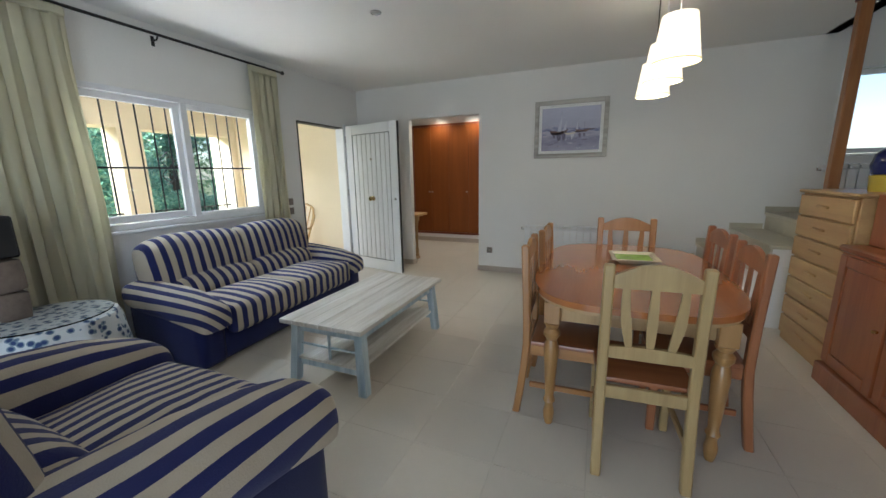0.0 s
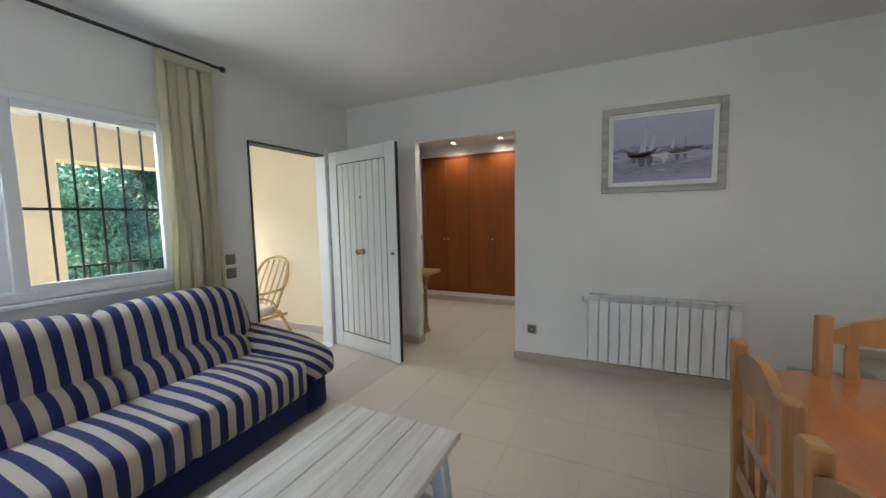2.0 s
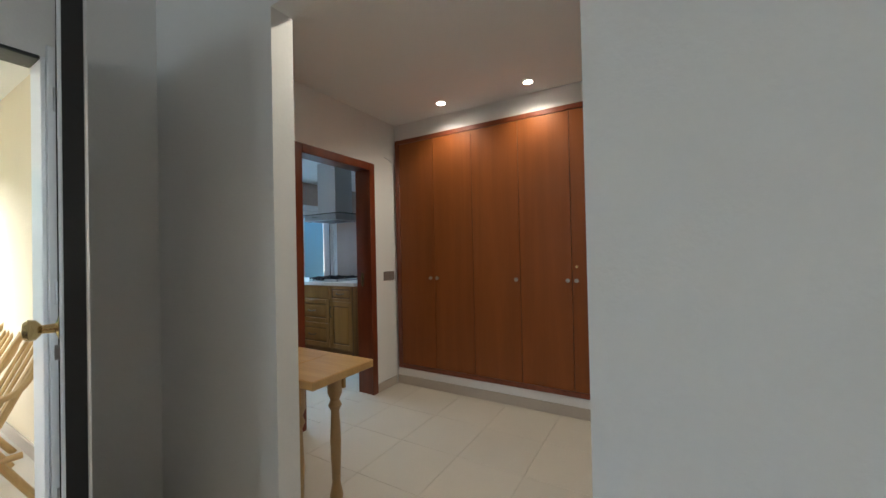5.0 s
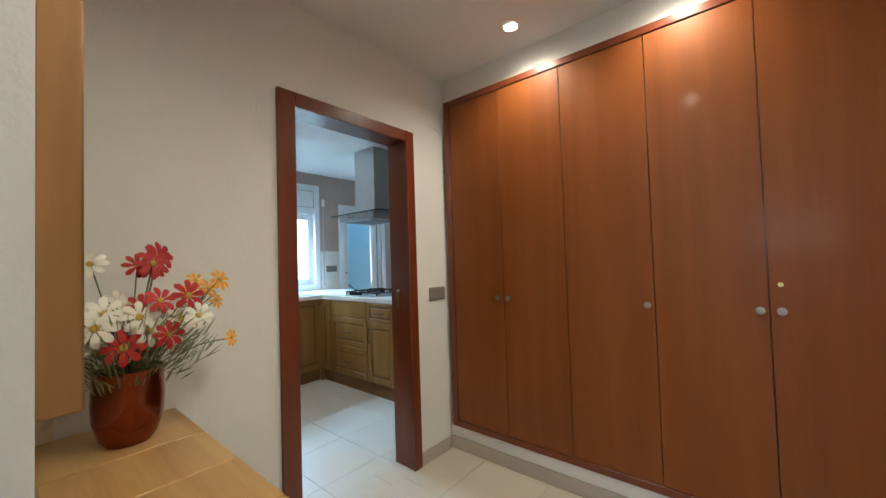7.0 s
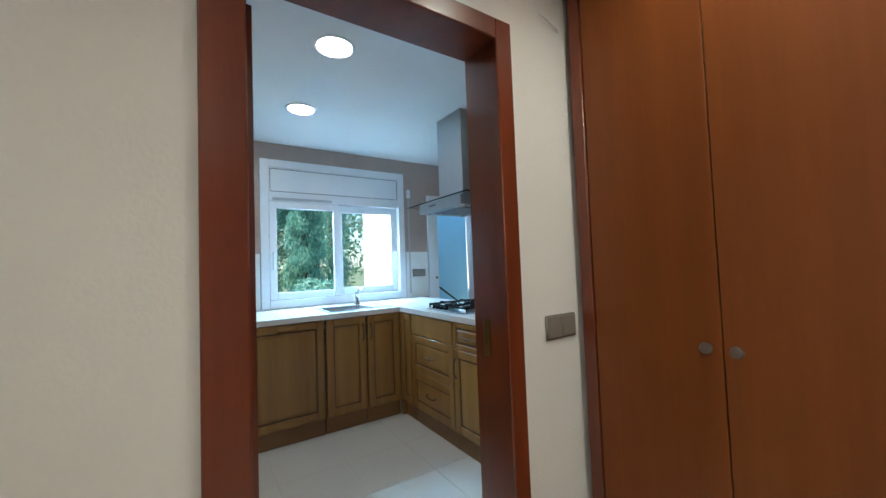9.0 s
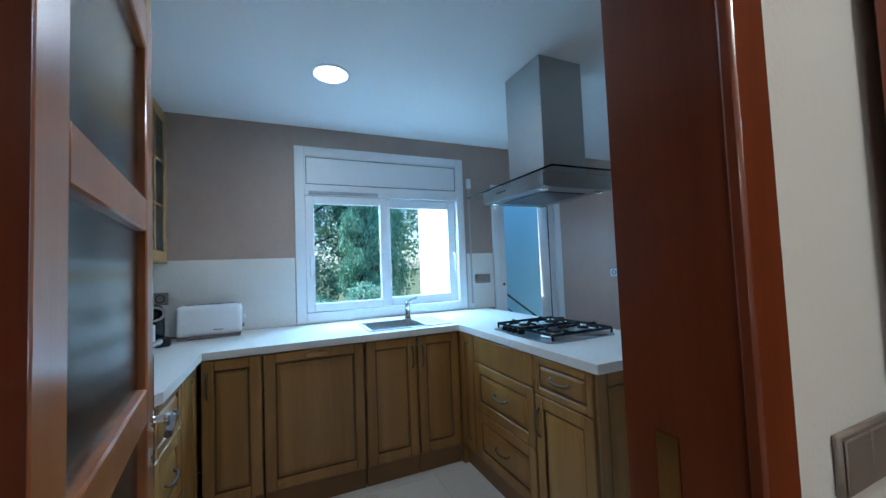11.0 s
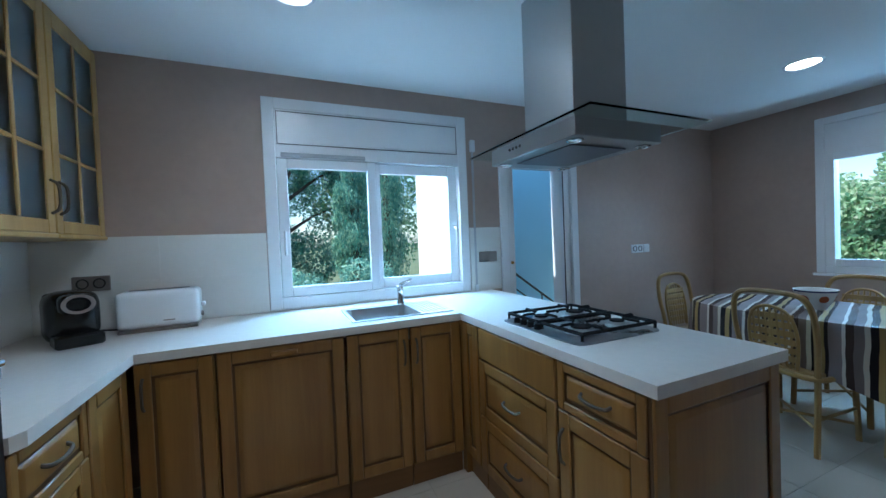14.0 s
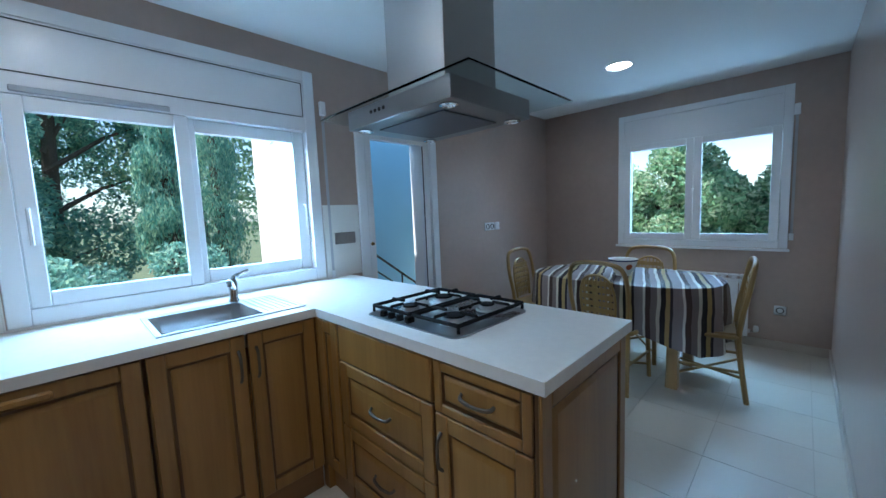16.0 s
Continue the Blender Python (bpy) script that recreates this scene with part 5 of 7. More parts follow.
def flower(color, tip, r):
    base = Vector((tip[0] * 0.15, tip[1] * 0.15, 0.16))
    tip = Vector(tip)
    mid = (base + tip) / 2 + Vector((0, 0, 0.03))
    st_ = part("stem", tube(smooth_line([base, mid, tip], 5), 0.0018, 5), M_STEM, t)
    d = (Vector((tip.x + 0.16, tip.y * 0.6, 0)) * 3.2 + Vector((rng.uniform(0.1, 0.5), rng.uniform(-0.2, 0.3), rng.uniform(0.15, 0.6)))).normalized()
    q = d.to_track_quat("Z", "Y").to_matrix().to_4x4()
    b = bmesh.new()
    for k in range(8):
        a = 2 * math.pi * k / 8 + rng.uniform(-0.1, 0.1)
        pts = [(0.15, 0.04), (0.5, 0.17), (0.82, 0.20), (1.0, 0.07)]
        L_ = [b.verts.new((u * r * math.cos(a) - v_ * r * math.sin(a), u * r * math.sin(a) + v_ * r * math.cos(a), r * 0.16 * math.sin(u * 3))) for u, v_ in pts]
        R_ = [b.verts.new((u * r * math.cos(a) + v_ * r * math.sin(a), u * r * math.sin(a) - v_ * r * math.cos(a), r * 0.16 * math.sin(u * 3))) for u, v_ in pts]
        for i in range(3):
            b.faces.new((L_[i], L_[i + 1], R_[i + 1], R_[i]))
    part("flower_head", shifted(b, Matrix.Translation(tip) @ q), PET[color], st_, color + " daisy head")
    part("flower_eye", shifted(lathe([(0, 0), (r * 0.22, 0), (r * 0.18, r * 0.14), (0, r * 0.18)], 10), Matrix.Translation(tip) @ q), M_EYE, st_)


for color, n, zr, yr, xr in (("red", 5, (0.40, 0.50), (0.02, 0.13), (-0.06, 0.10)), ("red", 7, (0.25, 0.40), (-0.05, 0.16), (0.02, 0.15)), ("white", 15, (0.24, 0.42), (-0.15, 0.05), (-0.06, 0.14)),
                              ("white", 3, (0.27, 0.34), (0.05, 0.16), (0.08, 0.16)), ("orange", 5, (0.34, 0.44), (0.16, 0.26), (-0.04, 0.10)), ("orange", 1, (0.22, 0.23), (0.255, 0.26), (0.06, 0.08)), ("white", 1, (0.47, 0.475), (-0.07, -0.06), (0.0, 0.02))):
    for i in range(n):
        flower(color, (rng.uniform(*xr), rng.uniform(*yr) - 0.015, rng.uniform(*zr) + 0.03), rng.uniform(0.036, 0.050) * (0.75 if color == "orange" else 1.0))
b = bmesh.new()
for i in range(1100):
    a, rr, z = rng.uniform(0, 2 * math.pi), rng.uniform(0.0, 0.19), rng.uniform(0.17, 0.36)
    p = Vector((rr * math.cos(a), max(-0.15, rr * math.sin(a)), z))
    d = Vector((math.cos(a) * 0.7, math.sin(a) * 0.7, rng.uniform(0.2, 1.2))).normalized()
    s = d.cross(Vector((rng.uniform(-1, 1), rng.uniform(-1, 1), 0.3))).normalized() * 0.0022
    L_ = rng.uniform(0.03, 0.075)
    vs = [b.verts.new(p - s * 0.4), b.verts.new(p + d * L_ * 0.5 - s), b.verts.new(p + d * L_), b.verts.new(p + d * L_ * 0.5 + s), b.verts.new(p + s * 0.4)]
    b.faces.new(vs)
part("feathery_foliage", b, M_FOLI, t, "grey-green feathery leaves")

# bedroom glimpsed through the doorway
wall("wall_bedroom_far", "y", 9.35, 9.5, -1.22, 1.4, 0, CH, M_WHITE, "white bedroom wall with a bright window", [(-0.5, 0.7, 0.95, 1.95)])
wall("wall_bedroom_side", "x", 1.25, 1.4, 6.68, 9.35, 0, CH, M_WHITE, "plain white bedroom wall")
wall("wall_bedroom_left", "x", -1.22, -1.19, 6.68, 9.35, 0, CH, M_WHITE, "plain white bedroom wall beside the wardrobe")
plain("floor_bedroom", box(-1.19, 1.25, 6.60, 9.35, -0.1, -0.002), M_SKIRT, "beige tiled bedroom floor", "floor")
win = tagged(new("window_5"), "white bedroom window", "window", kind="structure")
part("window_frame", ring("y", 9.33, 9.40, -0.48, 0.68, 0.97, 1.93, 0.02), M_PVC, win)
sash(win, "sash", "y", 9.42, -0.475, 0.10, 0.975, 1.925, 0.05, 0.03)
sash(win, "sash", "y", 9.42, 0.10, 0.675, 0.975, 1.925, 0.05, 0.03)
window_light("bedroom_daylight", (0.1, 9.55, 1.45), (0.1, 7, 1.2), 1.1, 0.9, 8, DAY)
t = thing("bed", "bed with a pale quilt and plump white pillow", "bed", m=pose(0.1, 8.2, 0))
M_LINEN = material("white_linen", (0.72, 0.70, 0.66), 0.9, tone=0.08, scale=6, fine=160, bump=0.2)
part("bed_base", box(-0.95, 0.95, -0.7, 0.7, 0.12, 0.32, 0.01), M_PINE, t)
for x in (-0.9, 0.9):
    for y in (-0.65, 0.65):
        part("bed_leg", box(x - 0.03, x + 0.03, y - 0.03, y + 0.03, 0, 0.12), M_PINE, t)
part("mattress", soft_block(-0.94, 0.94, -0.69, 0.69, 0.32, 0.54, 0.05, 0.02, cuts=2), M_LINEN, t)
part("quilt", soft_block(-0.5, 0.96, -0.72, 0.72, 0.50, 0.60, 0.04, 0.02, cuts=4, wob=0.02), M_LINEN, t)
part("pillow", soft_block(-0.93, -0.5, -0.35, 0.35, 0.54, 0.70, 0.07, 0.05, cuts=3, wob=0.02), M_LINEN, t)


# ---- porch, garden ----
plain("porch_ceiling", box(-6.2, XL - 0.12, -1.5, 4.42, 2.40, 2.6), M_WHITE, "white plastered porch ceiling", "ceiling")
wall("porch_arcade", "x", -5.95, -5.60, -1.5, 4.42, 0, 2.40, M_CREAM, "cream rendered porch front with wide openings",
     [(2.97, 4.31, 0.0, 2.02), (1.25, 2.68, 0.0, 2.02), (-1.0, 0.8, 0.0, 2.02)])
plain("wall_house_front", box(XL - 0.135, XL - 0.121, -2.6, 1.05, 0, CL), M_CREAM, "cream rendered house front", "wall")
plain("wall_house_front", box(XL - 0.135, XL - 0.121, 2.78, 3.28, 0, 2.40), M_CREAM, "cream rendered house front", "wall")
M_GRASS = material("dry_lawn", (0.10, 0.12, 0.05), 0.95, tone=0.35, scale=1.2, fine=30, bump=0.6)
bg = bmesh.new()
bmesh.ops.create_grid(bg, x_segments=40, y_segments=40, size=400)
for v in bg.verts:
    v.co.z = -0.16
plain("ground", bg, M_GRASS, "dry garden lawn and earth around the house", "ground")
for (y0, y1) in ((2.97, 4.31), (1.25, 2.68), (-1.0, 0.8)):
    t = thing("porch_railing", "black iron railing between the porch pillars", "railing", "porch railings", pose(-5.78, y0, 0))
    for z in (0.12, 0.88):
        part("rail", tube([(0, 0.001, z), (0, y1 - y0 - 0.001, z)], 0.012, 6), M_BLACK, t)
    n = max(3, int((y1 - y0) / 0.13))
    first = part("baluster", tube([(0, 0, 0.0), (0, 0, 0.88)], 0.007, 6), M_BLACK, t)
    first.location = (0, (y1 - y0) / (n + 1), 0)
    for i in range(2, n + 1):
        share(first, t, (0, (y1 - y0) * i / (n + 1), 0))

M_RATTAN = wood("peeled_rattan", (0.62, 0.42, 0.18), (0.46, 0.28, 0.10), 0.4, 2, 0.6, coat=0.3)
M_CUSH = material("pale_seat_cushion", (0.62, 0.55, 0.50), 0.9, tone=0.06, fine=180, bump=0.15)


def rattan_armchair(m):
    """Faces +x."""
    t = thing("rattan_armchair", "bent rattan porch armchair with a pale cushion", "armchair", "rattan porch chairs", m)
    for s in (-1, 1):
        y = s * 0.29
        part("arm_loop", tube(smooth_line([(0.34, y, 0.0), (0.35, y, 0.25), (0.30, y, 0.47), (0.12, y, 0.58), (-0.12, y, 0.58), (-0.30, y * 0.96, 0.60), (-0.38, y * 0.93, 0.72), (-0.40, y * 0.92, 0.80)], 6), 0.018, 8), M_RATTAN, t)
        part("side_arch", tube(smooth_line([(0.24, y, 0.28), (0.20, y, 0.42), (0.02, y, 0.53), (-0.16, y, 0.44), (-0.20, y, 0.30)], 6), 0.012, 7), M_RATTAN, t)
        part("side_rail", tube([(0.34, y, 0.27), (-0.33, y, 0.27)], 0.018, 8), M_RATTAN, t)
        part("rear_leg", tube([(-0.22, y, 0.33), (-0.38, y, 0.0)], 0.018, 8), M_RATTAN, t)
        part("lower_brace", tube(smooth_line([(0.33, y, 0.10), (0.26, y, 0.22), (0.10, y, 0.25)], 5), 0.010, 6), M_RATTAN, t)
    part("back_hoop", tube(smooth_line([(-0.20, -0.24, 0.30), (-0.36, -0.26, 0.70), (-0.45, -0.20, 0.90), (-0.48, 0, 0.97), (-0.45, 0.20, 0.90), (-0.36, 0.26, 0.70), (-0.20, 0.24, 0.30)], 6), 0.017, 8), M_RATTAN, t)
    for y in (-0.15, -0.05, 0.05, 0.15):
        part("back_cane", tube(smooth_line([(-0.21, y * 0.9, 0.30), (-0.37, y, 0.68), (-0.47, y * 0.95, 0.94 - abs(y) * 0.2)], 5), 0.010, 6), M_RATTAN, t)
    for x in (0.33, -0.22):
        part("cross_rail", tube([(x, -0.28, 0.27), (x, 0.28, 0.27)], 0.016, 8), M_RATTAN, t)
    part("cushion", soft_block(-0.20, 0.33, -0.265, 0.265, 0.29, 0.40, 0.04, 0.02, cuts=2, wob=0.006), M_CUSH, t, "pale pinkish seat cushion")
    return t


ra = rattan_armchair(pose(-4.22, 3.93, 0, 0, 0, -91) @ Matrix.Diagonal((1.02, 1, 0.93, 1)))
copy_thing(ra, pose(-5.02, 3.97, 0, 0, 0, -88) @ Matrix.Diagonal((1.02, 1, 0.93, 1)))
t = thing("doormat", "red doormat with a pale oval print by the front door", "doormat", m=pose(-3.44, 3.74, 0.0, 0, 0, 0))
part("mat", box(-0.19, 0.21, -0.42, 0.38, 0.001, 0.014, 0.004), material("red_mat_fibre", (0.22, 0.025, 0.025), 0.95, tone=0.5, scale=14, fine=150, bump=0.6), t)
part("oval_print", slab([(0.055 * math.cos(a) + 0.05, 0.095 * math.sin(a) + 0.14) for a in [2 * math.pi * i / 28 for i in range(28)]], 0.0141, 0.0165), material("pale_mat_print", (0.40, 0.32, 0.30), 0.95, tone=0.2), t, "pale oval print")
part("print_stroke", slab([(-0.03, 0.08), (-0.01, 0.06), (0.0, 0.20), (-0.02, 0.22)], 0.0141, 0.0165), material("pale_mat_print_line", (0.38, 0.30, 0.28), 0.95), t)

M_PINKW = material("pale_pink_render", (0.70, 0.60, 0.53), 0.85, tone=0.05, scale=1.5, fine=70, bump=0.2)
# walled stair well beside the kitchen door, open to the sky
wall("wing_wall_south", "y", 7.36, 7.50, -7.5, KW - 0.25, -0.16, 2.25, M_PINKW, "sunlit rendered wall beyond the kitchen window", [(-7.15, -6.65, 1.0, 2.0)])
# Blue of the sky-lit shade is put into the wall's base colour.
M_BLUESHADE = material("blue_shade_render", (0.36, 0.70, 0.88), 0.85, tone=0.05, scale=1.5, fine=70, bump=0.2)
plain("wing_wall_west", box(-7.45, -7.30, 7.50, 12.0, -0.16, 3.2), M_BLUESHADE, "rendered stairwell wall, coloured blue for its sky-lit shade", "wall")
plain("wing_floor", box(-7.30, KW - 0.25, 7.50, 11.0, -0.16, -0.01), M_SKIRT, "beige paving outside the kitchen door", "pavement")
win = tagged(new("window_6"), "white shuttered window in the sunlit wall", "window", kind="structure")
part("window_frame", ring("y", 7.355, 7.40, -7.13, -6.67, 1.02, 1.98, 0.018), M_PVC, win)
part("shutter", box(-7.13, -6.67, 7.375, 7.395, 1.02, 1.98), M_PVC, win)
t = thing("stair_handrail", "black metal handrail descending outside the kitchen door", "handrail", m=pose(-7.05, 8.25, 0))
part("top_rail", tube([(0, 0.0, 0.98), (0, 0.95, 0.30)], 0.013, 6), M_BLACK, t)
part("mid_rail", tube([(0, 0.0, 0.80), (0, 0.95, 0.12)], 0.009, 6), M_BLACK, t)
for y in (0.05, 0.5, 0.9):
    part("baluster", tube([(0, y, -0.01), (0, y, 0.98 - 0.716 * y)], 0.010, 6), M_BLACK, t)

def foliage(name, dark, mid, light):
    """Leaf blades, each of its own green, that let some light through."""
    m = bpy.data.materials.new(name)
    m.use_nodes = True
    N, L = m.node_tree.nodes, m.node_tree.links
    b = N["Principled BSDF"]
    geo, rp = N.new("ShaderNodeNewGeometry"), N.new("ShaderNodeValToRGB")
    el = rp.color_ramp.elements
    el[0].color, el[1].color, el[1].position = (*dark, 1), (*light, 1), 1.0
    el.new(0.6).color = (*mid, 1)
    L.new(geo.outputs["Random Per Island"], rp.inputs[0])
    L.new(rp.outputs[0], b.inputs["Base Color"])
    b.inputs["Roughness"].default_value = 0.42
    tr, mx = N.new("ShaderNodeBsdfTranslucent"), N.new("ShaderNodeMixShader")
    L.new(rp.outputs[0], tr.inputs["Color"])
    mx.inputs[0].default_value = 0.5
    L.new(b.outputs[0], mx.inputs[1])
    L.new(tr.outputs[0], mx.inputs[2])
    L.new(mx.outputs[0], N["Material Output"].inputs["Surface"])
    return m


LEAF = [foliage("leaf_green", (0.10, 0.24, 0.21), (0.25, 0.47, 0.38), (0.52, 0.66, 0.48)),
        foliage("leaf_dark_green", (0.08, 0.21, 0.17), (0.20, 0.40, 0.30), (0.42, 0.56, 0.36)),
        foliage("leaf_yellow_green", (0.15, 0.30, 0.17), (0.38, 0.53, 0.29), (0.70, 0.72, 0.50))]
M_BARK = material("bark", (0.09, 0.065, 0.045), 0.95, tone=0.4, scale=4, fine=30, bump=0.8)

def leaves(rg, n, clumps, size, up=0.3, wide=0.22):
    """Many small leaf blades round clump centres (x, y, z, radius)."""
    verts, faces = [], []
    for i in range(n):
        c = clumps[rg.randrange(len(clumps))]
        d = Vector((rg.gauss(0, 1), rg.gauss(0, 1), rg.gauss(0, 1))).normalized() * c[3] * rg.uniform(0.45, 1.0) ** 0.6
        p = Vector(c[:3]) + d
        a = Vector((rg.gauss(0, 1), rg.gauss(0, 1), rg.gauss(0, 1) + up)).normalized()
        s = a.cross(Vector((rg.gauss(0, 1), rg.gauss(0, 1), rg.gauss(0, 1)))).normalized()
        l = size * rg.uniform(0.6, 1.3)
        k = len(verts)
        verts += [p - a * l * 0.5, p + s * l * wide, p + a * l * 0.5, p - s * l * wide]
        faces.append((k, k + 1, k + 2, k + 3))
    me = bpy.data.meshes.new("crown")
    me.from_pydata([tuple(v) for v in verts], [], faces)
    return me


def tree(x, y, h, r, n, size, mat_i, seed, label, low=0.35, name="tree"):
    rg = random.Random(seed)
    t = thing(name, label, "tree" if name == "tree" else "shrub", m=pose(x, y, -0.16))
    tr = tube(smooth_line([(0, 0, 0), (rg.uniform(-0.1, 0.1), rg.uniform(-0.1, 0.1), h * 0.4), (rg.uniform(-0.2, 0.2), rg.uniform(-0.2, 0.2), h * 0.85)], 5), [0.06 + 0.10 * (1 - k / 10) * h / 6 for k in range(11)], 8)
    part("trunk", tr, M_BARK, t)
    cl = []
    for i in range(16):
        a, q = rg.uniform(0, 6.28), rg.uniform(0.2, 0.85)
        z = h * rg.uniform(low, 0.95)
        rad = r * (1.1 - 0.5 * abs(z / h - 0.55) / 0.5)
        p = (rad * q * math.cos(a), rad * q * math.sin(a), z)
        cl.append((*p, r * rg.uniform(0.28, 0.5)))
        if i < 7:
            part("limb", tube([(0, 0, z * 0.7), (p[0] * 0.5, p[1] * 0.5, z * 0.88), p], [0.05, 0.03, 0.012], 6), M_BARK, t)
    me = leaves(rg, n, cl, size)
    me.materials.append(LEAF[mat_i])
    o = new("crown", me)
    o.parent = t
    return t


def cypress(x, y, h, r, n, seed):
    rg = random.Random(seed)
    t = thing("cypress_tree", "tall narrow dark green cypress", "tree", m=pose(x, y, -0.16))
    part("trunk", tube([(0, 0, 0), (0, 0, h * 0.9)], [0.12, 0.02], 8), M_BARK, t)
    cl = []
    for i in range(60):
        z = h * (0.06 + 0.9 * i / 60)
        rad = r * (1 - (z / h) ** 2.2) * 0.75 + 0.05
        a = rg.uniform(0, 6.28)
        cl.append((rad * 0.5 * math.cos(a), rad * 0.5 * math.sin(a), z, rad * 0.7))
    me = leaves(rg, n, cl, 0.075, 3.0, 0.11)
    me.materials.append(LEAF[1])
    o = new("crown", me)
    o.parent = t


def hedge(x0, x1, y0, y1, h, n, seed, mat_i=0, size=0.10):
    rg = random.Random(seed)
    t = thing("hedge", "clipped green garden hedge", "hedge", m=pose((x0 + x1) / 2, (y0 + y1) / 2, -0.16))
    hx, hy = (x1 - x0) / 2, (y1 - y0) / 2
    for i in range(4):
        part("stem", tube([(rg.uniform(-hx, hx) * 0.8, rg.uniform(-hy, hy) * 0.8, 0), (rg.uniform(-hx, hx) * 0.8, rg.uniform(-hy, hy) * 0.8, h * 0.8)], [0.03, 0.01], 6), M_BARK, t)
    cl = [(rg.uniform(-hx, hx), rg.uniform(-hy, hy), rg.uniform(0.1, h * (0.85 + 0.15 * rg.random())), 0.25) for _ in range(int(30 * hx * hy) + 30)]
    me = leaves(rg, n, cl, size)
    me.materials.append(LEAF[mat_i])
    o = new("foliage", me)
    o.parent = t


tree(-9.6, 1.2, 4.6, 1.7, 20000, 0.09, 0, 11, "leafy green garden tree in front of the porch", 0.12)
tree(-9.0, 3.6, 5.2, 1.7, 20000, 0.085, 1, 12, "dark leafy garden tree near the porch", 0.10)
tree(-11.5, -1.2, 5.5, 2.2, 13000, 0.13, 0, 13, "leafy green garden tree", 0.12)
tree(-12.4, 5.9, 5.2, 2.1, 50000, 0.09, 1, 14, "shady leafy tree beyond the kitchen window", 0.15)
tree(-10.6, 5.2, 4.8, 1.45, 44000, 0.085, 0, 15, "leafy green tree beyond the kitchen window", 0.2)
tree(-13.5, 8.2, 6.5, 2.0, 11000, 0.14, 2, 16, "sunlit yellow-green tree in the garden", 0.2)
tree(-14.0, 2.6, 6.5, 2.4, 14000, 0.14, 1, 17, "tall dark leafy tree", 0.15)
cypress(-9.3, 6.95, 5.6, 0.36, 46000, 18)
cypress(-10.3, 7.75, 5.0, 0.42, 20000, 21)
hedge(-8.9, -8.0, 4.2, 7.2, 1.12, 42000, 19, 0, 0.055)
hedge(-9.0, -8.2, -2.0, 4.2, 0.95, 12000, 22, 1)
tree(-5.4, 13.8, 2.7, 1.1, 24000, 0.10, 2, 23, "broad-leaved garden tree outside the dining window", 0.2)
tree(-3.75, 13.1, 4.3, 1.45, 55000, 0.12, 2, 24, "sunlit magnolia outside the dining window", 0.15)
hedge(-7.5, -2.0, 15.0, 16.0, 1.8, 9000, 25)


# ---- kitchen ----
M_OAKC = wood("aged_oak_cabinet", (0.33, 0.172, 0.042), (0.20, 0.092, 0.021), 0.38, 2, 0.9, coat=0.2, spread=0.6)
M_OAKL = wood("light_oak_cabinet", (0.50, 0.32, 0.11), (0.36, 0.21, 0.065), 0.38, 2, 0.9, coat=0.2, spread=0.6)
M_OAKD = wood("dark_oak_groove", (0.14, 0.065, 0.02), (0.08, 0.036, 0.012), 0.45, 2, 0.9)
M_OAKP = wood("brown_oak_plinth", (0.22, 0.105, 0.03), (0.15, 0.068, 0.018), 0.42, 0, 0.9, coat=0.15)
M_TOP = material("speckled_white_worktop", (0.72, 0.68, 0.63), 0.3, tone=0.05, scale=30, fine=180, bump=0.01)
M_BTILE = material("white_splash_tile", (0.76, 0.74, 0.70), 0.25, tone=0.03, scale=2, fine=30, bump=0.0)
M_HANDLE = material("worn_pewter", (0.10, 0.08, 0.06), 0.6, 0.35, tone=0.3, bump=0.05)


def panel_front(parent, name, w, h, m, wood_=M_OAKC, handle="", arch=False):
    """A raised-panel door or drawer front, local x across, z up, front towards -y."""
    f = 0.055 if h > 0.25 else 0.032
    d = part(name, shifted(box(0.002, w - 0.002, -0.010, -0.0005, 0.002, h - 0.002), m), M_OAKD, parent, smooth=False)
    for nm, x0, x1, z0, z1 in (("stile", 0, f, 0, h), ("stile", w - f, w, 0, h), ("rail", f, w - f, 0, f), ("rail", f, w - f, h - f, h)):
        part(nm, shifted(box(x0, x1, -0.021, -0.0101, z0, z1, 0.004), m), wood_, d)
    g = 0.011
    p, rows = bmesh.new(), []
    for inset, y in ((0, -0.0101), (0, -0.0115), (0.016 if h > 0.25 else 0.010, -0.0195), (0.020 if h > 0.25 else 0.013, -0.0200)):
        k = f + g + inset
        rows.append([p.verts.new((x, y, z)) for x, z in ((k, k), (w - k, k), (w - k, h - k), (k, h - k))])
    for a, c in zip(rows, rows[1:]):
        for j in range(4):
            p.faces.new((a[j], a[(j + 1) % 4], c[(j + 1) % 4], c[j]))
    p.faces.new(rows[0])
    p.faces.new(rows[-1])
    part("raised_panel", shifted(p, m), wood_, d)
    if handle == "bar":
        cx, cz = w / 2, h / 2
        part("handle", shifted(tube(smooth_line([(cx - 0.06, -0.018, cz + 0.008), (cx - 0.05, -0.036, cz), (cx, -0.042, cz - 0.004), (cx + 0.05, -0.036, cz), (cx + 0.06, -0.018, cz + 0.008)], 4), 0.006, 6), m), M_HANDLE, d, "pewter bow handle")
    if handle in ("left", "right"):
        cx = f / 2 if handle == "left" else w - f / 2
        part("handle", shifted(tube(smooth_line([(cx, -0.02, h - 0.19), (cx, -0.038, h - 0.17), (cx, -0.042, h - 0.125), (cx, -0.038, h - 0.08), (cx, -0.02, h - 0.06)], 4), 0.006, 6), m), M_HANDLE, d, "pewter bow handle")
    if handle == "top":
        part("handle", shifted(box(w / 2 - 0.06, w / 2 + 0.06, -0.034, -0.0201, h - 0.05, h - 0.02, 0.008), m), wood_, d)
    return d


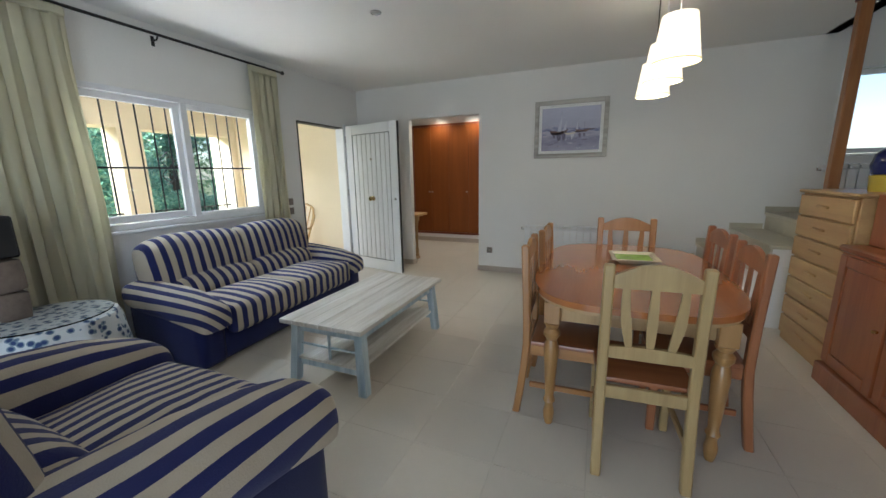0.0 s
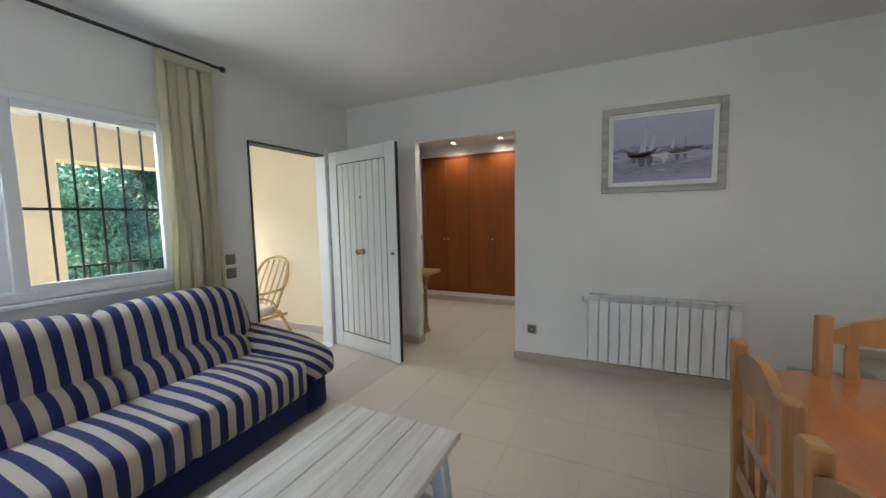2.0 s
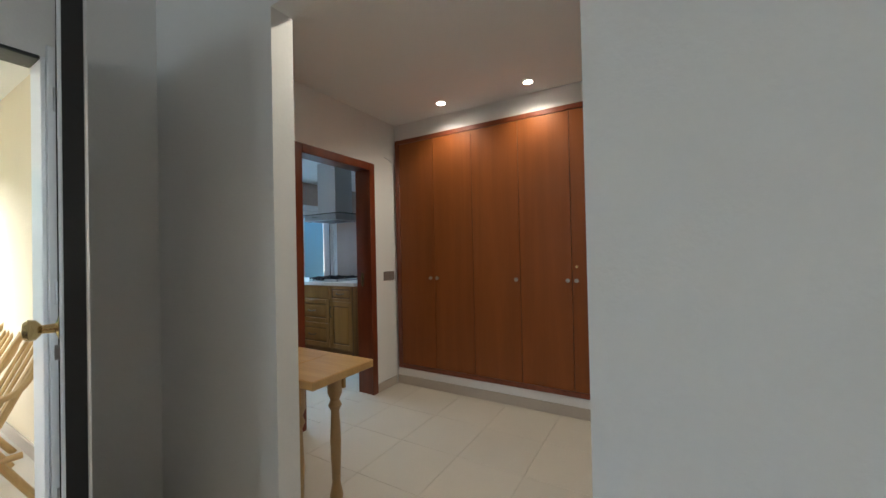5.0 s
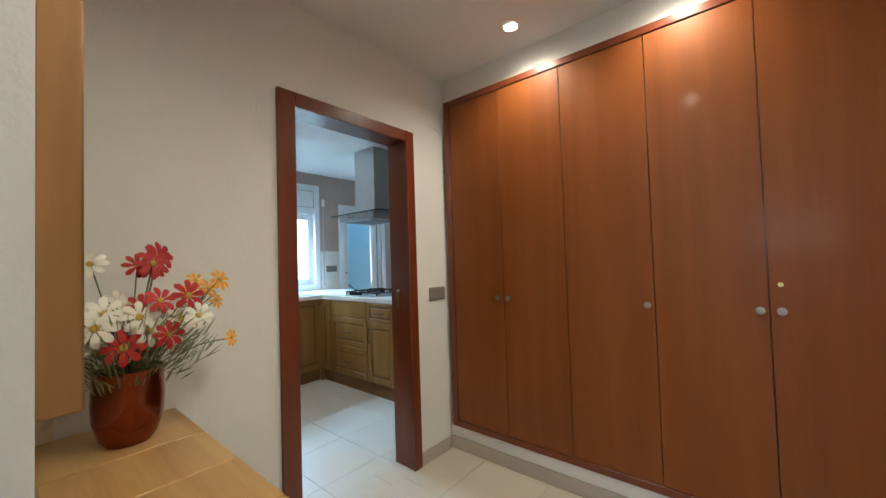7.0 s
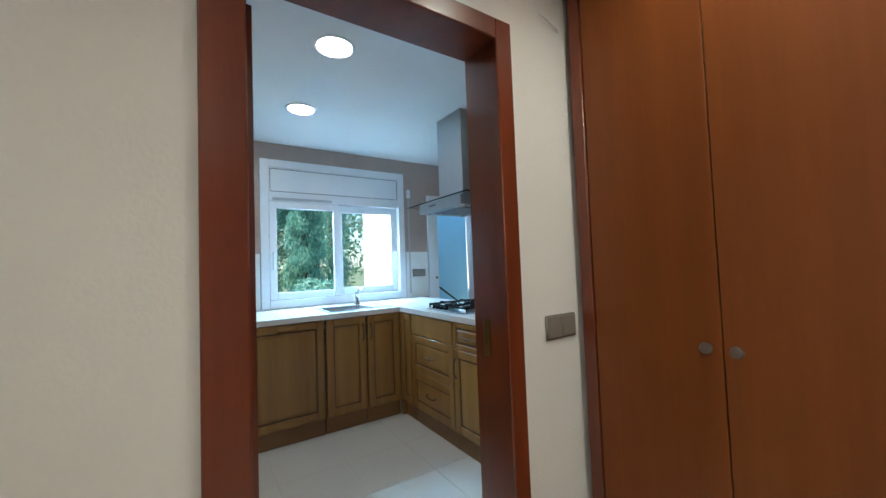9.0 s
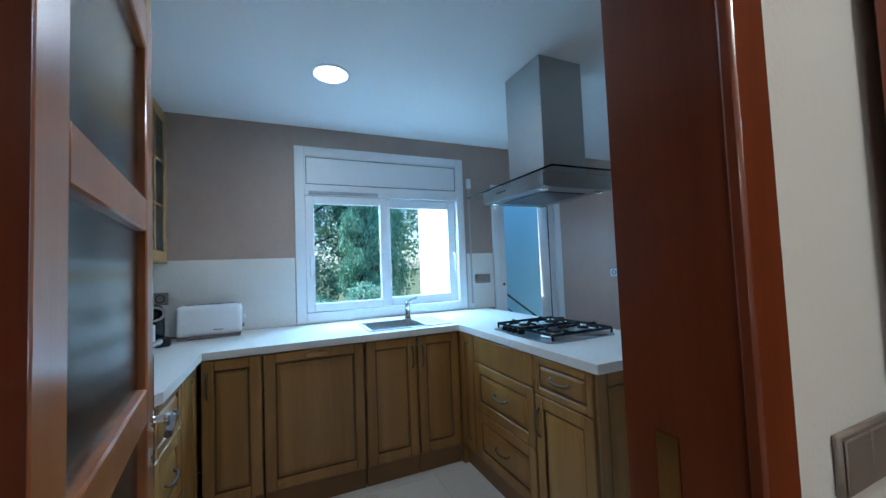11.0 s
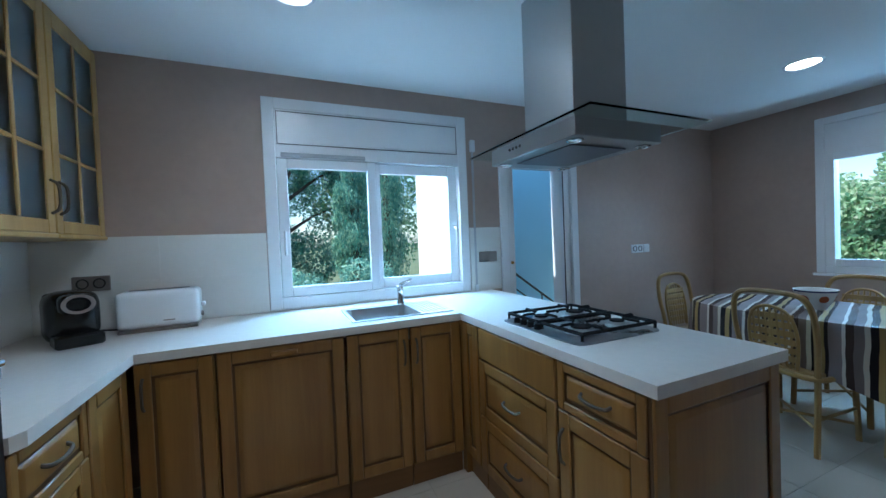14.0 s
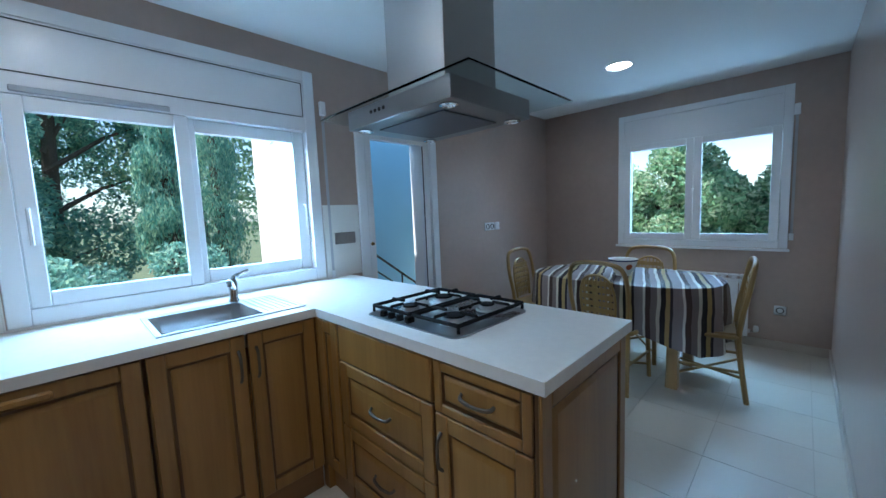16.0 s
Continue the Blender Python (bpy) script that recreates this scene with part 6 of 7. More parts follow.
Z0, ZD = 0.125, 0.86


def base_unit(label, m, w, depth, fronts, top=ZD):
    """Fronts: (x, z, w, h, handle, kind)."""
    t = thing("base_cabinet", label, "kitchen cabinet", "kitchen base cabinets", m)
    part("carcass", box(0.001, w - 0.001, 0.001, depth, Z0 - 0.01, top), M_OAKC, t)
    part("plinth", box(0.001, w - 0.001, 0.014, depth, 0, Z0 - 0.011), M_OAKP, t)
    for x, z, fw, fh, hd, kind in fronts:
        if kind == "plain":
            part("drawer_front", box(x, x + fw, -0.02, 0, z, z + fh, 0.006), M_OAKC, t)
        else:
            panel_front(t, kind, fw, fh, pose(x, 0, z), M_OAKC, hd)
    return t


FX = -5.31  # front of the sink run
# sink run: local x runs along +y, front towards +x
for y0, y1, hd, lab in ((5.345, 5.625, "left", "narrow oak base cabinet with a raised-panel door"), (5.63, 6.172, "top", "oak-fronted dishwasher under the worktop"),
                        (6.178, 6.502, "right", "oak sink cabinet with a raised-panel door"), (6.506, 6.80, "left", "oak sink cabinet with a raised-panel door")):
    base_unit(lab, pose(FX, y0, 0, 0, 0, 90), y1 - y0, 0.66, [(0.004, Z0 + 0.005, y1 - y0 - 0.008, ZD - Z0 - 0.01, hd, "door")], 0.68 if "sink" in lab else ZD)
t = thing("corner_post", "oak filler post in the corner of the base cabinets", "cabinet panel", m=pose(0, 0, 0))
part("post", box(FX - 0.02, -5.282, 6.806, 6.86, 0.0, 0.86, 0.003), M_OAKC, t)
PY = 6.825  # front of the peninsula, towards -y
base_unit("narrow oak corner cabinet of the peninsula", pose(-5.285, PY, 0), 0.175, 0.58, [(0.004, Z0 + 0.005, 0.167, ZD - Z0 - 0.01, "", "door")])
base_unit("oak drawer cabinet under the gas hob", pose(-5.105, PY, 0), 0.585, 0.58, [(0.004, 0.70, 0.577, 0.155, "", "plain"), (0.004, 0.415, 0.577, 0.28, "bar", "drawer_front"), (0.004, Z0 + 0.005, 0.577, 0.28, "bar", "drawer_front")])
base_unit("oak end cabinet with a drawer over a door", pose(-4.516, PY, 0), 0.366, 0.58, [(0.004, 0.685, 0.358, 0.17, "bar", "drawer_front"), (0.004, Z0 + 0.005, 0.358, 0.55, "left", "door")])
t = thing("end_panel", "raised-panel oak end panel of the peninsula", "cabinet panel", m=pose(-4.149, PY - 0.02, 0, 0, 0, 90))
panel_front(t, "panel", 0.60, ZD, pose(0, 0, 0))
t = thing("back_panel", "oak back panel of the peninsula", "cabinet panel", m=pose(0, 0, 0))
part("board", box(-5.28, -4.15, PY + 0.581, PY + 0.597, 0, ZD, 0.002), M_OAKC, t)
SY = 5.315  # south run, front towards +y
base_unit("oak cabinet with three drawers", pose(-4.59, SY, 0, 0, 0, 180), 0.36, 0.59, [(0.004, 0.68, 0.352, 0.175, "bar", "drawer_front"), (0.004, 0.41, 0.352, 0.265, "bar", "drawer_front"), (0.004, Z0 + 0.005, 0.352, 0.275, "bar", "drawer_front")])
base_unit("narrow oak cabinet beside the corner", pose(-4.955, SY, 0, 0, 0, 180), 0.31, 0.59, [(0.004, Z0 + 0.005, 0.302, ZD - Z0 - 0.01, "", "door")])

t = thing("worktop", "white speckled U-shaped kitchen worktop", "worktop", m=pose(0, 0, 0))
S0, S1, T0, T1 = -5.72, -5.38, 6.245, 6.61  # bowl opening
for o_ in ([(-4.60, KS + 0.013), (-4.60, 5.335), (-4.63, 5.352), (-5.28, 5.355), (KW + 0.002, 5.355), (KW + 0.002, KS + 0.013)], [(-5.28, 6.80), (-4.115, 6.80), (-4.115, 7.43), (KW + 0.002, 7.43), (KW + 0.002, 6.80)]):
    part("slab_section", slab(o_, 0.862, 0.90), M_TOP, t, smooth=False)
for x0, x1, y0, y1 in ((S1, -5.28, 5.355, 6.80), (KW + 0.002, S0, 5.355, 6.80), (S0, S1, 5.355, T0), (S0, S1, T1, 6.80)):
    part("slab_section", box(x0, x1, y0, y1, 0.862, 0.90), M_TOP, t, smooth=False)
# splash tiles
tb = plain("splash_tiles", box(KW + 0.0005, KW + 0.012, 5.8255, 7.2495, 0.901, 0.9105, bm=box(KW + 0.0005, KW + 0.004, 7.25, 7.52, 0.901, 1.395, bm=box(KW + 0.0005, KW + 0.004, KS + 0.013, 5.825, 0.901, 1.395))), M_BTILE, "white ceramic splash tiles behind the worktop", "tiles")
pr = {}
for (axis, a0, a1, zs) in (("x", KS + 0.02, 5.82, (0.902, 1.395)), ("x", 7.25, 7.52, (0.902, 1.395)), ("y", -5.985, -4.62, (0.902, 1.385))):
    n = max(1, round((a1 - a0) / 0.60))
    w = (a1 - a0) / n
    for i in range(n):
        for k in range(2):
            zh = (zs[1] - zs[0]) / 2
            c, z = a0 + (i + 0.5) * w, zs[0] + (k + 0.5) * zh
            key = (axis, round(w, 3), round(zh, 3))
            if key not in pr:
                e = w / 2 - 0.00015
                q = zh / 2 - 0.00015
                pr[key] = mesh_of("tile", box(0, 0.008, -e, e, -q, q, 0.0002) if axis == "x" else box(-e, e, 0, 0.008, -q, q, 0.0002), M_BTILE)
            o = new("tile", pr[key])
            o.parent = tb
            o.location = (KW + 0.0042, c, z) if axis == "x" else (c, KS + 0.0125, z)

# tall oven cabinet
t = thing("oven_cabinet", "tall oak cabinet with built-in steel oven and microwave", "oven cabinet", m=pose(-3.985, 5.33, 0, 0, 0, 180))
W = 0.605
part("carcass", box(0, W, 0.02, 0.59, 0.0, CK - 0.002), M_OAKL, t)
panel_front(t, "top_door", W - 0.008, CK - 1.70, pose(0.004, 0.019, 1.69), M_OAKL)
o = part("vent_grille", box(0.01, W - 0.01, -0.006, 0.019, 1.565, 1.685, 0.004), M_STEEL, t)
for k in range(4):
    part("slot", box(0.03, W - 0.03, -0.0085, -0.0065, 1.585 + k * 0.024, 1.597 + k * 0.024), M_BLACK, o)
mw = part("microwave", box(0.01, W - 0.01, -0.006, 0.019, 1.315, 1.56, 0.004), M_STEEL, t, "steel microwave oven")
part("glass_door", box(0.03, W - 0.22, -0.010, -0.0065, 1.335, 1.54, 0.003), M_BLACK, mw)
for z, r in ((1.49, 0.022), (1.42, 0.018)):
    part("dial", shifted(lathe([(0, 0), (r, 0), (r * 0.9, 0.02), (0, 0.022)], 16), pose(W - 0.10, -0.006, z, 90, 0, 0)), M_CHROME, mw)
for dx in (-0.03, 0.03):
    part("button", shifted(lathe([(0, 0), (0.010, 0), (0.009, 0.010), (0, 0.011)], 12), pose(W - 0.10 + dx, -0.006, 1.372, 90, 0, 0)), M_CHROME, mw)
part("display", box(W - 0.14, W - 0.06, -0.008, -0.0065, 1.325, 1.35), M_BLACK, mw)
ov = part("oven_panel", box(0.01, W - 0.01, -0.008, 0.019, 1.15, 1.285, 0.004), M_STEEL, t, "steel oven control panel")
for x in (0.10, 0.30, 0.50):
    part("dial", shifted(lathe([(0, 0), (0.020, 0), (0.018, 0.022), (0, 0.024)], 16), pose(x, -0.008, 1.215, 90, 0, 0)), M_BLACK, ov)
od = part("oven_door", box(0.01, W - 0.01, -0.010, 0.019, 0.62, 1.14, 0.006), M_BLACK, t, "black glass oven door")
part("door_trim", box(0.012, W - 0.012, -0.013, -0.0105, 1.04, 1.135, 0.001), M_STEEL, od)
part("oven_handle", tube([(0.06, -0.036, 1.085), (W - 0.06, -0.036, 1.085)], 0.009, 8), M_CHROME, od)
for x in (0.09, W - 0.09):
    part("handle_stub", tube([(x, -0.010, 1.085), (x, -0.036, 1.085)], 0.007, 6), M_CHROME, od)
panel_front(t, "bottom_drawer", W - 0.008, 0.47, pose(0.004, 0.019, 0.13), M_OAKL, "bar")

# glazed wall cabinets
M_CABGL = glass("frosted_cabinet_glass", (0.62, 0.66, 0.68), 0.3)
M_CABIN = material("grey_cabinet_inside", (0.30, 0.31, 0.33), 0.7, tone=0.05)
for i in range(3):
    x1 = -4.598 - i * 0.464
    t = thing("wall_cabinet", "light oak wall cabinet with a glazed lattice door", "wall cabinet", "glazed wall cabinets", pose(x1, 5.05, 1.40, 0, 0, 180))
    w, h = 0.462, 0.965
    part("body", box(0.001, w - 0.001, 0.03, 0.315, 0, h), M_OAKL, t)
    part("interior", box(0.02, w - 0.02, 0.021, 0.0295, 0.02, h - 0.02), M_CABIN, t)
    part("bottom_trim", box(0, w, -0.008, 0.315, -0.022, -0.001, 0.005), M_OAKL, t)
    b = bmesh.new()
    f = 0.055
    for x0, x1_, z0, z1 in ((0.003, f, 0, h), (w - f, w - 0.003, 0, h), (f, w - f, 0, f), (f, w - f, h - f - 0.02, h), (w / 2 - 0.009, w / 2 + 0.009, f, h - f)):
        box(x0, x1_, 0, 0.018, z0, z1, 0.003, bm=b)
    for k in (1, 2):
        z = f + (h - 2 * f) * k / 3
        box(f, w / 2 - 0.009, 0.001, 0.017, z - 0.009, z + 0.009, 0.003, bm=b)
        box(w / 2 + 0.009, w - f, 0.001, 0.017, z - 0.009, z + 0.009, 0.003, bm=b)
    d = part("door", b, M_OAKL, t)
    for a in (0, 1):
        for k in range(3):
            zz0, zz1 = f + (h - 2 * f) * k / 3, f + (h - 2 * f) * (k + 1) / 3
            part("pane", box(f if a == 0 else w / 2, w / 2 if a == 0 else w - f, 0.007, 0.010, zz0, zz1), M_CABGL, d, smooth=False)
    hx = w - 0.03 if i == 1 else 0.03
    part("handle", tube(smooth_line([(hx, 0, 0.08), (hx, -0.025, 0.10), (hx, -0.03, 0.15), (hx, -0.025, 0.20), (hx, 0, 0.22)], 4), 0.006, 6), M_HANDLE, d)

# windows and glazed door
win = tagged(new("window_3"), "white sliding kitchen window with a roller shutter box", "window", kind="structure")
part("window_frame", ring("x", KW - 0.12, KW + 0.016, 5.90, 7.17, 0.981, 2.17, 0.07), M_PVC, win)
part("shutter_box", box(KW - 0.11, KW + 0.012, 5.901, 7.169, 1.866, 2.169), M_PVC, win)
part("shutter_hatch_seam", ring("x", KW + 0.0125, KW + 0.0145, 5.915, 7.155, 1.955, 2.155, 0.004), M_BLACK, win)
sash(win, "sash", "x", KW - 0.013, 5.902, 6.535, 0.984, 1.864, 0.062, 0.04)
sash(win, "sash", "x", KW - 0.0545, 6.50, 7.167, 0.984, 1.864, 0.070, 0.04)
part("tilt_rail", box(KW + 0.0125, KW + 0.024, 5.93, 6.46, 1.872, 1.898, 0.004), material("grey_rail", (0.42, 0.44, 0.47), 0.5), win)
for y in (5.935, 7.125):
    part("window_handle", tube(smooth_line([(KW + 0.01, y, 1.40), (KW + 0.035, y, 1.38), (KW + 0.035, y, 1.25)], 4), 0.008, 6), M_PVC, win)
part("window_sill", box(KW - 0.25, KW - 0.13, 5.87, 7.20, 0.96, 0.99), M_PVC, win)
win = tagged(new("window_4"), "white casement dining window with a shutter box", "window", kind="structure")
part("window_frame", ring("y", KN - 0.03, KN + 0.12, -5.07, -3.835, 0.95, 2.17, 0.06), M_PVC, win)
part("shutter_box", box(-5.069, -3.836, KN - 0.022, KN + 0.11, 1.92, 2.169), M_PVC, win)
sash(win, "sash", "y", KN - 0.01, -5.068, -4.452, 0.952, 1.918, 0.062, 0.05)
sash(win, "sash", "y", KN - 0.01, -4.450, -3.837, 0.952, 1.918, 0.062, 0.05)
part("window_handle", tube(smooth_line([(-4.45, KN - 0.035, 1.44), (-4.45, KN - 0.07, 1.42), (-4.45, KN - 0.07, 1.29)], 4), 0.009, 6), M_PVC, win)
part("window_sill", box(-5.15, -3.76, KN - 0.045, KN - 0.0305, 0.865, 0.888, 0.003), M_PVC, win)
dr = tagged(new("door_3"), "white framed glazed door to the outside stairs", "door", kind="structure")
b = bmesh.new()
for y0, y1, z0, z1 in ((7.53, 7.605, 0, 2.03), (8.265, 8.335, 0, 2.03), (7.605, 8.265, 1.945, 2.03)):
    box(KW - 0.05, KW + 0.02, y0, y1, z0, z1, 0.004, bm=b)
part("door_casing", b, M_PVC, dr)
sash(dr, "door_leaf", "x", KW - 0.03, 7.607, 8.263, 0.01, 1.943, 0.068, 0.045)
part("door_seal", box(KW - 0.006, KW - 0.002, 8.186, 8.195, 0.08, 1.87), M_BLACK, dr)
part("lock", shifted(lathe([(0, 0), (0.014, 0), (0.012, 0.012), (0, 0.013)], 12), pose(KW - 0.007, 7.64, 1.10, 0, 90, 0)), M_BRASS, dr)
for (x, y, z0, z1, rz) in ((KW + 0.001, 7.293, 0.93, 2.0, 90), (-3.755, KN - 0.001, 1.00, 2.0, 0)):
    t = thing("shutter_strap", "white roller-shutter strap with guide box", "shutter strap", "shutter straps", pose(x, y, 0, 0, 0, rz))
    part("strap", box(-0.009, 0.009, -0.012, -0.009, z0, z1), material("grey_strap", (0.45, 0.45, 0.47), 0.8), t)
    part("guide_box", box(-0.02, 0.02, -0.03, 0, z1 - 0.02, z1 + 0.07, 0.005), M_PVC, t)
    part("lower_box", box(-0.015, 0.015, -0.02, 0, z0 - 0.04, z0 + 0.02, 0.004), M_PVC, t)

# hob, sink, hood
M_HOBS = material("satin_hob_steel", (0.34, 0.35, 0.37), 0.28, 1.0, tone=0.05, scale=3, fine=200, bump=0.0)
M_IRON = material("matte_cast_iron", (0.006, 0.006, 0.007), 0.7, tone=0.2, bump=0.1, spec=0.2)
t = thing("gas_hob", "four-burner steel gas hob with black iron grates", "gas hob", m=pose(-4.735, 7.105, 0.90))
part("tray", slab(oval(0.262, 0.226, 12, 40), 0.0005, 0.006, 0.002), M_HOBS, t)
for bx, by, r in ((-0.12, -0.09, 0.040), (0.13, -0.09, 0.050), (-0.12, 0.11, 0.050), (0.13, 0.11, 0.036)):
    br = part("burner", lathe([(0, 0.010), (r * 1.35, 0.010), (r * 1.25, 0.018), (r, 0.020), (r * 0.95, 0.030), (0, 0.030)], 22, at=(bx, by, 0)), M_STEEL, t)
    part("burner_cap", lathe([(0, 0.0301), (r * 0.82, 0.0301), (r * 0.8, 0.037), (0, 0.039)], 20, at=(bx, by, 0)), M_IRON, br)
for gx in (-0.125, 0.125):
    for s in (-1, 1):
        part("grate_side", tube([(gx + s * 0.115, -0.19, 0.036), (gx + s * 0.115, 0.20, 0.036)], 0.0075, 7), M_IRON, t)
        part("grate_side", tube([(gx - 0.115, 0.005 + s * 0.195, 0.036), (gx + 0.115, 0.005 + s * 0.195, 0.036)], 0.0075, 7), M_IRON, t)
        for by in (-0.09, 0.11):
            part("pan_support", tube([(gx + s * 0.115, by, 0.036), (gx + s * 0.11, by, 0.047), (gx + s * 0.035, by, 0.047)], 0.0062, 6), M_IRON, t)
            part("pan_support", tube([(gx, by + s * 0.10, 0.037), (gx, by + s * 0.095, 0.047), (gx, by + s * 0.035, 0.047)], 0.0062, 6), M_IRON, t)
        for y in (-0.19, 0.20):
            part("grate_foot", tube([(gx + s * 0.115, y, 0.036), (gx + s * 0.115, y, 0.010)], 0.0062, 6), M_IRON, t)
for i in range(4):
    part("control_knob", lathe([(0, 0.010), (0.016, 0.010), (0.014, 0.032), (0, 0.034)], 14, at=(-0.150 + i * 0.05, -0.205, 0)), M_IRON, t)

t = thing("kitchen_sink", "stainless steel inset sink with a drainer", "sink", m=pose(-5.57, 6.51, 0.90))
b = bmesh.new()
for x0, x1, y0, y1 in ((-0.21, 0.21, -0.285, -0.265), (-0.21, 0.21, 0.10, 0.285), (-0.21, -0.15, -0.265, 0.10), (0.19, 0.21, -0.265, 0.10)):
    box(x0, x1, y0, y1, 0.0005, 0.006, bm=b)
part("rim", b, M_STEEL, t, smooth=False)
bw = bmesh.new()
rows_ = []
for k, (q, z) in enumerate(((0.0, 0.0045), (0.006, -0.01), (0.018, -0.13), (0.05, -0.145))):
    x0, x1, y0, y1 = -0.149 + q, 0.189 - q, -0.264 + q, 0.099 - q
    rows_.append([bw.verts.new((x, y, z)) for x, y in ((x0, y0 + 0.03), (x0 + 0.03, y0), (x1 - 0.03, y0), (x1, y0 + 0.03), (x1, y1 - 0.03), (x1 - 0.03, y1), (x0 + 0.03, y1), (x0, y1 - 0.03))])
for a_, c_ in zip(rows_, rows_[1:]):
    for i in range(8):
        bw.faces.new((a_[i], a_[(i + 1) % 8], c_[(i + 1) % 8], c_[i]))
bw.faces.new(rows_[-1])
part("bowl", bw, M_STEEL, t)
for k in range(6):
    part("drainer_rib", box(-0.17, 0.17, 0.125 + k * 0.026, 0.131 + k * 0.026, 0.0061, 0.009, 0.001), M_STEEL, t)
part("drain", lathe([(0, -0.144), (0.03, -0.144), (0.032, -0.141), (0, -0.141)], 16, at=(0.0, -0.08, 0)), M_CHROME, t)
t = thing("kitchen_tap", "chrome single-lever kitchen mixer tap", "tap", m=pose(-5.75, 6.60, 0.906))
part("body", lathe([(0, 0), (0.026, 0), (0.026, 0.01), (0.020, 0.02), (0.022, 0.10), (0.016, 0.12), (0, 0.12)], 18), M_CHROME, t)
part("spout", tube(smooth_line([(0.015, 0, 0.07), (0.08, -0.03, 0.115), (0.15, -0.055, 0.13), (0.17, -0.06, 0.11)], 5), 0.011, 8), M_CHROME, t)
part("lever", tube(smooth_line([(0, 0, 0.118), (0.02, 0.03, 0.14), (0.03, 0.07, 0.155)], 4), [0.012] * 4 + [0.008] * 5, 8), M_CHROME, t)

t = thing("cooker_hood", "steel island cooker hood with a flat glass canopy", "cooker hood", m=pose(-4.735, 7.10, 0))
part("chimney", box(-0.155, 0.160, -0.115, 0.175, 1.733, CK - 0.001, 0.003), M_STEEL, t, "brushed steel chimney")
part("glass_canopy", box(-0.445, 0.387, -0.262, 0.362, 1.7205, 1.7295, 0.002), glass("canopy_glass", (0.80, 0.90, 0.90)), t, "flat clear glass canopy", smooth=False)
M_DSTEEL = material("dark_steel", (0.36, 0.37, 0.38), 0.30, 1.0, tone=0.02, scale=1.5, fine=200, bump=0.0)
hb = part("hood_body", box(-0.250, 0.300, -0.245, 0.19, 1.648, 1.7195, 0.003), M_DSTEEL, t)
part("filter_panel", box(-0.15, 0.20, -0.17, 0.115, 1.643, 1.6475), material("grey_mesh_filter", (0.16, 0.16, 0.18), 0.4, 0.8, tone=0.1, fine=300, bump=0.3), hb)
for x, y in ((-0.20, -0.2), (0.25, -0.2), (-0.20, 0.15), (0.25, 0.15)):
    part("hood_lamp", lathe([(0, 1.6475), (0.030, 1.6475), (0.031, 1.643), (0.022, 1.640), (0.019, 1.644), (0, 1.644)], 14, at=(x, y, 0)), M_CHROME, hb)
for k in range(4):
    part("button", shifted(lathe([(0, 0), (0.007, 0), (0.006, 0.003), (0, 0.003)], 10), pose(-0.02 - 0.025 * k, -0.245, 1.69, 90, 0, 0)), M_BLACK, hb)

# small things on the worktop
t = thing("coffee_machine", "compact black capsule coffee machine on the worktop", "coffee machine", m=pose(-5.72, 5.0, 0.90, 0, 0, 30) @ Matrix.Diagonal((1.2, 1.35, 1.02, 1)))
M_BPL = material("black_gloss_plastic", (0.012, 0.012, 0.013), 0.22, tone=0.1, bump=0)
part("body", soft_block(-0.11, 0.07, -0.07, 0.07, 0.0, 0.235, 0.06, 0.0, seg=5, cuts=1), M_BPL, t)
part("brew_head", soft_block(0.03, 0.13, -0.045, 0.045, 0.14, 0.225, 0.03, 0.0, seg=3), M_BPL, t)
part("lever_ring", shifted(lathe([(0.030, 0), (0.042, 0), (0.042, 0.012), (0.030, 0.012), (0.030, 0)], 20), pose(0.131, 0, 0.185, 0, 90, 0)), M_CHROME, t)
part("drip_tray", box(0.03, 0.15, -0.06, 0.06, 0.0, 0.055, 0.008), M_BPL, t)
part("water_tank", box(-0.16, -0.112, -0.055, 0.055, 0.01, 0.22, 0.01), material("smoky_tank", (0.03, 0.03, 0.035), 0.15), t)
part("power_cable", tube(smooth_line([(-0.08, 0.07, 0.02), (-0.06, 0.16, 0.006), (-0.14, 0.22, 0.006), (-0.22, 0.12, 0.06), (-0.262, 0.08, 0.2)], 6), 0.004, 6), M_BLACK, t)
t = thing("toaster", "long white two-slot toaster on the worktop", "toaster", m=pose(-5.83, 5.315, 0.90, 0, 0, 3))
part("body", soft_block(-0.07, 0.07, -0.175, 0.175, 0.018, 0.205, 0.03, 0.004, seg=4), M_PVC, t)
part("base_strip", box(-0.062, 0.072, -0.168, 0.168, 0.0, 0.018, 0.004), M_SOCKET, t)
part("slot", box(-0.02, 0.02, -0.13, 0.13, 0.2085, 0.2105), M_BLACK, t)
part("lever", box(-0.012, 0.012, 0.176, 0.198, 0.10, 0.125, 0.004), M_PVC, t)
part("browning_dial", shifted(lathe([(0, 0), (0.014, 0), (0.012, 0.012), (0, 0.013)], 14), pose(0, 0.176, 0.06, -90, 0, 0)), M_SOCKET, t)
part("print_bar", box(0.0738, 0.0745, 0.02, 0.07, 0.05, 0.056), M_SOCKET, t)

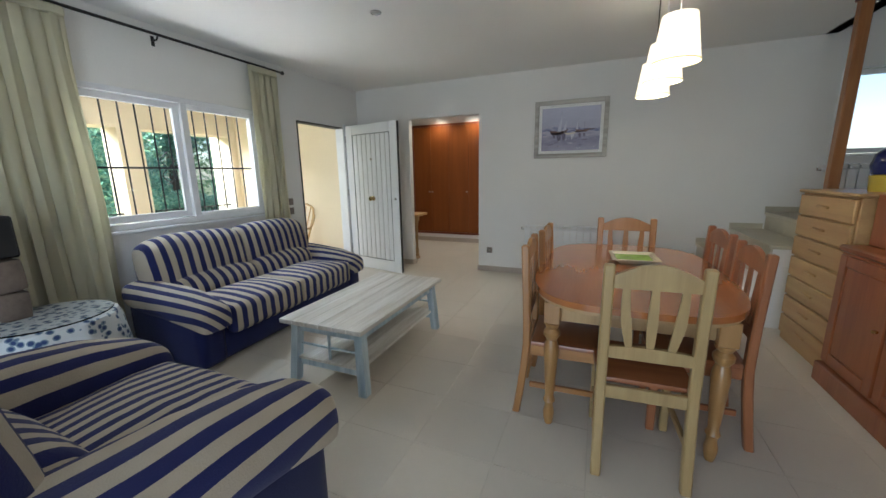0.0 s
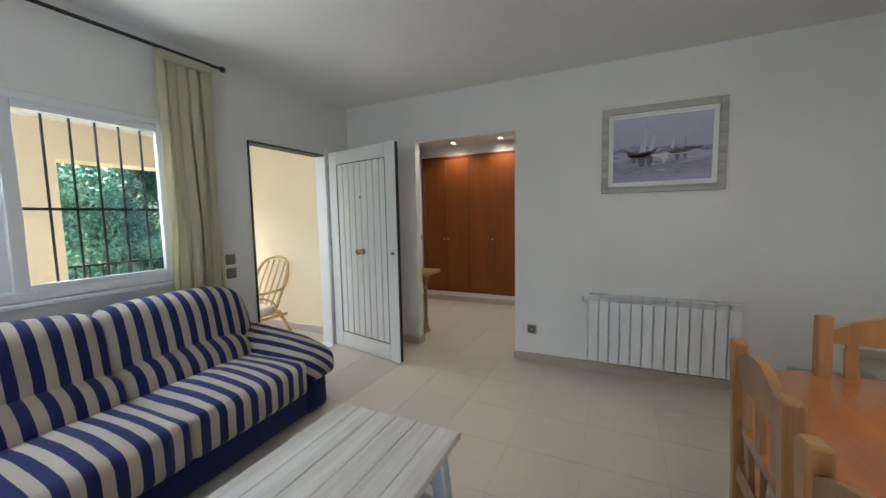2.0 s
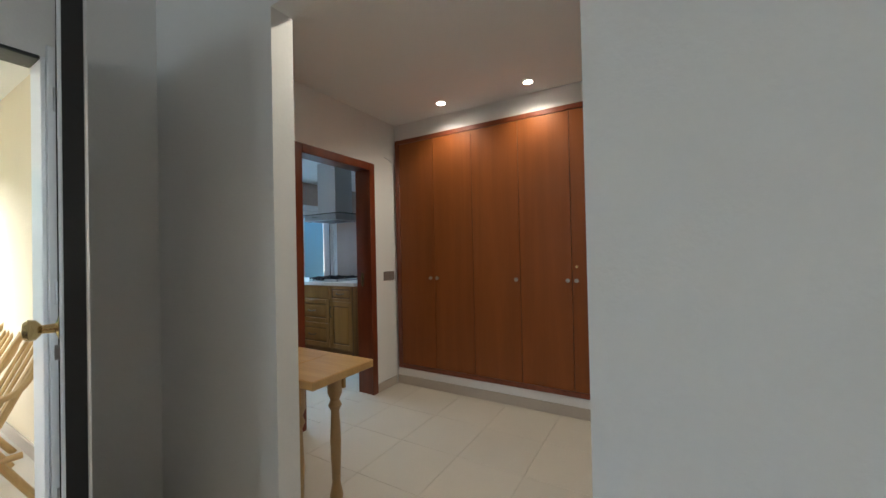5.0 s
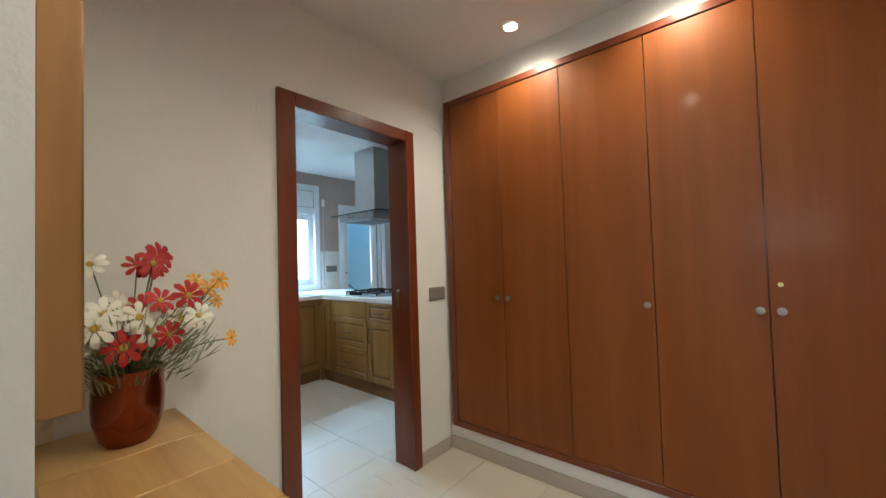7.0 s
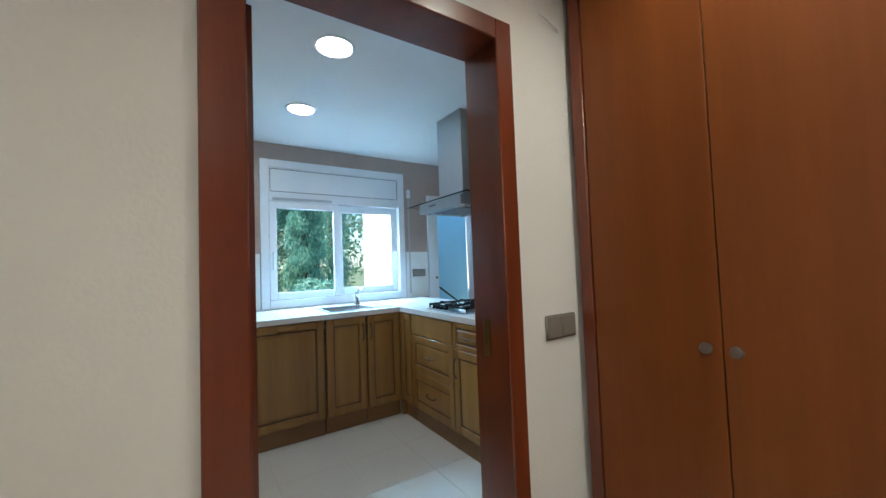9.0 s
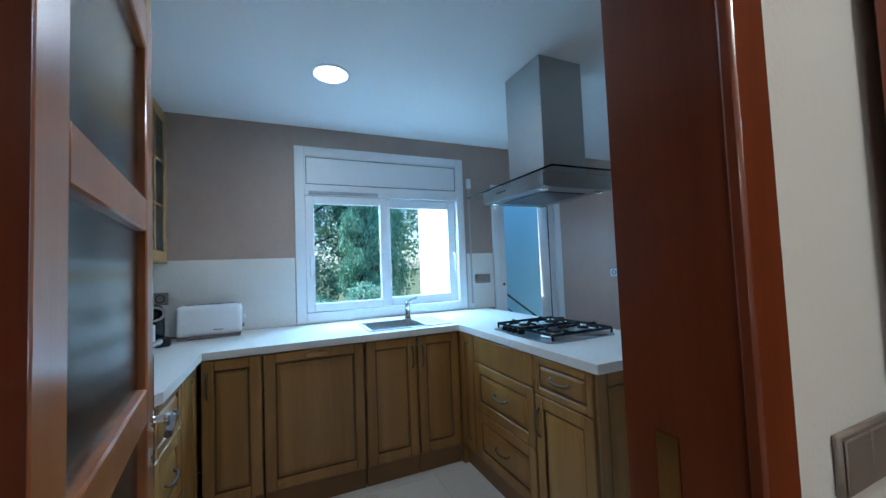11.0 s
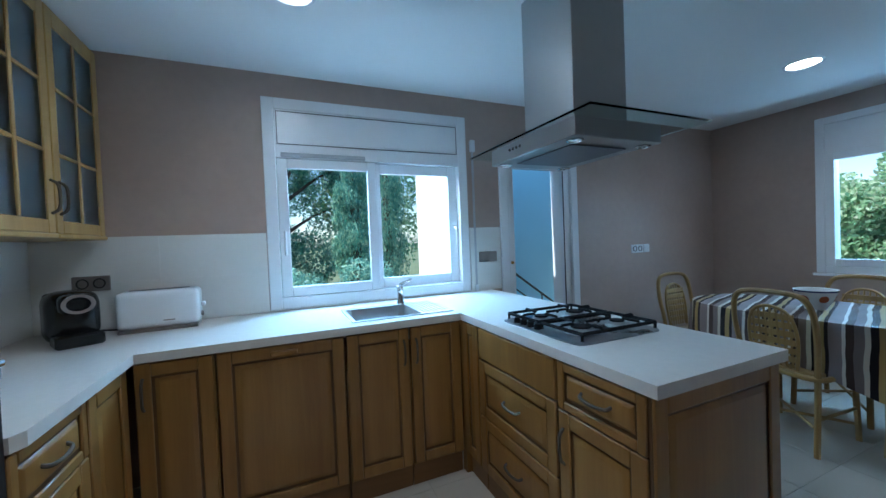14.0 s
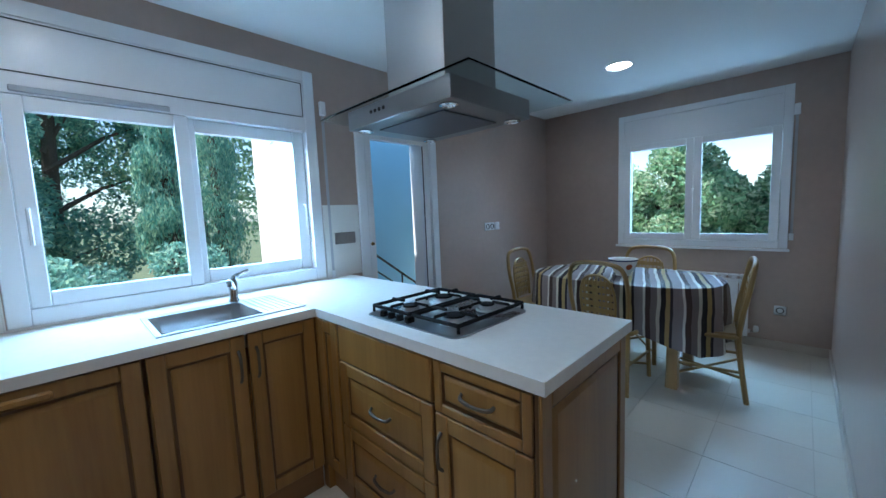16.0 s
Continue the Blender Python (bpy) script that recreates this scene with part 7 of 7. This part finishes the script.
wall_plate(pose(KW + 0.0125, 4.98, 1.15, 0, 0, 90), 2, "double grey socket on the tiled splashback")
wall_plate(pose(KW + 0.0125, 7.40, 1.165, 0, 0, 90), 2, "grey double switch on the tiles beside the door", "light_switch", round_=False)
wall_plate(pose(KW, 9.08, 1.15, 0, 0, 90), 2, "double socket with pale plate on the stucco wall", mat=M_PVC)
wall_plate(pose(KW, 9.21, 1.15, 0, 0, 90), 1, "telephone socket on the stucco wall", "light_switch", M_PVC, False)
wall_plate(pose(-3.80, KN, 0.35), 1, "pale socket low on the stucco wall", mat=M_PVC)

M_LITK = glow("lit_kitchen_lens", (1.0, 0.95, 0.88), 14)
for x, y, p in ((-5.145, 6.0, 6.5), (-4.29, 5.98, 6.5), (-4.76, 9.16, 7.5)):
    downlight(x, y, CK, 0.085, M_LITK, "lit round recessed kitchen ceiling light", "kitchen ceiling lights")
    spot_light("kitchen_spot", x, y, CK - 0.02, p, (0.92, 0.96, 1.0), 165)
radiator(pose(-4.72, KN - 0.015, 0.10), 9, 0.08, 0.55, "white column radiator under the dining window")

# dining corner
CLOTH = [(0.16, (0.20, 0.16, 0.15)), (0.09, (0.60, 0.55, 0.46)), (0.13, (0.018, 0.016, 0.02)), (0.11, (0.38, 0.27, 0.11)), (0.07, (0.03, 0.025, 0.03)), (0.24, (0.26, 0.22, 0.22)), (0.06, (0.70, 0.66, 0.60)), (0.14, (0.07, 0.045, 0.04))]
M_CLOTH = stripes("striped_tablecloth", CLOTH, 0.235, (0.96, 0.28, 0), 0.24)
t = thing("kitchen_table", "wooden kitchen table with square legs", "dining table", m=pose(-4.76, 9.20, 0))
part("tabletop", slab(oval(0.70, 0.42, 2.6), 0.72, 0.745, 0.006), M_PINE_Y, t)
for x in (-0.45, 0.45):
    for y in (-0.25, 0.25):
        part("leg", box(x - 0.035, x + 0.035, y - 0.035, y + 0.035, 0, 0.719, 0.005), M_PINE, t)
for s in (-1, 1):
    part("apron", box(-0.41, 0.41, s * 0.25 - 0.01, s * 0.25 + 0.01, 0.62, 0.719), M_PINE_Y, t)
t = thing("tablecloth", "striped brown, black and cream oilcloth on the kitchen table", "tablecloth", m=pose(-4.76, 9.20, 0))
b, o0 = bmesh.new(), oval(1.0, 1.0, 2.6, 96)
rws = []
for rx, ry, z, a in ((0.001, 0.001, 0.7475, 0), (0.5, 0.3, 0.7475, 0), (0.69, 0.41, 0.7475, 0), (0.706, 0.426, 0.743, 0), (0.715, 0.435, 0.70, 0.4), (0.725, 0.445, 0.60, 0.9), (0.74, 0.46, 0.46, 1.3)):
    row = []
    for i, (u, v_) in enumerate(o0):
        k = 1 + 0.028 * a * math.sin(i * 2 * math.pi * 13 / 96 + math.sin(i * 0.13))
        drop = -0.10 * max(0, abs(u) - 0.75) / 0.25 * (1 if z < 0.7 else 0) * a - (0.11 * abs(2 * u * v_ / (u * u + v_ * v_)) ** 3 * a if z < 0.7 else 0)
        row.append(b.verts.new((rx * u * k, ry * v_ * k, z + drop)))
    rws.append(row)
for a, c in zip(rws, rws[1:]):
    for i in range(96):
        b.faces.new((a[i], a[(i + 1) % 96], c[(i + 1) % 96], c[i]))
b.faces.new(rws[0])
part("cloth", b, M_CLOTH, t)
t = thing("fruit_bowl", "white painted ceramic bowl with orange and dark motifs", "bowl", m=pose(-4.72, 9.16, 0.7485))
M_BOWL = material("white_glazed_bowl", (0.70, 0.66, 0.62), 0.2, tone=0.05)
part("bowl", lathe([(0, 0.0), (0.055, 0), (0.055, 0.012), (0.075, 0.04), (0.10, 0.09), (0.108, 0.13), (0.112, 0.132), (0.104, 0.13), (0.094, 0.085), (0.065, 0.035), (0, 0.02)], 32), M_BOWL, t)
part("painted_band", lathe([(0.1085, 0.120), (0.1115, 0.120), (0.1125, 0.129), (0.1095, 0.129), (0.1085, 0.120)], 32), material("navy_glaze", (0.03, 0.03, 0.12), 0.2), t)
M_OG = material("rust_glaze", (0.35, 0.09, 0.03), 0.25, tone=0.3)
for k in range(6):
    a = k * math.pi / 3 + 0.3
    part("painted_motif", shifted(lathe([(0, 0), (0.026, 0), (0.022, 0.002), (0, 0.003)], 14), Matrix.Translation((0.091 * math.cos(a), 0.091 * math.sin(a), 0.075)) @ Vector((math.cos(a), math.sin(a), -0.45)).to_track_quat("Z", "Y").to_matrix().to_4x4()), M_OG, t)


M_CANE = wood("aged_cane", (0.40, 0.25, 0.085), (0.27, 0.155, 0.045), 0.38, 2, 0.6, coat=0.3)


def cane_chair(m):
    """Faces +y."""
    M_RATTAN = M_CANE
    t = thing("rattan_dining_chair", "bent rattan dining chair with a woven oval back", "chair", "chairs round the kitchen table", m)
    for s in (-1, 1):
        x = s * 0.19
        part("front_leg", tube(smooth_line([(x * 1.05, 0.20, 0.0), (x, 0.18, 0.42)], 3), 0.016, 7), M_RATTAN, t)
        part("side_brace", tube([(x * 1.03, 0.19, 0.20), (x * 1.03, -0.21, 0.20)], 0.010, 6), M_RATTAN, t)
    hoop = [(-0.21, -0.24, 0.0), (-0.195, -0.19, 0.43), (-0.21, -0.23, 0.72), (-0.185, -0.255, 0.87), (-0.10, -0.265, 0.915), (0.10, -0.265, 0.915), (0.185, -0.255, 0.87), (0.21, -0.23, 0.72), (0.195, -0.19, 0.43), (0.21, -0.24, 0.0)]
    part("back_frame", tube(smooth_line(hoop, 6), 0.016, 8), M_RATTAN, t)
    inner = [(-0.11, -0.205, 0.46), (-0.125, -0.23, 0.66), (-0.09, -0.25, 0.79), (0.0, -0.255, 0.83), (0.09, -0.25, 0.79), (0.125, -0.23, 0.66), (0.11, -0.205, 0.46)]
    part("inner_hoop", tube(smooth_line(inner, 5), 0.010, 7), M_RATTAN, t)
    for k in range(7):
        x = -0.09 + 0.03 * k
        part("weave_strand", tube([(x, -0.206, 0.47), (x * 1.05, -0.23, 0.66), (x, -0.252, 0.82 - 3.0 * x * x)], 0.006, 5), M_RATTAN, t)
    for k in range(6):
        z = 0.52 + 0.05 * k
        part("weave_band", box(-0.115, 0.115, -0.2125 - 0.105 * (z - 0.46), -0.2065 - 0.105 * (z - 0.46), z - 0.018, z + 0.018, 0.002), M_RATTAN, t)
    part("seat_ring", tube(smooth_line([(-0.20, -0.19, 0.43), (-0.21, 0.0, 0.43), (-0.19, 0.19, 0.43), (0, 0.22, 0.43), (0.19, 0.19, 0.43), (0.21, 0.0, 0.43), (0.20, -0.19, 0.43), (0, -0.20, 0.43), (-0.20, -0.19, 0.43)], 5), 0.016, 7), M_RATTAN, t)
    part("seat", slab([(-0.19, -0.18), (0.19, -0.18), (0.20, 0.0), (0.18, 0.17), (0.0, 0.20), (-0.18, 0.17), (-0.20, 0.0)], 0.425, 0.452, 0.01), M_RATTAN, t)
    for p, q in (((-0.19, 0.19, 0.10), (0.19, -0.22, 0.16)), ((0.19, 0.19, 0.10), (-0.19, -0.22, 0.16))):
        part("cross_brace", tube([p, q], 0.009, 6), M_RATTAN, t)
    return t


cc = cane_chair(pose(-4.70, 8.86, 0, 0, 0, -4))
for x, y, r in ((-5.44, 9.15, -90), (-4.70, 9.50, 176), (-4.17, 9.16, 98)):
    copy_thing(cc, pose(x, y, 0, 0, 0, r))

# white reveals in the thick outer walls
for nm, axis, a0, a1, z0, z1 in (("door_reveal", "x", 7.60, 8.27, 0.0, 1.95), ("window_reveal", "x", 5.87, 7.20, 0.98, 2.20), ("window_reveal", "y", -5.08, -3.83, 0.92, 2.18)):
    b = bmesh.new()
    for p0, p1, q0, q1 in ((a0 + 0.0005, a0 + 0.006, z0 + 0.006, z1 - 0.006), (a1 - 0.006, a1 - 0.0005, z0 + 0.006, z1 - 0.006), (a0 + 0.0005, a1 - 0.0005, z1 - 0.006, z1 - 0.0005), (a0 + 0.0005, a1 - 0.0005, z0 + 0.0005, z0 + 0.006)):
        if axis == "x":
            box(KW - 0.252, KW - 0.125, p0, p1, q0, q1, bm=b)
        else:
            box(p0, p1, KN + 0.125, KN + 0.252, q0, q1, bm=b)
    plain(nm, b, M_WHITE, "white plastered reveal", "trim")


# ---- floors, tile by tile ----
floor_field("floor_living", "cream square ceramic floor tiles with fine joints", XL, 2.1, -2.42, YF, -0.565, 1.572)
floor_field("floor_opening", "cream ceramic tiles in the passage", -2.305, -1.268, YF, YB, -2.305, YF - 0.2)
floor_field("floor_hall", "cream square ceramic tiles of the hall", HL, 1.25, YB, 6.60, -1.8, 4.45)
floor_field("floor_kitchen", "cream square ceramic kitchen floor tiles", KW, KE, KS, KN, -5.25 - 0.412, 5.757)
floor_field("floor_doorway", "cream ceramic tiles under the doorway", KE, HL, 5.466, 6.185, KE - 0.2, 5.6)
floor_field("floor_porch", "pale ceramic porch tiles", -6.2, XL - 0.12, -1.5, 4.42, -5.9, 0.3)
